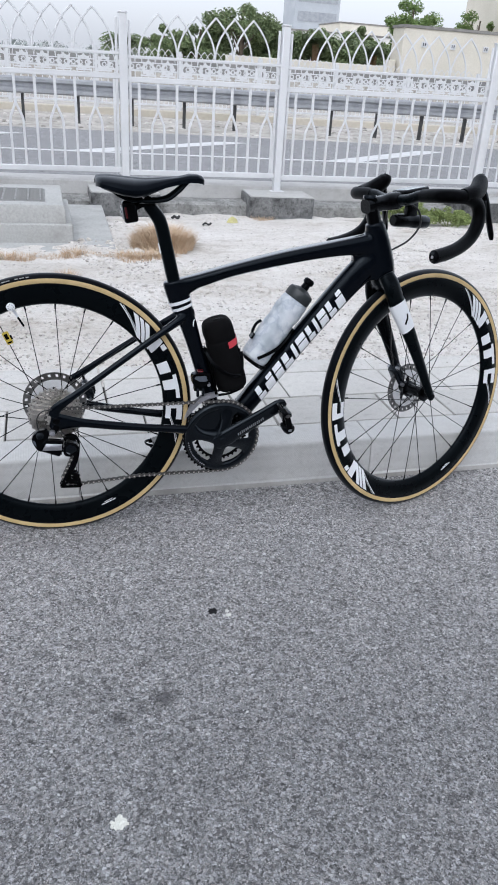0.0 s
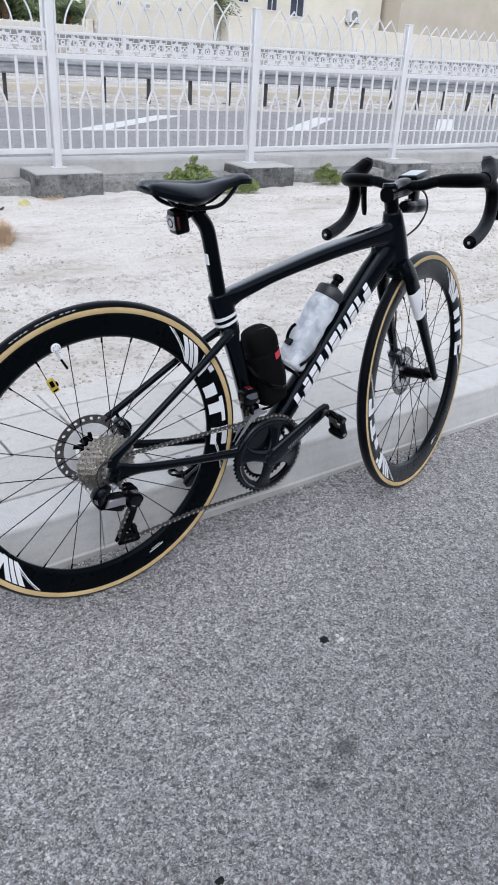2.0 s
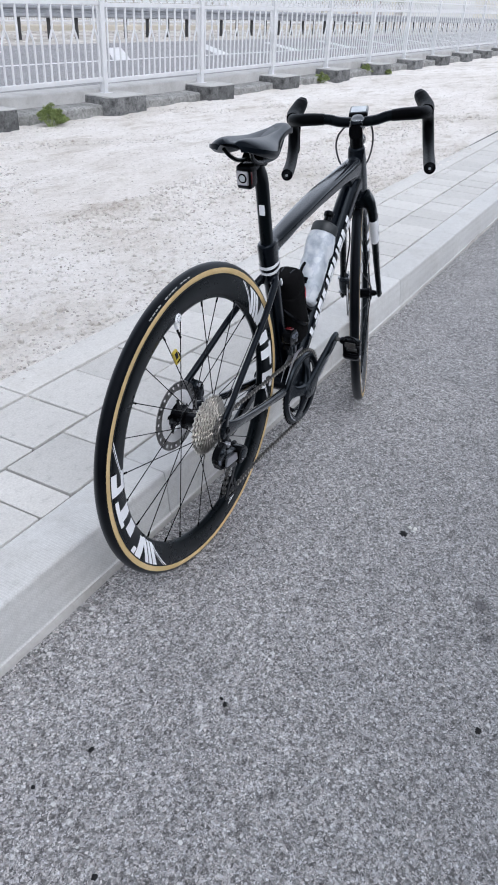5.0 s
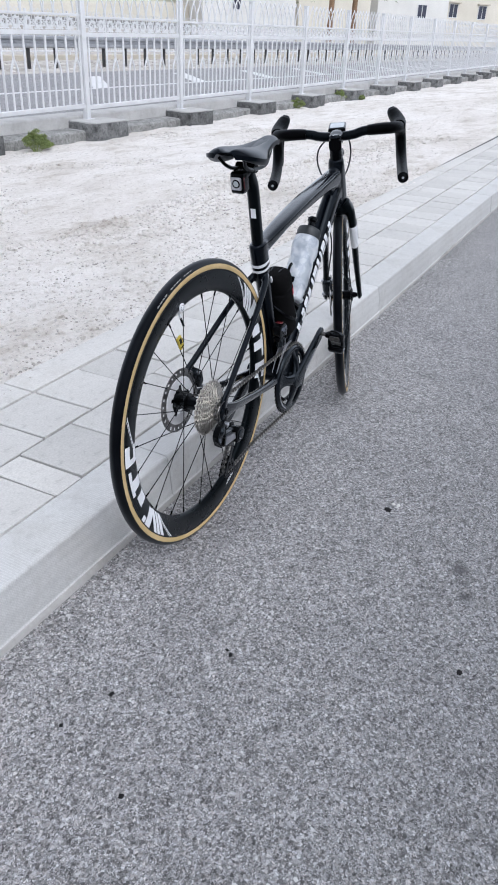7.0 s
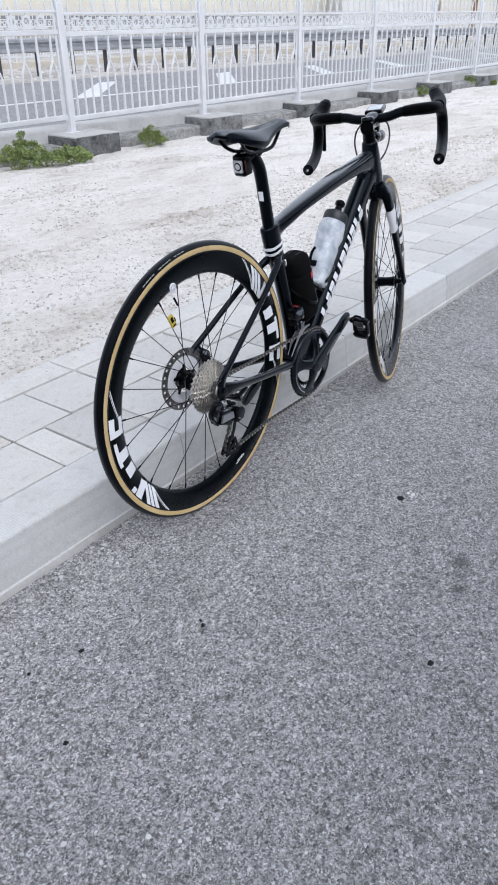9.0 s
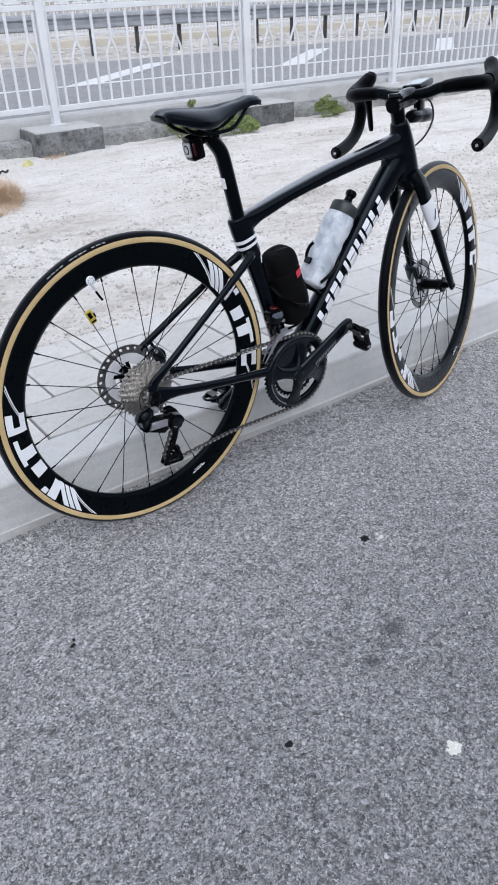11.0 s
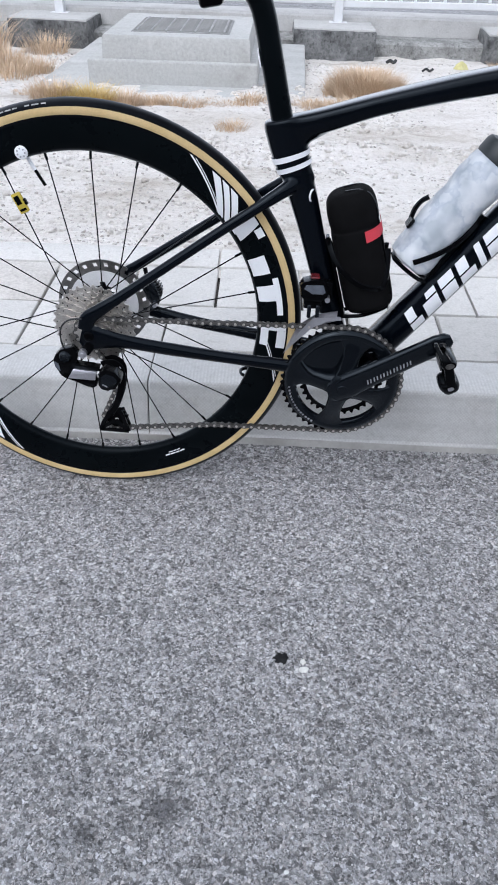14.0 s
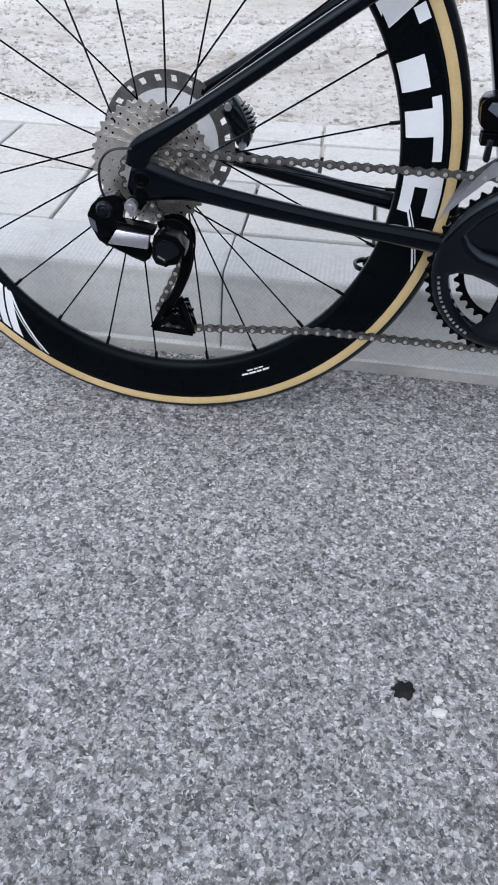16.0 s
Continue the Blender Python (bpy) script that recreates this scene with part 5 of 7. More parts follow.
def swell(bm, rows, n=16, power=2.0):
    """A tube a little fuller, to make up for the blending of the joints."""
    return sweep(bm, [(x, y, z, a + 0.0004, b + 0.0004) for x, y, z, a, b in rows], n, power=power)


def blend(ob, cell, rounds):
    """Melts the tubes of one moulded part into each other with soft fillets."""
    m = ob.modifiers.new("melt", "REMESH")
    m.mode, m.voxel_size, m.use_smooth_shade = "VOXEL", cell, True
    m = ob.modifiers.new("fillet", "SMOOTH")
    m.factor, m.iterations = 0.5, rounds


bm = bmesh.new()
swell(bm, DOWN, 24, power=2.4)
swell(bm, SEAT, 24, power=2.3)
swell(bm, [(0.3, 0, 0.634, 0.0155, 0.0175), (0.345, 0, 0.6445, 0.0155, 0.0195), (0.43, 0, 0.6705, 0.0135, 0.0225), (0.55, 0, 0.6985, 0.0155, 0.0235), (0.66, 0, 0.7185, 0.0175, 0.0225), (0.735, 0, 0.729, 0.022, 0.021), (0.785, 0, 0.734, 0.028, 0.0195)], 32, power=3.4)
swell(bm, [(0.314, 0, 0.622, 0.015, 0.015), (0.33, 0, 0.634, 0.0165, 0.0165), (0.355, 0, 0.6455, 0.0145, 0.017)], 16)
swell(bm, [(*(HEAD + STEER_AXIS * s), a, b) for s, a, b in ((0.016, 0.0205, 0.0195), (0.01, 0.0225, 0.0205), (0.0, 0.025, 0.0215), (-0.03, 0.0305, 0.0225), (-0.07, 0.0335, 0.0235), (-0.1, 0.0335, 0.0245), (-0.122, 0.031, 0.025))], 28, power=2.2)
# gusset behind the head tube
swell(bm, [(0.735, 0, 0.69, 0.03, 0.012), (0.775, 0, 0.7, 0.035, 0.016), (0.81, 0, 0.7, 0.03, 0.018)], 16)
swell(bm, [(0.772, 0, 0.752, 0.026, 0.0185), (0.784, 0, 0.715, 0.0385, 0.02), (0.794, 0, 0.682, 0.0385, 0.0215), (0.806, 0, 0.655, 0.031, 0.022)], 20, power=2.3)
# roots of the seat stays
for s in (-1, 1):
    swell(bm, [(0.336, s * 0.002, 0.577, 0.012, 0.008), (0.318, s * 0.009, 0.5655, 0.0118, 0.0088), (0.298, s * 0.02, 0.553, 0.0106, 0.0088), (0.258, s * 0.029, 0.528, 0.0088, 0.0076)], 16)
# bottom bracket shell
bm2 = lathe([(0.0, -0.036), (0.024, -0.036), (0.026, -0.03), (0.027, 0.03), (0.024, 0.036), (0.0, 0.036)], 28)
bmesh.ops.translate(bm2, verts=bm2.verts, vec=BB)
tmp = bpy.data.meshes.new("tmp")
bm2.to_mesh(tmp)
bm2.free()
bm.from_mesh(tmp)
bpy.data.meshes.remove(tmp)
frame_ob = bpart("frame", bm, FRAME_PAINT, bike, "satin charcoal carbon frame", angle=60)
blend(frame_ob, 0.0024, 13)
for s in (-1, 1):
    part("seat_stay", sweep(bmesh.new(), [(0.298, s * 0.02, 0.553, 0.0095, 0.0078), (0.27, s * 0.0275, 0.5355, 0.0088, 0.0076), (0.204, s * 0.04, 0.494, 0.0078, 0.007), (0.07, s * 0.057, 0.404, 0.0082, 0.007), (0.028, s * 0.064, 0.377, 0.01, 0.006), (0.005, s * 0.066, 0.36, 0.0125, 0.006), (-0.001, s * 0.066, 0.342, 0.013, 0.006)], 14, steps=5), FRAME_PAINT, frame_ob, angle=60)
    part("chain_stay", sweep(bmesh.new(), [(0.4, s * 0.03, 0.27, 0.016, 0.012), (0.345, s * 0.043, 0.277, 0.0115, 0.009), (0.296, s * 0.046, 0.2835, 0.0112, 0.0092), (0.212, s * 0.051, 0.295, 0.0097, 0.0088), (0.13, s * 0.057, 0.308, 0.0108, 0.0082), (0.065, s * 0.064, 0.321, 0.0115, 0.007), (0.03, s * 0.066, 0.326, 0.0165, 0.006), (0.003, s * 0.066, 0.328, 0.0225, 0.0055), (-0.009, s * 0.066, 0.331, 0.014, 0.005)], 14, steps=5), FRAME_PAINT, frame_ob, angle=60)
for s in (-1, 1):
    bm = lathe([(0.0, s * 0.062), (0.0085, s * 0.062), (0.0085, s * 0.0725), (0.007, s * 0.0735), (0.004, s * 0.0735), (0.0035, s * 0.072), (0.0, s * 0.072)], 20)
    part("axle_end", bm, BLACK, frame_ob, at=Matrix.Translation(AXLE))




def on_sweep(rows, t):
    line = smooth_path(rows, 8)
    f = t * (len(line) - 1)
    i = min(int(f), len(line) - 2)
    q = line[i] * (1 - (f - i)) + line[i + 1] * (f - i)
    d = Vector((line[i + 1] - line[i])[:3]).normalized()
    return Vector(q[:3]), d, q[3], q[4]


def down_patch(s0, s1, h0, h1, slant, side):
    """A decal on the down tube's flank: s along the tube, h across it (-1 to 1)."""
    bm, grid, length = bmesh.new(), [], 0.57
    for i in range(4):
        row = []
        for j in range(4):
            h = h0 + (h1 - h0) * j / 3
            c, d, a, b = on_sweep(DOWN, (s0 + (s1 - s0) * i / 3 + slant * h) / length)
            up = Vector((-d.z, 0, d.x))
            row.append(bm.verts.new(c + up * a * h + Vector((0, side * (b * (1 - abs(h) ** 2.4) ** (1 / 2.4) + 0.0016), 0))))
        grid.append(row)
    for a, b in zip(grid, grid[1:]):
        for j in range(3):
            bm.faces.new((a[j], a[j + 1], b[j + 1], b[j]))
    return bm


# the maker's mark on the down tube as plain slanting blocks
s = 0.166
for k, w in enumerate((0.0172, 0.018, 0.016, 0.0172, 0.0066, 0.0205, 0.0145, 0.0066, 0.018, 0.016, 0.0195)):
    for side in (-1, 1):
        if w < 0.01:
            part("decal_block", down_patch(s, s + w, -0.66, 0.6, 0.006, side), DECAL, frame_ob)
            continue
        step, far = (-0.16, 0.22, 0.05)[k % 3], (0.66, 0.0, 0.34)[k % 3]
        part("decal_block", down_patch(s, s + w, -0.66, step - 0.02, 0.006, side), DECAL, frame_ob)
        part("decal_block", down_patch(s + w * max(0.0, 0.34 - far), s + w * (far if far > 0.5 else 1.0), step + 0.07, 0.6, 0.006, side), DECAL, frame_ob)
    s += w + 0.0047


def seat_band(z0, z1):
    rows = []
    for i in range(4):
        z = z0 + (z1 - z0) * i / 3
        t = next(k / 400 for k in range(401) if on_sweep(SEAT, k / 400)[0].z >= z)
        c, d, a, b = on_sweep(SEAT, t)
        v = Vector((0, 1, 0))
        rows.append(ring(c, v.cross(d), v, a + 0.0016, b + 0.0016, 24, 2.3))
    return loft(bmesh.new(), rows, True, False)


part("white_band", seat_band(0.5795, 0.5865), DECAL, frame_ob, "white stripe round the seat tube")
part("white_band", seat_band(0.593, 0.6), DECAL, frame_ob, "white stripe round the seat tube")
bm = lathe([(0.0, -0.001), (0.0095, -0.001), (0.0095, 0.001), (0.0, 0.001)], 20)
part("round_badge", bm, DECAL, frame_ob, "small round white badge", at=pose(0.339, -0.012, 0.545, 0, 12, 62))
bm = lathe([(0.0, -0.0015), (0.007, -0.0015), (0.007, 0.0015), (0.0, 0.0015)], 20)
part("badge_mark", bm, BLACK, frame_ob, at=pose(0.3395, -0.0125, 0.545, 0, 12, 62))

# -- seat post, saddle, tail light --
POST = [(0.3, 0, 0.612, 0.0155, 0.0135), (0.2885, 0, 0.65, 0.0155, 0.0135), (0.2745, 0, 0.71, 0.0155, 0.0135), (0.2615, 0, 0.765, 0.0155, 0.0135), (0.252, 0, 0.788, 0.0155, 0.014), (0.234, 0, 0.81, 0.0145, 0.0155), (0.228, 0, 0.822, 0.012, 0.018)]
post = bpart("seat_post", sweep(bmesh.new(), POST, 20, power=2.3), CARBON, bike, "matt black carbon seat post", angle=60)
part("clamp", rod(bmesh.new(), (0.228, -0.024, 0.825), (0.228, 0.024, 0.825), 0.011, 14), BLACK, post)
part("white_sticker", boxed(-0.001, 0.001, -0.006, 0.006, -0.011, 0.011), DECAL, post, "small white sticker", at=pose(0.2555, -0.004, 0.72, 0, -12, 0))
saddle_rows = []
for x, zt, zb, w in ((0.115, 0.869, 0.86, 0.026), (0.118, 0.8745, 0.853, 0.04), (0.128, 0.8765, 0.846, 0.052), (0.146, 0.8765, 0.839, 0.0605), (0.17, 0.8745, 0.832, 0.065), (0.196, 0.8725, 0.828, 0.0625), (0.22, 0.872, 0.831, 0.0525), (0.245, 0.8735, 0.841, 0.041), (0.27, 0.877, 0.852, 0.0325), (0.296, 0.8805, 0.861, 0.0262), (0.32, 0.883, 0.8665, 0.022), (0.338, 0.8825, 0.867, 0.0195), (0.348, 0.8795, 0.867, 0.0165), (0.354, 0.874, 0.868, 0.009)):
    c, row = Vector((x, 0, (zt + zb) / 2)), []
    for p in ring(c, (0, 0, 1), (0, 1, 0), (zt - zb) / 2, w, 40, 2.7):
        if p.z > c.z and x < 0.315:
            p.z -= 0.011 * math.exp(-((p.y / 0.011) ** 2))
        # the flanks fall away from the flat top
        p.z -= 0.012 * (abs(p.y) / w) ** 3 if p.z > c.z else 0.0
        # hollow underneath
        if p.z < c.z:
            p.z = p.z + (c.z + (zt - zb) * 0.25 - p.z) * max(0.0, 1 - (abs(p.y) / (w * 0.8)) ** 4)
        row.append(p)
    saddle_rows.append(row)
saddle = bpart("saddle", loft(bmesh.new(), saddle_rows), SADDLE_SKIN, bike, "short-nosed black saddle with a pressure channel", at=pose(0, -0.006, 0), angle=50)
for s in (-1, 1):
    part("rail", tube([(0.145, s * 0.03, 0.852), (0.165, s * 0.024, 0.835), (0.2, s * 0.0215, 0.825), (0.262, s * 0.0215, 0.827), (0.292, s * 0.017, 0.843), (0.318, s * 0.012, 0.868)], 0.0042), CARBON, saddle)
light = bpart("tail_light", boxed(-0.0165, 0.015, -0.0165, 0.0165, -0.0235, 0.0235, 0.006, 3), BLACK, bike, "square black tail light, switched off", at=pose(0.19, -0.003, 0.8, 0, -10, 0))
bm = boxed(-0.019, -0.0155, -0.0125, 0.0125, -0.014, 0.014, 0.003, 2)
part("lens_frame", bm, ALLOY, light, "pale ring round the lens")
part("lens_well", lathe([(0.0, -0.001), (0.0088, -0.001), (0.0098, 0.0), (0.0098, 0.003), (0.0, 0.003)], 24), BLACK, light, at=pose(-0.0188, 0, 0, 0, 0, -90))
part("lens", lathe([(0.0, -0.0028), (0.004, -0.0024), (0.0066, -0.001), (0.0068, 0.001), (0.0, 0.001)], 24), SCREEN, light, "pale clear lens", at=pose(-0.0188, 0, 0, 0, 0, -90))
part("side_window", boxed(-0.0125, -0.007, -0.0172, 0.0172, -0.013, 0.013, 0.001, 1), LENS_DIM, light, "dark red side window")
part("bracket", sweep(bmesh.new(), [(0.012, 0, 0.006, 0.008, 0.011), (0.035, 0, 0.012, 0.008, 0.012), (0.056, 0, 0.012, 0.011, 0.014)], 12, power=3), BLACK, light)

# -- crankset, chain, gears --
def gear(r, teeth, depth, y0, y1, hole, cut=0.0):
    """A toothed disc with a central hole."""
    out = []
    for i in range(teeth):
        a = 2 * math.pi * i / teeth
        for d, rr in ((0.0, r - depth), (0.2, r - depth * 0.9), (0.44, r), (0.6, r), (0.84, r - depth * 0.9)):
            t = a + d * 2 * math.pi / teeth
            out.append((rr * math.cos(t), rr * math.sin(t), t))
    bm = bmesh.new()
    ring_a = [(bm.verts.new((x, y0, z)), bm.verts.new((x, y1, z)), bm.verts.new((hole * math.cos(t), y0, hole * math.sin(t))), bm.verts.new((hole * math.cos(t), y1, hole * math.sin(t)))) for x, z, t in out]
    for i in range(len(ring_a)):
        p, q = ring_a[i], ring_a[(i + 1) % len(ring_a)]
        bm.faces.new((p[0], q[0], q[2], p[2]))
        bm.faces.new((p[1], p[3], q[3], q[1]))
        bm.faces.new((p[0], p[1], q[1], q[0]))
        bm.faces.new((p[2], q[2], q[3], p[3]))
    return bm


cassette = bpart("cassette", lathe([(0.0, -0.0605), (0.016, -0.0605), (0.018, -0.057), (0.018, -0.024), (0.0, -0.024)], 24), STEEL, bike, "eleven-speed plated steel cassette", at=Matrix.Translation(AXLE))
for k, teeth in enumerate((11, 12, 13, 14, 16, 18, 20, 22, 25, 28, 32)):
    r = teeth * 0.0127 / (2 * math.pi) + 0.0022
    y = -0.0575 + 0.0033 * k
    part("sprocket", gear(r, teeth, 0.0042, y - 0.001, y + 0.001, max(0.016, r - 0.0115)), STEEL, cassette, at=pose(0, 0, 0, 0, k * 11.0, 0), angle=25)
    # Solid black discs stand in for the dark of small holes.
    if teeth > 13:
        bm = bmesh.new()
        for j in range(teeth):
            t = 2 * math.pi * j / teeth + k * 0.35
            q = r - (0.0082 if j % 2 else 0.0066)
            rod(bm, (q * math.cos(t), y - 0.0012, q * math.sin(t)), (q * math.cos(t), y + 0.0012, q * math.sin(t)), 0.0014 if j % 2 else 0.001, 6)
        part("lightening_hole", bm, BLACK, cassette)
    if teeth > 15:
        for j in range(6):
            t = j * math.pi / 3 + k * 0.21
            bm = bmesh.new()
            plate([(q * math.cos(t + w), q * math.sin(t + w)) for q, w in ((0.015, -0.2), (r - 0.009, -0.1), (r - 0.009, 0.1), (0.015, 0.2))], y - 0.0008, y + 0.0008, bm)
            part("sprocket_arm", bm, STEEL, cassette)

CRANK_AT = BB + Vector((0, -0.003, -0.006))
crank = bpart("crankset", lathe([(0.0, -0.078), (0.008, -0.078), (0.0095, -0.0755), (0.021, -0.0745), (0.0235, -0.068), (0.024, -0.046), (0.0, -0.046)], 28), CRANK, bike, "black four-arm crankset", at=Matrix.Translation(CRANK_AT))
part("chainring", gear(0.0995, 50, 0.0046, -0.0478, -0.0448, 0.083), BLACK, crank, "black toothed chainring", angle=25)
part("ring_cover", lathe([(0.0938, -0.0478), (0.0925, -0.0512), (0.0895, -0.0545), (0.085, -0.0558), (0.0795, -0.055), (0.0745, -0.0522), (0.073, -0.046), (0.0938, -0.0455)], 72, True), CRANK, crank, angle=35)
part("inner_chainring", gear(0.0685, 34, 0.0055, -0.0405, -0.0378, 0.0575), BLACK, crank, angle=25)
ARM_ANGLE = 31.6
for a in (78.0, 168.0, 258.0, 340.0):
    d = radians(a)
    rows = []
    for r, half, y0, y1 in ((0.008, 0.02, -0.0725, -0.05), (0.03, 0.0145, -0.069, -0.0505), (0.05, 0.0135, -0.064, -0.0505), (0.064, 0.0175, -0.0585, -0.0495), (0.076, 0.027, -0.0558, -0.049), (0.086, 0.036, -0.0545, -0.049)):
        c, u = Vector((math.cos(d) * r, (y0 + y1) / 2, math.sin(d) * r)), Vector((-math.sin(d), 0, math.cos(d)))
        rows.append(ring(c, u, (0, 1, 0), half, (y1 - y0) / 2, 20, 2.2))
    part("spider_arm", loft(bmesh.new(), rows), CRANK, crank, angle=50)
arc = [radians(72 + 5 * k) for k in range(20)]
bm = plate([(0.083 * math.cos(t), 0.083 * math.sin(t)) for t in arc] + [(0.018 * math.cos(t), 0.018 * math.sin(t)) for t in reversed(arc)], -0.0522, -0.0495)
bmesh.ops.bevel(bm, geom=list(bm.edges), offset=0.0015, segments=2, affect="EDGES")
part("spider_web", bm, CRANK, crank, angle=40)
for s, a in ((-1, ARM_ANGLE), (1, ARM_ANGLE + 180)):
    d = radians(a)
    rows = []
    for r, half, y, th in ((-0.024, 0.013, 0.0665, 0.007), (-0.014, 0.0205, 0.067, 0.009), (0.01, 0.023, 0.0675, 0.01), (0.05, 0.0198, 0.068, 0.0085), (0.12, 0.0172, 0.0695, 0.0072), (0.162, 0.0172, 0.0705, 0.007), (0.178, 0.0135, 0.0705, 0.0064), (0.185, 0.007, 0.0705, 0.0048)):
        rows.append(ring((math.cos(d) * r, s * y, math.sin(d) * r), (-math.sin(d), 0, math.cos(d)), (0, 1, 0), half, th, 18, 2.8))
    arm = part("crank_arm", loft(bmesh.new(), rows), CRANK, crank, "glossy black crank arm", angle=50)
    if s < 0:
        bm = bmesh.new()
        for k in range(7):
            r0 = 0.04 + 0.0112 * k
            u, v = Vector((math.cos(d), 0, math.sin(d))), Vector((-math.sin(d), 0, math.cos(d)))
            y = -0.0771
            for e0, e1 in ((0.0, 0.0022), (0.0052, 0.0074)):
                plate([((u * (r0 + e) + v * h).x, (u * (r0 + e) + v * h).z) for e, h in ((e0, -0.0085), (e1, -0.0085), (e1 + 0.002, -0.002), (e0 + 0.002, -0.002))], y - 0.0006, y + 0.0004, bm)
        part("crank_print", bm, ALLOY, arm)
        bm = bmesh.new()
        for k in range(14):
            t0 = radians(186 + 4.0 * k)
            plate([(q * math.cos(t0 + w), q * math.sin(t0 + w)) for q, w in ((0.0835, 0), (0.0865, 0), (0.0865, 0.036 if k % 5 else 0.02), (0.0835, 0.036 if k % 5 else 0.02))], -0.0564, -0.0552, bm)
        part("ring_print", bm, ALLOY, crank, "fine pale print on the chainring")
    else:
        part("axle_cap", lathe([(0.0, 0.062), (0.02, 0.062), (0.02, 0.079), (0.0, 0.079)], 20), CRANK, arm)


def pedal(name, at, label):
    """An open-framed road pedal: a barrel, a toe hook and a sprung rear binding."""
    p = bpart(name, rod(bmesh.new(), (0, 0, 0), (0, 0.062, 0), 0.0058, 12), STEEL_DARK, bike, label, at=at)
    part("barrel", lathe([(0.0, 0.012), (0.0085, 0.012), (0.0105, 0.016), (0.0105, 0.055), (0.0085, 0.061), (0.0, 0.061)], 18), BLACK, p, angle=40)
    for y in (0.0215, 0.0575):
        part("side_rail", sweep(bmesh.new(), [(-0.022, y + (0.006 if y < 0.04 else -0.006), 0.006, 0.0045, 0.0035), (-0.008, y, 0.003, 0.006, 0.0035), (0.012, y, 0.001, 0.0062, 0.0035), (0.034, y, 0.001, 0.0068, 0.0038), (0.05, y, 0.0, 0.006, 0.0035)], 10, power=3.0), BLACK, p)
    part("toe_hook", sweep(bmesh.new(), [(-0.018, 0.024, 0.0075, 0.003, 0.003), (-0.03, 0.031, 0.0105, 0.0032, 0.003), (-0.033, 0.0395, 0.0115, 0.0034, 0.003), (-0.03, 0.048, 0.0105, 0.0032, 0.003), (-0.018, 0.055, 0.0075, 0.003, 0.003)], 10, (0, 0, 1), 2.5, 4), BLACK, p)
    part("binding", sweep(bmesh.new(), [(0.042, 0.0395, 0.003, 0.006, 0.016), (0.046, 0.0395, 0.003, 0.0125, 0.0205), (0.056, 0.0395, 0.002, 0.013, 0.0205), (0.065, 0.0395, 0.001, 0.009, 0.019), (0.069, 0.0395, -0.001, 0.005, 0.013)], 16, power=4.0), BLACK, p, angle=45)
    part("spring", rod(bmesh.new(), (0.036, 0.026, -0.002), (0.036, 0.053, -0.002), 0.0042, 12), STEEL_DARK, p)
    part("screw", rod(bmesh.new(), (0.052, 0.059, 0.002), (0.052, 0.0615, 0.002), 0.0042, 10), ALLOY, p)
    part("plate", boxed(-0.008, 0.014, 0.026, 0.053, 0.0098, 0.0118, 0.001, 1), STEEL_DARK, p)
    return p


d = radians(ARM_ANGLE)
tip = CRANK_AT + Vector((math.cos(d), 0, math.sin(d))) * 0.168
pedal("pedal", Matrix.Translation(tip + Vector((0, -0.076, 0))) @ pose(0, 0, 0, 0, 0, 180) @ pose(0, 0, 0, 0, 106, 0) @ Matrix.Diagonal((0.75, 1.1, 1.15, 1.0)), "black clipless road pedal")
tip = CRANK_AT - Vector((math.cos(d), 0, math.sin(d))) * 0.168
pedal("pedal", Matrix.Translation(tip + Vector((0, 0.076, 0))) @ pose(0, 0, 0, 0, -20, 0) @ Matrix.Diagonal((0.75, 1.1, 1.15, 1.0)), "black clipless road pedal resting on the kerb")

# chain, link by link
CH = 0.0127
def link_mesh(half, thick, eye, waist, pin, reach, mats):
    """Two waisted side plates with round pins; the pins take the second material."""
    bm = bmesh.new()
    o = [(-eye * 0.92, 0.0), (-eye * 0.7, eye * 0.72), (0.0, eye), (CH * 0.28, eye * 0.78), (CH * 0.5, waist), (CH * 0.72, eye * 0.78), (CH, eye), (CH + eye * 0.7, eye * 0.72), (CH + eye * 0.92, 0.0)]
    o += [(x, -z) for x, z in o[-2:0:-1]]
    for s in (-1, 1):
        plate(o, s * half, s * (half + thick), bm)
    n = len(bm.faces)
    for x in (0.0, CH):
        rod(bm, (x, -reach, 0), (x, reach, 0), pin, 10)
    bm.faces.ensure_lookup_table()
    for f in bm.faces[n:]:
        f.material_index = 1
    return mesh_of(bm, "link", mats, True, 30)


m_outer = link_mesh(0.0026, 0.0008, 0.0041, 0.002, 0.0022, 0.0041, (STEEL_DARK, STEEL))
m_inner = link_mesh(0.0012, 0.0008, 0.0041, 0.0021, 0.0036, 0.0013, (STEEL_DARK, STEEL_DARK))
UPPER_PULLEY, LOWER_PULLEY = Vector((0.03, -0.057, 0.256)), Vector((0.033, -0.057, 0.174))
chain = bpart("chain", rod(bmesh.new(), (0.402, -0.0492, CRANK_AT.z + 0.0968), (0.409, -0.0492, CRANK_AT.z + 0.0969), 0.0019, 8), STEEL_DARK, bike, "oily grey bicycle chain")


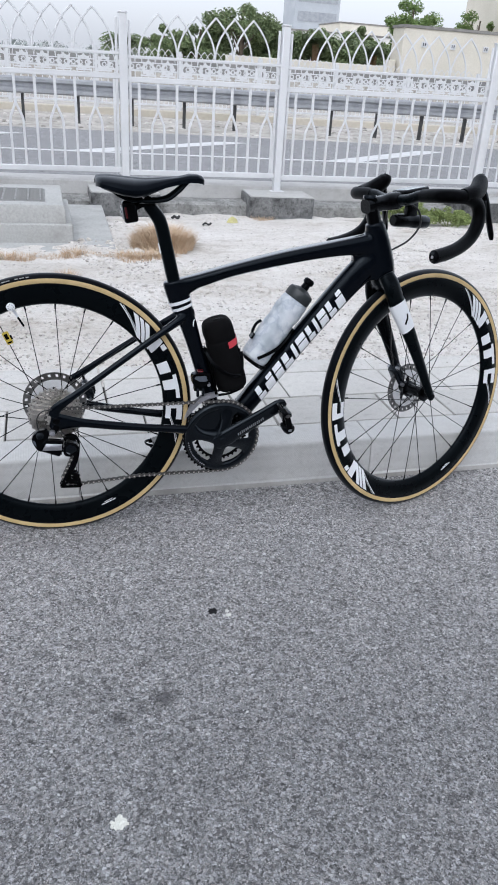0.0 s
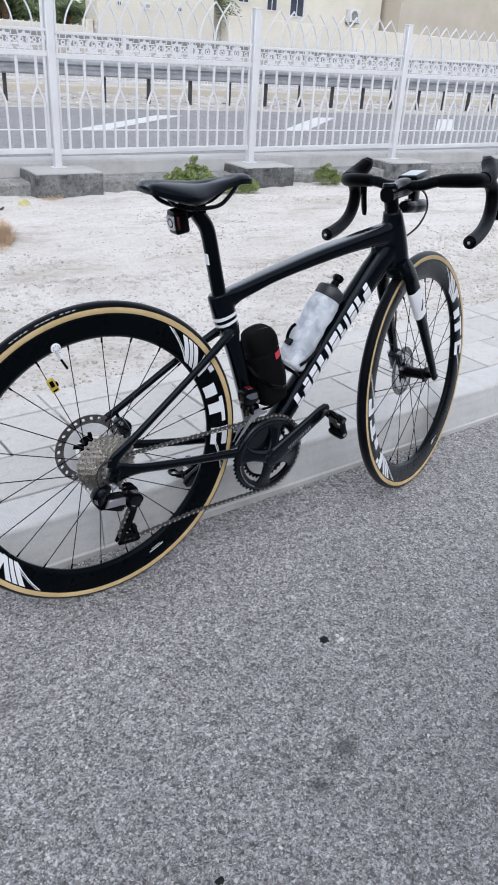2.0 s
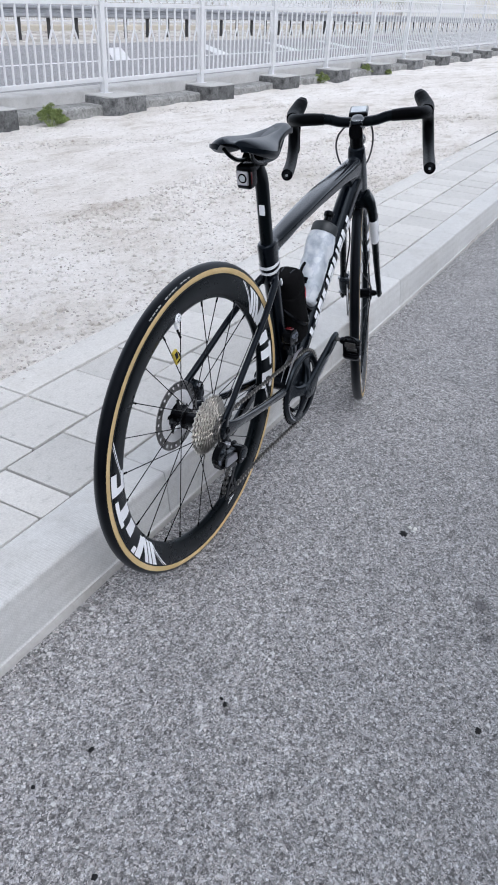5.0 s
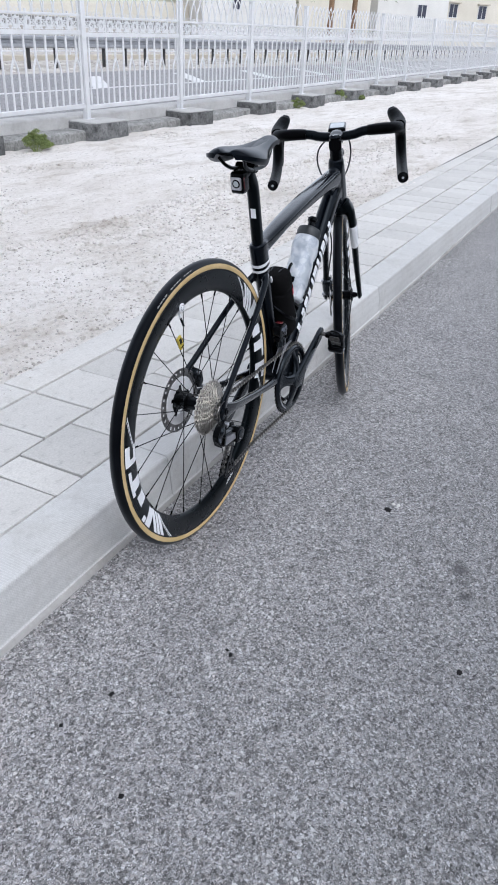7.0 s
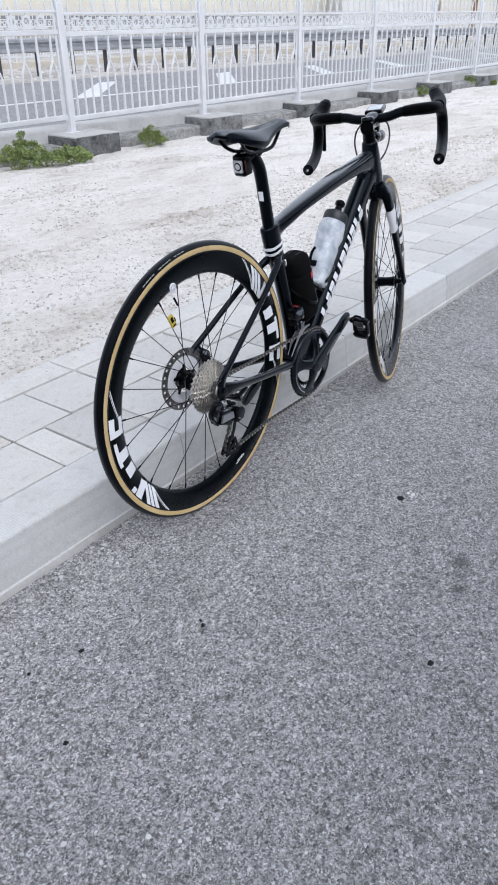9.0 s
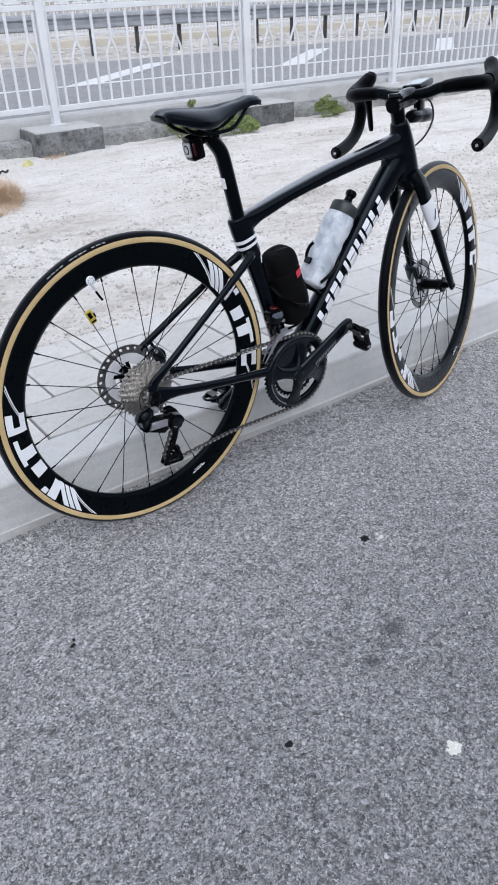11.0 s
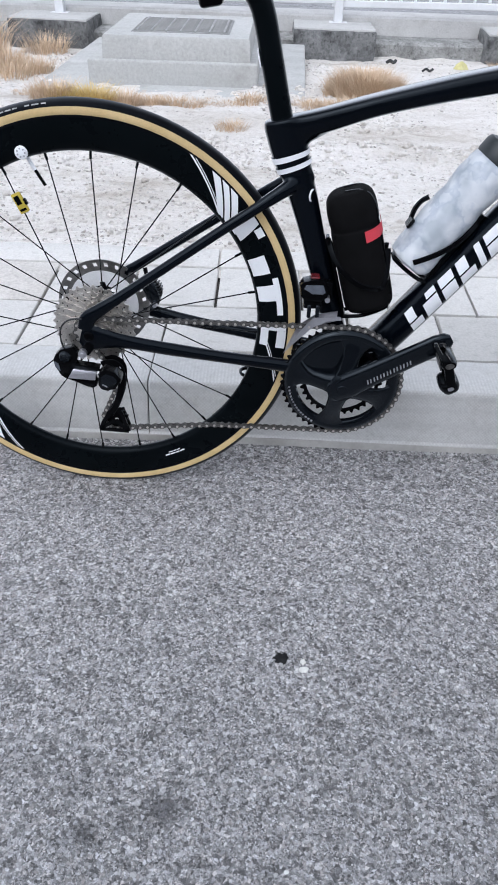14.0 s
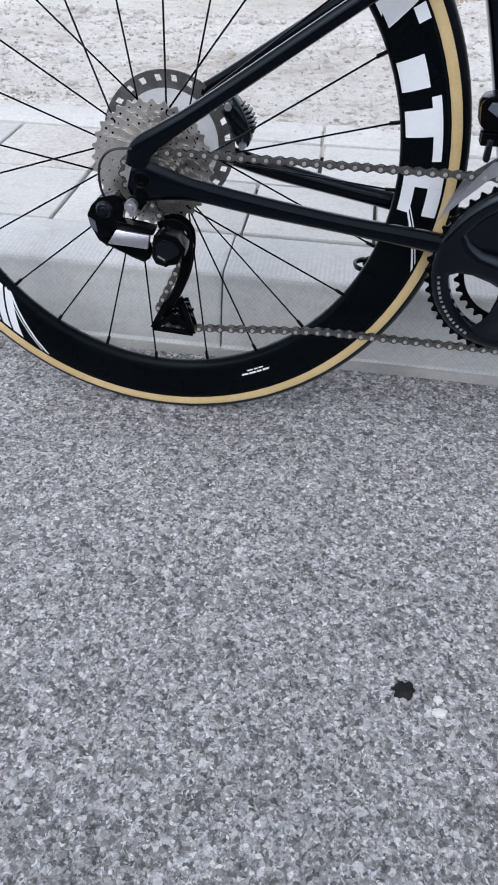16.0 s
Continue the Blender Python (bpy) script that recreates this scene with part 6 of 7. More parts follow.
def lay_chain(points):
    """Links from point to point at one pitch."""
    line = [Vector(p) for p in points]
    marks, left = [line[0]], 0.0
    for a, b in zip(line, line[1:]):
        d, length, s = (b - a).normalized(), (b - a).length, CH - left
        while s <= length:
            marks.append(a + d * s)
            s += CH
        left = length - (s - CH)
    for k, (a, b) in enumerate(zip(marks, marks[1:])):
        d = (b - a).normalized()
        v = (Vector((0, 1, 0)) - d * d.y).normalized()
        m = Matrix((d, v, d.cross(v))).transposed().to_4x4()
        m.translation = a
        part("link", m_outer if k % 2 else m_inner, None, chain, at=m)


arc = [CRANK_AT + Vector((0.0968 * math.cos(radians(t)), -0.0463, 0.0968 * math.sin(radians(t)))) for t in range(96, -92, -6)]
cog = [AXLE + Vector((0.0242 * math.cos(radians(t)), -0.0545, 0.0242 * math.sin(radians(t)))) for t in range(250, 86, -14)]
up = [UPPER_PULLEY + Vector((0.021 * math.cos(radians(t)), 0, 0.021 * math.sin(radians(t)))) for t in range(100, -70, -20)]
low = [LOWER_PULLEY + Vector((0.021 * math.cos(radians(t)), 0, 0.021 * math.sin(radians(t)))) for t in range(140, 275, 15)]
lay_chain([Vector((0.005, -0.0545, 0.315)), *cog[1:], *arc, Vector((0.2, -0.05, 0.163)), Vector((0.037, -0.0565, 0.1532)), *low[::-1], *up[::-1], Vector((0.006, -0.0555, 0.308))])

# rear derailleur
rd = bpart("rear_derailleur", sweep(bmesh.new(), [(0.006, -0.066, 0.325, 0.011, 0.005), (0.002, -0.067, 0.312, 0.0085, 0.005), (-0.005, -0.068, 0.304, 0.0095, 0.006)], 12, power=3), BLACK, bike, "black and silver electronic rear derailleur")
bm = lathe([(0.0, -0.0825), (0.0028, -0.0825), (0.0036, -0.0808), (0.0068, -0.0803), (0.0068, -0.069), (0.0, -0.069)], 16)
part("pivot_bolt", bm, ALLOY, rd, "silver pivot bolt", at=pose(-0.0066, 0, 0.3045))
def moulded(outline, y0, y1, round_by=0.002):
    """A plate with rounded edges."""
    bm = plate(outline, y0, y1)
    bmesh.ops.bevel(bm, geom=list(bm.edges), offset=round_by, segments=2, affect="EDGES", profile=0.6)
    return bm


part("knuckle", moulded([(-0.04, 0.3124), (-0.0222, 0.3173), (-0.0125, 0.3055), (-0.018, 0.2863), (-0.0222, 0.2733), (-0.036, 0.257), (-0.0414, 0.2668), (-0.0524, 0.2798), (-0.0546, 0.2928), (-0.0496, 0.3026)], -0.0815, -0.066, 0.0028), BLACK, rd, angle=50)
part("knuckle_boss", lathe([(0.0, -0.0868), (0.0035, -0.0868), (0.0045, -0.0855), (0.007, -0.0862), (0.0085, -0.085), (0.0096, -0.0815), (0.0, -0.0815)], 24), CRANK, rd, at=pose(-0.0345, 0, 0.3), angle=35)
part("knuckle_facet", moulded([(-0.0525, 0.2915), (-0.0455, 0.2875), (-0.0435, 0.274), (-0.051, 0.2815)], -0.0838, -0.081, 0.0008), GUNMETAL, rd, "grey facet", angle=30)
part("link_arm", moulded([(-0.0242, 0.2903), (0.0088, 0.2838), (0.0198, 0.2854), (0.017, 0.2765), (-0.022, 0.2795)], -0.083, -0.07, 0.0018), BLACK, rd, angle=45)
part("link_plate", moulded([(-0.0312, 0.2655), (-0.022, 0.2812), (0.0145, 0.278), (0.0123, 0.2636)], -0.0032, 0.0032, 0.0012), ALLOY, rd, "silver parallelogram link", at=Matrix.Translation((0, -0.0862, 0.272)) @ pose(0, 0, 0, -13, 0, 0) @ Matrix.Translation((0, 0, -0.272)), angle=30)
part("link_edge", moulded([(-0.042, 0.2668), (0.0115, 0.2646), (0.013, 0.251), (0.006, 0.2461), (-0.0063, 0.251), (-0.038, 0.2635)], -0.0855, -0.07, 0.002), BLACK, rd, angle=45)
part("motor_body", moulded([(0.0173, 0.2728), (0.0195, 0.28), (0.0283, 0.2858), (0.0461, 0.2809), (0.0544, 0.2695), (0.053, 0.2597), (0.042, 0.2548), (0.0324, 0.2451), (0.02, 0.2483), (0.016, 0.2565)], -0.0925, -0.066, 0.0042), BLACK, rd, angle=50)
part("motor_cap", moulded([(0.0215, 0.257), (0.0305, 0.252), (0.0385, 0.259), (0.047, 0.263), (0.0475, 0.2685), (0.042, 0.275), (0.03, 0.278), (0.022, 0.272)], -0.0945, -0.0915, 0.0012), CRANK, rd, angle=35)
part("motor_mark", plate([(0.0235, 0.259), (0.031, 0.255), (0.032, 0.2563), (0.0245, 0.2605)], -0.0951, -0.0944), ALLOY, rd)
part("pulley_screw", rod(bmesh.new(), (0.044, -0.074, 0.2735), (0.046, -0.066, 0.2745), 0.0042, 12), ALLOY, rd)
for y in (-0.0645, -0.0505):
    part("cage_plate", sweep(bmesh.new(), [(0.018, y, 0.281, 0.004, 0.0011), (0.036, y, 0.2845, 0.0052, 0.0011), (0.048, y, 0.2755, 0.0058, 0.0011), (0.05, y, 0.258, 0.006, 0.0011), (0.045, y, 0.228, 0.0062, 0.0011), (0.036, y, 0.203, 0.0055, 0.0011), (0.026, y, 0.187, 0.0055, 0.0011)], 8, power=4, steps=4), BLACK, rd)
    bm = bmesh.new()
    for a, b in (((0.024, 0.19), (0.006, 0.154)), ((0.006, 0.154), (0.054, 0.1515)), ((0.054, 0.1515), (0.043, 0.19)), ((0.006, 0.154), (0.033, 0.174)), ((0.054, 0.1515), (0.033, 0.174))):
        u = Vector((b[0] - a[0], 0, b[1] - a[1])).normalized()
        w = Vector((-u.z, 0, u.x)) * 0.0032
        plate([(a[0] + w.x, a[1] + w.z), (b[0] + w.x, b[1] + w.z), (b[0] - w.x, b[1] - w.z), (a[0] - w.x, a[1] - w.z)], y - 0.0011, y + 0.0011, bm)
    part("cage_foot", bm, BLACK, rd)
for c in (UPPER_PULLEY, LOWER_PULLEY):
    part("pulley", gear(0.0215, 13, 0.004, -0.0015, 0.0015, 0.006), BLACK, rd, at=Matrix.Translation(c))
part("cable", tube([(-0.034, -0.074, 0.305), (-0.039, -0.074, 0.322), (-0.038, -0.074, 0.343), (-0.028, -0.073, 0.357), (-0.012, -0.071, 0.361), (0.004, -0.068, 0.359)], 0.0014, 8), CABLE, rd)

# front derailleur
fd = bpart("front_derailleur", moulded([(0.333, 0.427), (0.3285, 0.42), (0.331, 0.402), (0.338, 0.396), (0.362, 0.395), (0.372, 0.402), (0.373, 0.416), (0.366, 0.428), (0.352, 0.432)], -0.05, -0.026, 0.004), BLACK, bike, "black electronic front derailleur with a silver cage", angle=25)
part("face_panel", moulded([(0.335, 0.417), (0.338, 0.423), (0.364, 0.4235), (0.368, 0.412), (0.364, 0.409), (0.348, 0.409)], -0.0528, -0.0495, 0.0012), GUNMETAL, fd, "blue-grey face", angle=25)
part("top_cover", boxed(0.344, 0.358, -0.046, -0.028, 0.4305, 0.4335, 0.001, 1), LENS, fd, "dull red top cover")
part("pivot_block", boxed(0.336, 0.362, -0.046, -0.028, 0.382, 0.395, 0.002, 2), BLACK, fd)
for x in (0.342, 0.355):
    part("link_arm", boxed(x, x + 0.006, -0.05, -0.04, 0.368, 0.39, 0.0015, 1), CRANK, fd)
part("pivot_screw", rod(bmesh.new(), (0.372, -0.048, 0.398), (0.372, -0.034, 0.398), 0.0042, 12), ALLOY, fd)
bm = plate([(0.3085, 0.307), (0.32, 0.326), (0.338, 0.353), (0.352, 0.3705), (0.372, 0.373), (0.394, 0.374), (0.396, 0.3685), (0.374, 0.3655), (0.352, 0.354), (0.33, 0.331)], -0.0535, -0.0522)
part("cage_outer", bm, ALLOY, fd, "silver cage plate")
part("cage_inner", plate([(0.312, 0.307), (0.33, 0.332), (0.355, 0.349), (0.39, 0.361), (0.39, 0.377), (0.355, 0.37), (0.33, 0.35)], -0.0395, -0.0385), ALLOY, fd)
part("bracket", boxed(0.358, 0.38, -0.03, -0.015, 0.385, 0.42, 0.003, 2), BLACK, fd)


def caliper(name, at):
    """A two-piston caliper: a rounded body, a ribbed pad holder and two bolts."""
    c = bpart(name, sweep(bmesh.new(), [(-0.025, 0, -0.002, 0.008, 0.01), (-0.02, 0, 0.0, 0.0115, 0.0145), (-0.004, 0, 0.002, 0.0125, 0.0155), (0.012, 0, 0.001, 0.012, 0.0145), (0.021, 0, -0.002, 0.009, 0.011), (0.026, 0, -0.004, 0.006, 0.008)], 18, power=3.2), CRANK, bike, "black hydraulic disc brake caliper", at=at, angle=50)
    for k in range(7):
        part("cooling_fin", boxed(-0.0165 + 0.005 * k, -0.0143 + 0.005 * k, -0.0085, 0.0085, 0.009, 0.0205 - 0.0006 * (k - 3) ** 2, 0.0006, 1), BLACK, c)
    part("bolt", rod(bmesh.new(), (0.023, -0.0175, -0.002), (0.023, 0.0175, -0.002), 0.0042, 12), ALLOY, c)
    part("bolt", rod(bmesh.new(), (-0.021, -0.0175, 0.0), (-0.021, 0.0175, 0.0), 0.0042, 12), ALLOY, c)
    part("hose_joint", rod(bmesh.new(), (-0.02, 0.002, 0.004), (-0.036, 0.006, 0.007), 0.0038, 10), BLACK, c)
    return c


caliper("brake_caliper", pose(0.0835, 0.0575, 0.3585, 0, 65, 0))

# -- fork and cockpit, all turned with the steering --
bm = bmesh.new()
crown = HEAD - STEER_AXIS * 0.124
sweep(bm, [(*(crown + STEER_AXIS * 0.004), 0.0285, 0.0235), (*(crown - STEER_AXIS * 0.012), 0.0285, 0.03), (*(crown - STEER_AXIS * 0.026), 0.022, 0.033)], 24, power=2.4)
LEG = [(0.812, 0.019, 0.66, 0.021, 0.016), (0.821, 0.034, 0.632, 0.024, 0.0145), (0.839, 0.0425, 0.585, 0.0238, 0.012), (0.884, 0.0458, 0.511, 0.0203, 0.0105), (0.932, 0.0505, 0.42, 0.0155, 0.009), (0.962, 0.055, 0.357, 0.013, 0.008), (0.977, 0.056, 0.33, 0.012, 0.007), (0.982, 0.056, 0.318, 0.006, 0.005)]
for s in (-1, 1):
    sweep(bm, [(x, s * y, z, a, b) for x, y, z, a, b in LEG], 18, power=2.4)
fork = bpart("fork", bm, CARBON, bike, "black carbon fork", at=STEER, angle=60)
blend(fork, 0.0022, 14)
line = smooth_path([(x, -y, z, a, b) for x, y, z, a, b in LEG], 8)
rows = []
for i in [k for k, r in enumerate(line) if 0.513 < r[2] < 0.593]:
    q, e = line[i], Vector((line[i + 1] - line[i - 1])[:3]).normalized()
    v = (Vector((0, 1, 0)) - e * e.y).normalized()
    rows.append(ring(q[:3], v.cross(e), v, q[3] + 0.0011, q[4] + 0.0011, 18, 2.4))
part("white_panel", loft(bmesh.new(), rows, True, False), DECAL, fork, "white painted panel on the fork leg", angle=60)
q = Vector(next(r for r in line if r[2] < 0.557)[:3])
bm = bmesh.new()
plate([(-0.004, -0.014), (0.001, -0.014), (0.0045, 0.003), (0.002, 0.014), (-0.003, 0.014), (-0.0005, 0.002)], -0.0005, 0.0005, bm)
part("panel_mark", bm, BLACK, fork, at=Matrix.Translation(q + Vector((0.001, -0.0125, 0))) @ pose(0, 0, 0, -4, 8, 0))
part("axle_end", rod(bmesh.new(), (0.978, -0.064, R_TYRE), (0.978, 0.064, R_TYRE), 0.0062, 14), BLACK, fork)
caliper("brake_caliper", STEER @ pose(0.943, 0.047, 0.372, 0, 62, 0) @ Matrix.Diagonal((1.25, 1.1, 1.3, 1.0)))
part("brake_hose", tube([(0.86, 0.03, 0.585), (0.885, 0.026, 0.52), (0.905, 0.036, 0.45), (0.93, 0.045, 0.395)], 0.0022, 8), CABLE, fork)

stem = bpart("stem", sweep(bmesh.new(), [(0.748, 0, 0.821, 0.0165, 0.0175), (0.772, 0, 0.825, 0.0185, 0.0175), (0.8, 0, 0.829, 0.0185, 0.0165), (0.825, 0, 0.833, 0.0205, 0.02), (0.848, 0, 0.835, 0.0205, 0.021), (0.858, 0, 0.836, 0.013, 0.02)], 20, power=2.8), BLACK, bike, "black alloy stem", at=STEER, angle=50)
s0 = lambda h: HEAD + STEER_AXIS * h
part("spacer", rod(bmesh.new(), s0(0.01), s0(0.052), 0.0175, 24, 0.0165), BLACK, stem)
part("steerer_clamp", rod(bmesh.new(), s0(0.036), s0(0.074), 0.0172, 24), BLACK, stem)
part("top_cap", lathe([(0.0, 0.0), (0.015, 0.0), (0.0165, -0.002), (0.0165, -0.008), (0.0, -0.008)], 24), FRAME_PAINT, stem, at=Matrix.Translation(s0(0.081)) @ pose(0, 0, 0, 90, 0, 0) @ pose(0, 0, 0, 0, 0, 0))
bm = bmesh.new()
sweep(bm, [(0.846, y, z, a, 0.013) for y, z, a in ((-0.1, 0.8485, 0.0125), (-0.075, 0.846, 0.0125), (-0.045, 0.8385, 0.0145), (0, 0.836, 0.0155), (0.045, 0.8385, 0.0145), (0.075, 0.846, 0.0125), (0.1, 0.8485, 0.0125))], 18, (0, 0, 1), 2.2, 4)
bar = bpart("handlebar", bm, CARBON, bike, "black aero drop handlebar", at=STEER, angle=60)
for s in (-1, 1):
    path = [(0.846, 0.088, 0.8475), (0.846, 0.122, 0.849), (0.85, 0.15, 0.849), (0.868, 0.171, 0.8485), (0.9, 0.18, 0.8455), (0.927, 0.1825, 0.832), (0.9375, 0.184, 0.807), (0.929, 0.1852, 0.778), (0.909, 0.1862, 0.7545), (0.877, 0.187, 0.737), (0.838, 0.1878, 0.7255), (0.797, 0.188, 0.719)]
    rr = (0.0145, 0.0158, 0.016, 0.016, 0.016, 0.0155, 0.0155, 0.0155, 0.0155, 0.0155, 0.0158, 0.0155)
    part("bar_tape", sweep(bmesh.new(), [(x, s * y, z, r, r) for (x, y, z), r in zip(path, rr)], 16, (0.3, 0.2, 1), 2.0, 6), TAPE, bar, "black perforated bar tape", angle=70)
    bm = lathe([(0.0, -0.004), (0.006, -0.004), (0.0075, -0.002), (0.0145, 0.0), (0.0155, 0.004), (0.0155, 0.008), (0.0, 0.008)], 20)
    plug = part("bar_end_plug", bm, BLACK, bar, "black bar-end plug with a silver screw", at=pose(0.7955, s * 0.188, 0.7188, 0, 0, -90))
    part("plug_screw", lathe([(0.0, -0.0055), (0.0035, -0.0055), (0.0035, -0.003), (0.0, -0.003)], 12), ALLOY, plug)
    hood = bpart("brake_hood", sweep(bmesh.new(), [(0.885, s * 0.178, 0.85, 0.0165, 0.0168), (0.912, s * 0.18, 0.855, 0.0195, 0.0178), (0.933, s * 0.1745, 0.863, 0.021, 0.018), (0.948, s * 0.166, 0.875, 0.0195, 0.0178), (0.956, s * 0.159, 0.887, 0.0155, 0.0155), (0.959, s * 0.156, 0.896, 0.0075, 0.009)], 18, (0, 1, 0), 2.3, 5), TAPE, bike, "black rubber brake hood", at=STEER, angle=70)
    lever = part("brake_lever", sweep(bmesh.new(), [(0.95, s * 0.166, 0.868, 0.009, 0.0095), (0.962, s * 0.17, 0.852, 0.0078, 0.009), (0.97, s * 0.175, 0.828, 0.0062, 0.0085), (0.978, s * 0.179, 0.797, 0.0052, 0.008), (0.988, s * 0.182, 0.764, 0.0048, 0.0075), (0.992, s * 0.183, 0.75, 0.003, 0.005)], 12, (0, 1, 0), 2.6, 5), BLACK, hood, "black brake lever blade", angle=60)
    part("shift_button", boxed(-0.005, 0.005, -0.002, 0.002, -0.018, 0.018, 0.0015, 1), BLACK, hood, at=pose(0.96, s * 0.181, 0.822, 0, -14, 0))

computer = bpart("bike_computer", boxed(-0.041, 0.041, -0.025, 0.025, -0.008, 0.008, 0.005, 3), BLACK, bike, "small black bike computer with a pale screen", at=STEER @ pose(0.893, 0, 0.856, 0, -8, 0))
part("screen", boxed(-0.03, 0.03, -0.02, 0.02, 0.0072, 0.0088, 0.001, 1), SCREEN, computer, "pale grey display")
part("out_front_mount", sweep(bmesh.new(), [(-0.034, 0, -0.026, 0.006, 0.012), (-0.02, 0, -0.018, 0.005, 0.011), (0.005, 0, -0.0115, 0.005, 0.014)], 12, power=3), BLACK, computer)
bm = lathe([(0.0, -0.062), (0.0115, -0.062), (0.0145, -0.058), (0.0155, -0.02), (0.015, 0.0), (0.0165, 0.004), (0.0165, 0.05), (0.015, 0.054), (0.0, 0.054)], 24)
lamp = bpart("front_light", bm, BLACK, bike, "black tubular front light hung under the bar", at=STEER @ pose(0.902, 0.0, 0.785, 0, 3, 0) @ pose(0, 0, 0, 0, 0, -90))
part("hanger", boxed(-0.009, 0.009, -0.02, 0.012, 0.012, 0.056, 0.003, 2), BLACK, lamp)
part("switch", boxed(-0.006, 0.006, -0.045, -0.03, 0.0145, 0.018, 0.001, 1), GALV, lamp)
for k, path in enumerate(([(0.85, 0.03, 0.83), (0.87, 0.054, 0.803), (0.87, 0.06, 0.768), (0.84, 0.042, 0.727), (0.8, 0.004, 0.7)], [(0.858, -0.03, 0.832), (0.89, -0.036, 0.812), (0.898, -0.037, 0.778), (0.872, -0.028, 0.742), (0.83, -0.012, 0.718), (0.8, -0.002, 0.708)])):
    bpart("control_cable", tube(path, 0.0024, 8), CABLE, bike, at=STEER)


# -- bottle, cages and tool pouch --
def along(base, axis):
    """A pose whose Y axis lies along the given one."""
    y = Vector(axis).normalized()
    z = Vector((0, 1, 0))
    x = y.cross(z).normalized()
    m = Matrix((x, y, z)).transposed().to_4x4()
    m.translation = base
    return m


def milky(name):
    n = Nodes(name, 0.28, spec=0.5)
    sep = n.t.nodes.new("ShaderNodeSeparateColor")
    n.link(n.cells(40.0), sep.inputs["Color"])
    facet = n.ramp(sep.outputs[0], (0.0, (0.36, 0.42, 0.47)), (0.35, (0.55, 0.61, 0.65)), (0.7, (0.72, 0.76, 0.79)), (1.0, (0.84, 0.86, 0.88)))
    cloud = n.ramp(n.noise(26.0, 2, 0.45), (0.36, (0.42, 0.46, 0.5)), (0.47, (0.6, 0.63, 0.67)), (0.55, (0.72, 0.745, 0.775)), (0.66, (0.82, 0.84, 0.865)))
    # Shade in the dented plastic's creases, painted as darker lines.
    fold_shade = n.ramp(n.noise(15.0, 4, 0.55), (0.4, (1.0, 1.0, 1.0)), (0.47, (0.74, 0.77, 0.82)), (0.5, (1.0, 1.0, 1.0)), (0.58, (1.0, 1.0, 1.0)), (0.63, (0.8, 0.83, 0.87)), (0.68, (1.0, 1.0, 1.0)))
    n.colour(n.mix(1.0, n.mix(0.88, facet, cloud), fold_shade, "MULTIPLY"))
    n.b.inputs["Transmission Weight"].default_value = 0.22
    n.bump(n.noise(45.0, 4), 0.12, 0.001)
    return n.m


BOTTLE_SKIN = milky("milky_bottle_plastic")
CAP = worn("dark_grey_cap", (0.016, 0.02, 0.022), (0.026, 0.031, 0.033), 20, 300, 0.45)
axis_b = Vector((0.565, 0, 0.825))
M_BOTTLE = BIKE @ along((0.492, -0.002, 0.447), axis_b)
bottle = thing("water_bottle", "milky translucent water bottle with a dark cap in its cage", "bottle", M_BOTTLE)
outline = [(0.0, 0.0), (0.029, 0.0), (0.0335, 0.004), (0.035, 0.012)] + [(0.0352, 0.02 + 0.0078 * k) for k in range(11)]
outline += [(0.0345, 0.108), (0.0335, 0.118), (0.0345, 0.128), (0.036, 0.138), (0.0362, 0.148), (0.036, 0.158), (0.0355, 0.168), (0.033, 0.18), (0.03, 0.184), (0.0, 0.184)]
bm = lathe(outline, 48)
for v in bm.verts:
    # soft sides, dented by many squeezes
    if 0.01 < v.co.y < 0.172:
        dent = 1 + 0.075 * noise.noise(v.co * 42) + 0.04 * noise.noise(v.co * 95)
        v.co.x, v.co.z = v.co.x * dent, v.co.z * dent
part("body", bm, BOTTLE_SKIN, bottle, angle=35)
cap = part("cap", lathe([(0.0, 0.181), (0.0325, 0.181), (0.0335, 0.184), (0.0335, 0.2), (0.031, 0.206), (0.02, 0.211), (0.0125, 0.214), (0.0, 0.214)], 32), CAP, bottle, "dark grey screw cap", angle=35)
part("nozzle", lathe([(0.0, 0.212), (0.0105, 0.212), (0.0095, 0.226), (0.0135, 0.23), (0.0135, 0.238), (0.0095, 0.242), (0.0, 0.242)], 20), BLACK, cap, "black push-pull nozzle")
axis_p = Vector((-0.049, 0, 0.171))
M_POUCH = BIKE @ along((0.4425, -0.002, 0.3745), axis_p)
pouch = thing("tool_pouch", "black zipped tool pouch with a red ribbon", "pouch", M_POUCH)
POUCH = [(0.0005, 0.03), (0.006, 0.0362), (0.02, 0.0385), (0.08, 0.0385), (0.126, 0.0372), (0.134, 0.0356), (0.143, 0.0372), (0.162, 0.0372), (0.176, 0.034), (0.184, 0.026), (0.186, 0.018)]
part("body", sweep(bmesh.new(), [(0, h, 0, r, r) for h, r in POUCH], 40, (0, 0, 1), 2.8), FABRIC, pouch, angle=45)
for z in (-0.0235, 0.0235):
    # a raised seam up the front, over the lid
    part("seam", tube([(-0.035, 0.02, z), (-0.0352, 0.08, z), (-0.0338, 0.13, z), (-0.0338, 0.16, z * 0.98), (-0.028, 0.178, z * 0.85), (-0.014, 0.1855, z * 0.6), (0.006, 0.187, z * 0.5)], 0.0014, 6), BLACK, pouch)
bm = bmesh.new()
grid = []
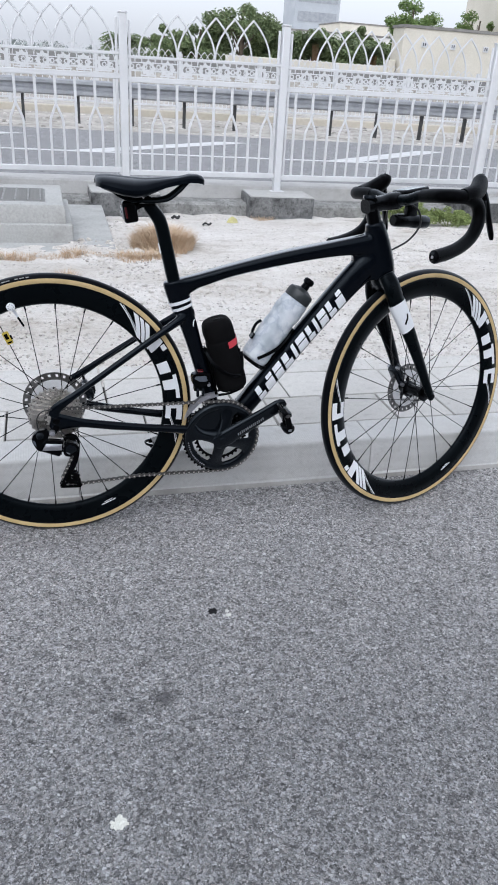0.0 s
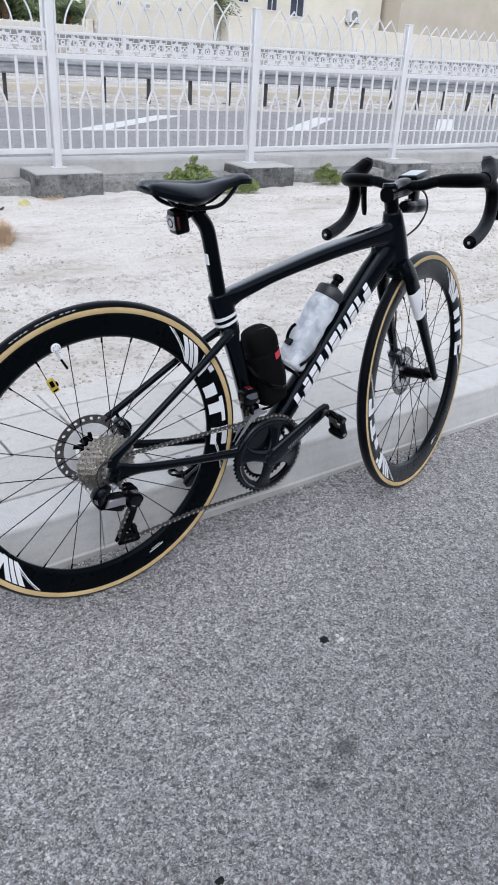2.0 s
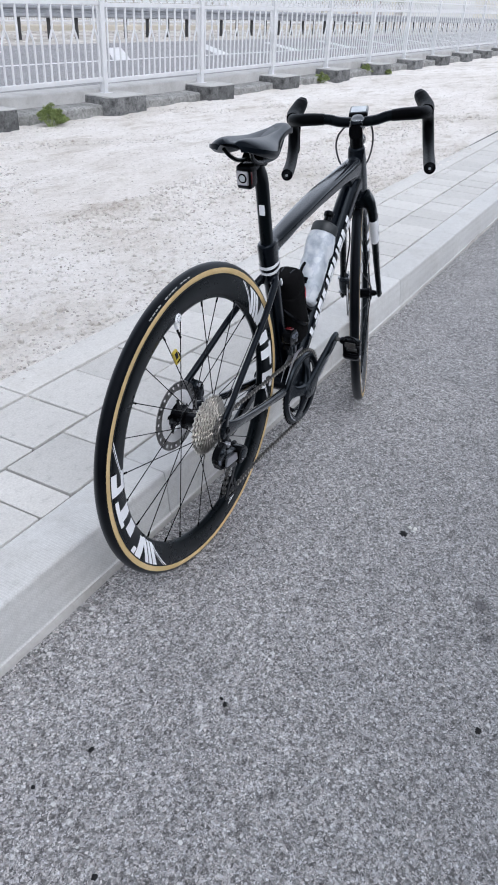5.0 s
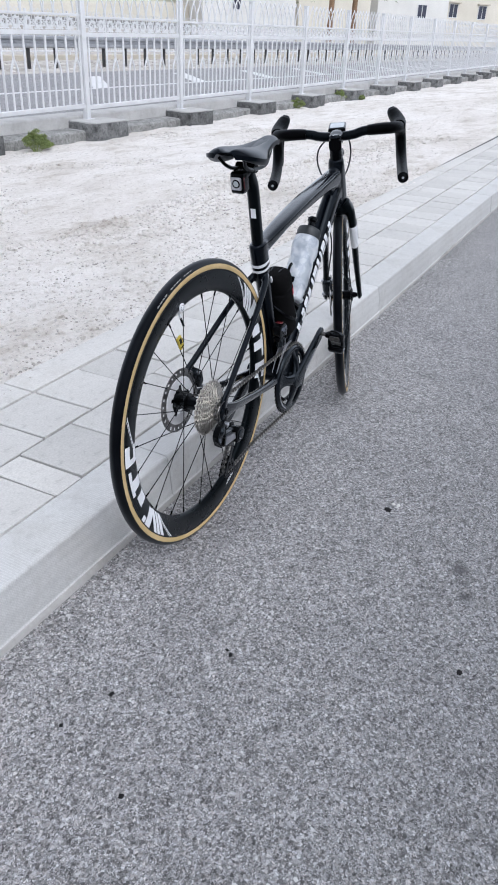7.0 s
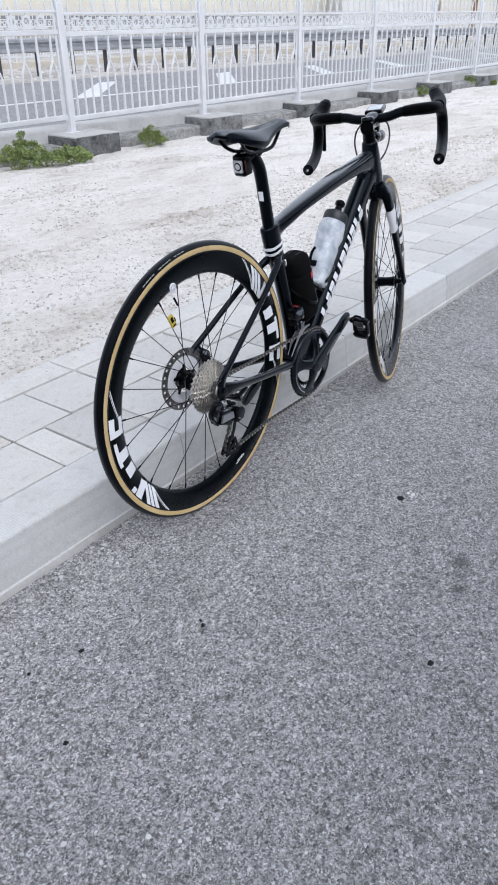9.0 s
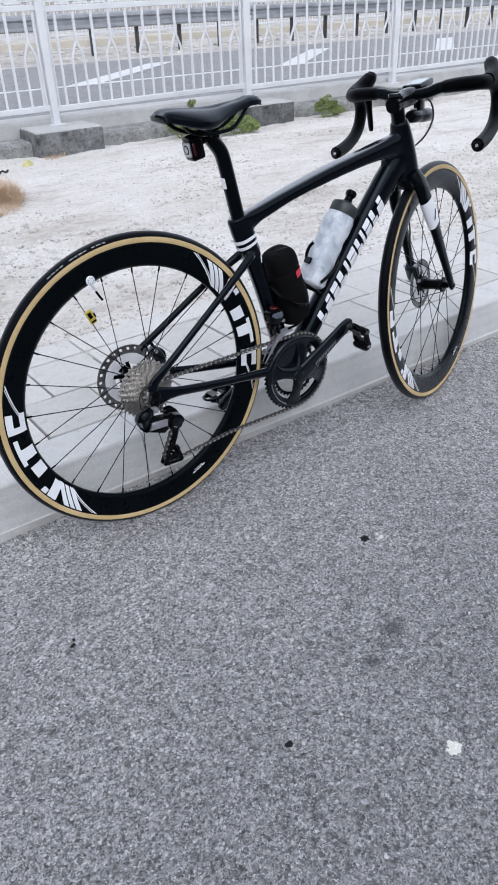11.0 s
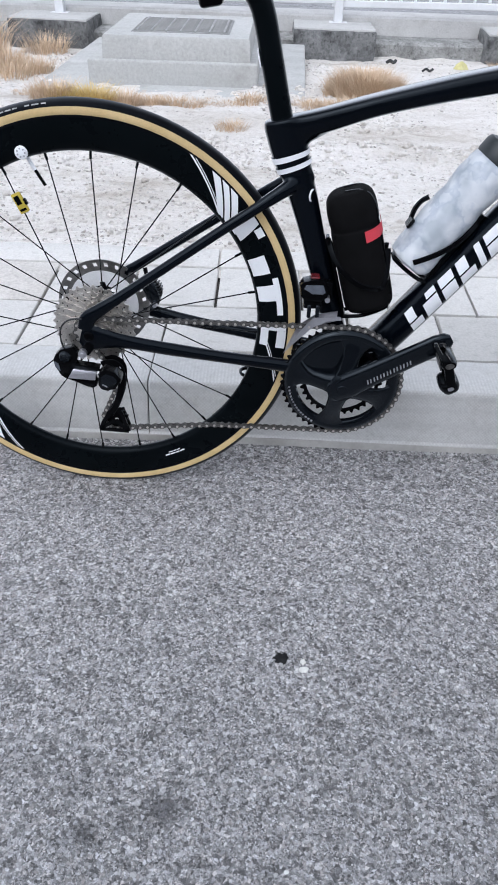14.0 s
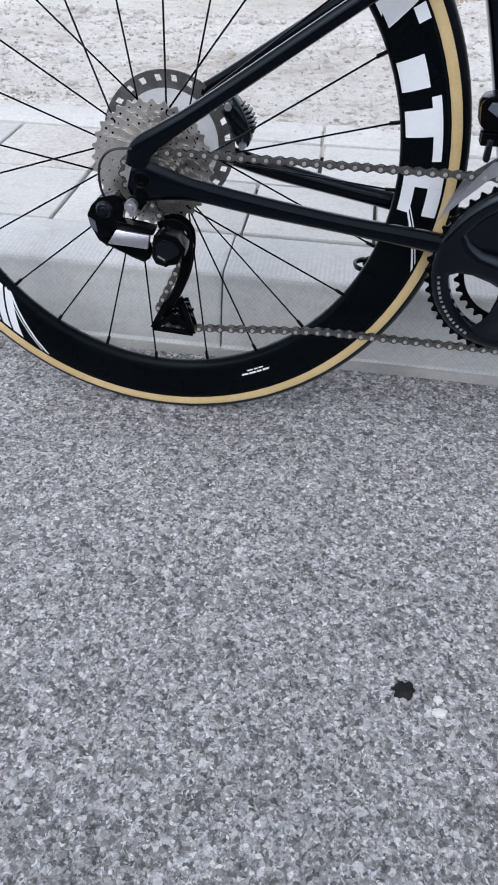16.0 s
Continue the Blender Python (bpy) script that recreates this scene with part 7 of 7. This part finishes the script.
for i in range(13):
    t = radians(74 - 7.5 * i)
    r = 0.0392 / (abs(math.cos(t)) ** 2.8 + abs(math.sin(t)) ** 2.8) ** (1 / 2.8)
    grid.append([bm.verts.new((-r * math.cos(t), h + 0.007 * (i / 12), -r * math.sin(t))) for h in (0.114, 0.131)])
for a, b in zip(grid, grid[1:]):
    bm.faces.new((a[0], a[1], b[1], b[0]))
part("ribbon", bm, RED, pouch, "red ribbon tab")


def cage(name, at, low, high, r, back, label, reach=0.92):
    """A side-armed bottle cage: a back plate, two arms and a foot."""
    c = bpart(name, sweep(bmesh.new(), [(back, -0.01, 0, 0.0035, 0.011), (back, low * 0.5, 0, 0.0035, 0.012), (back, high * 0.75, 0, 0.0035, 0.009), (back, high, 0, 0.003, 0.007)], 10, (0, 0, 1), 3.0, 4), BLACK, bike, label, at=at)
    for s in (-1, 1):
        pts = []
        for k in range(9):
            t = math.pi * k / 8 * reach
            h = high * 0.95 - (high * 0.95 - low) * math.sin(min(1.0, k / 6) * math.pi / 2) if k < 7 else low + (k - 6) * 0.024
            if reach < 0.6:
                h = high * 0.95 - (high * 0.95 - low * 0.4) * k / 8
            pts.append((math.copysign(1, back) * (r + 0.003) * math.cos(t), h, s * (r + 0.003) * math.sin(t), 0.0045, 0.0022))
        part("arm", sweep(bmesh.new(), pts, 8, (0, 0.2, 1), 3.0, 3), BLACK, c)
    part("foot", tube([(back, -0.006, 0.012), (back * 0.3, -0.007, 0.02), (-back * 0.5, -0.006, 0.012), (-back * 0.6, -0.004, 0.0), (-back * 0.5, -0.006, -0.012), (back * 0.3, -0.007, -0.02), (back, -0.006, -0.012)], 0.0032, 8, (0, 1, 0.2)), BLACK, c)
    return c


cage("bottle_cage", along((0.492, -0.002, 0.447), axis_b), 0.03, 0.12, 0.0365, -0.04, "black bottle cage on the down tube", 0.55)
part("spring_tail", tube([(0.0385, 0.052, 0.01), (0.043, 0.066, 0.01), (0.0435, 0.08, 0.009), (0.039, 0.091, 0.008)], 0.004, 8, (0, 0, 1)), BLACK, bpart("cage_bracket", boxed(0.0362, 0.0415, 0.04, 0.056, -0.012, 0.012, 0.002, 1), BLACK, bike, at=along((0.492, -0.002, 0.447), axis_b)))
cage("pouch_cage", along((0.4425, -0.002, 0.3745), axis_p), 0.04, 0.125, 0.0402, 0.043, "black bottle cage on the seat tube")
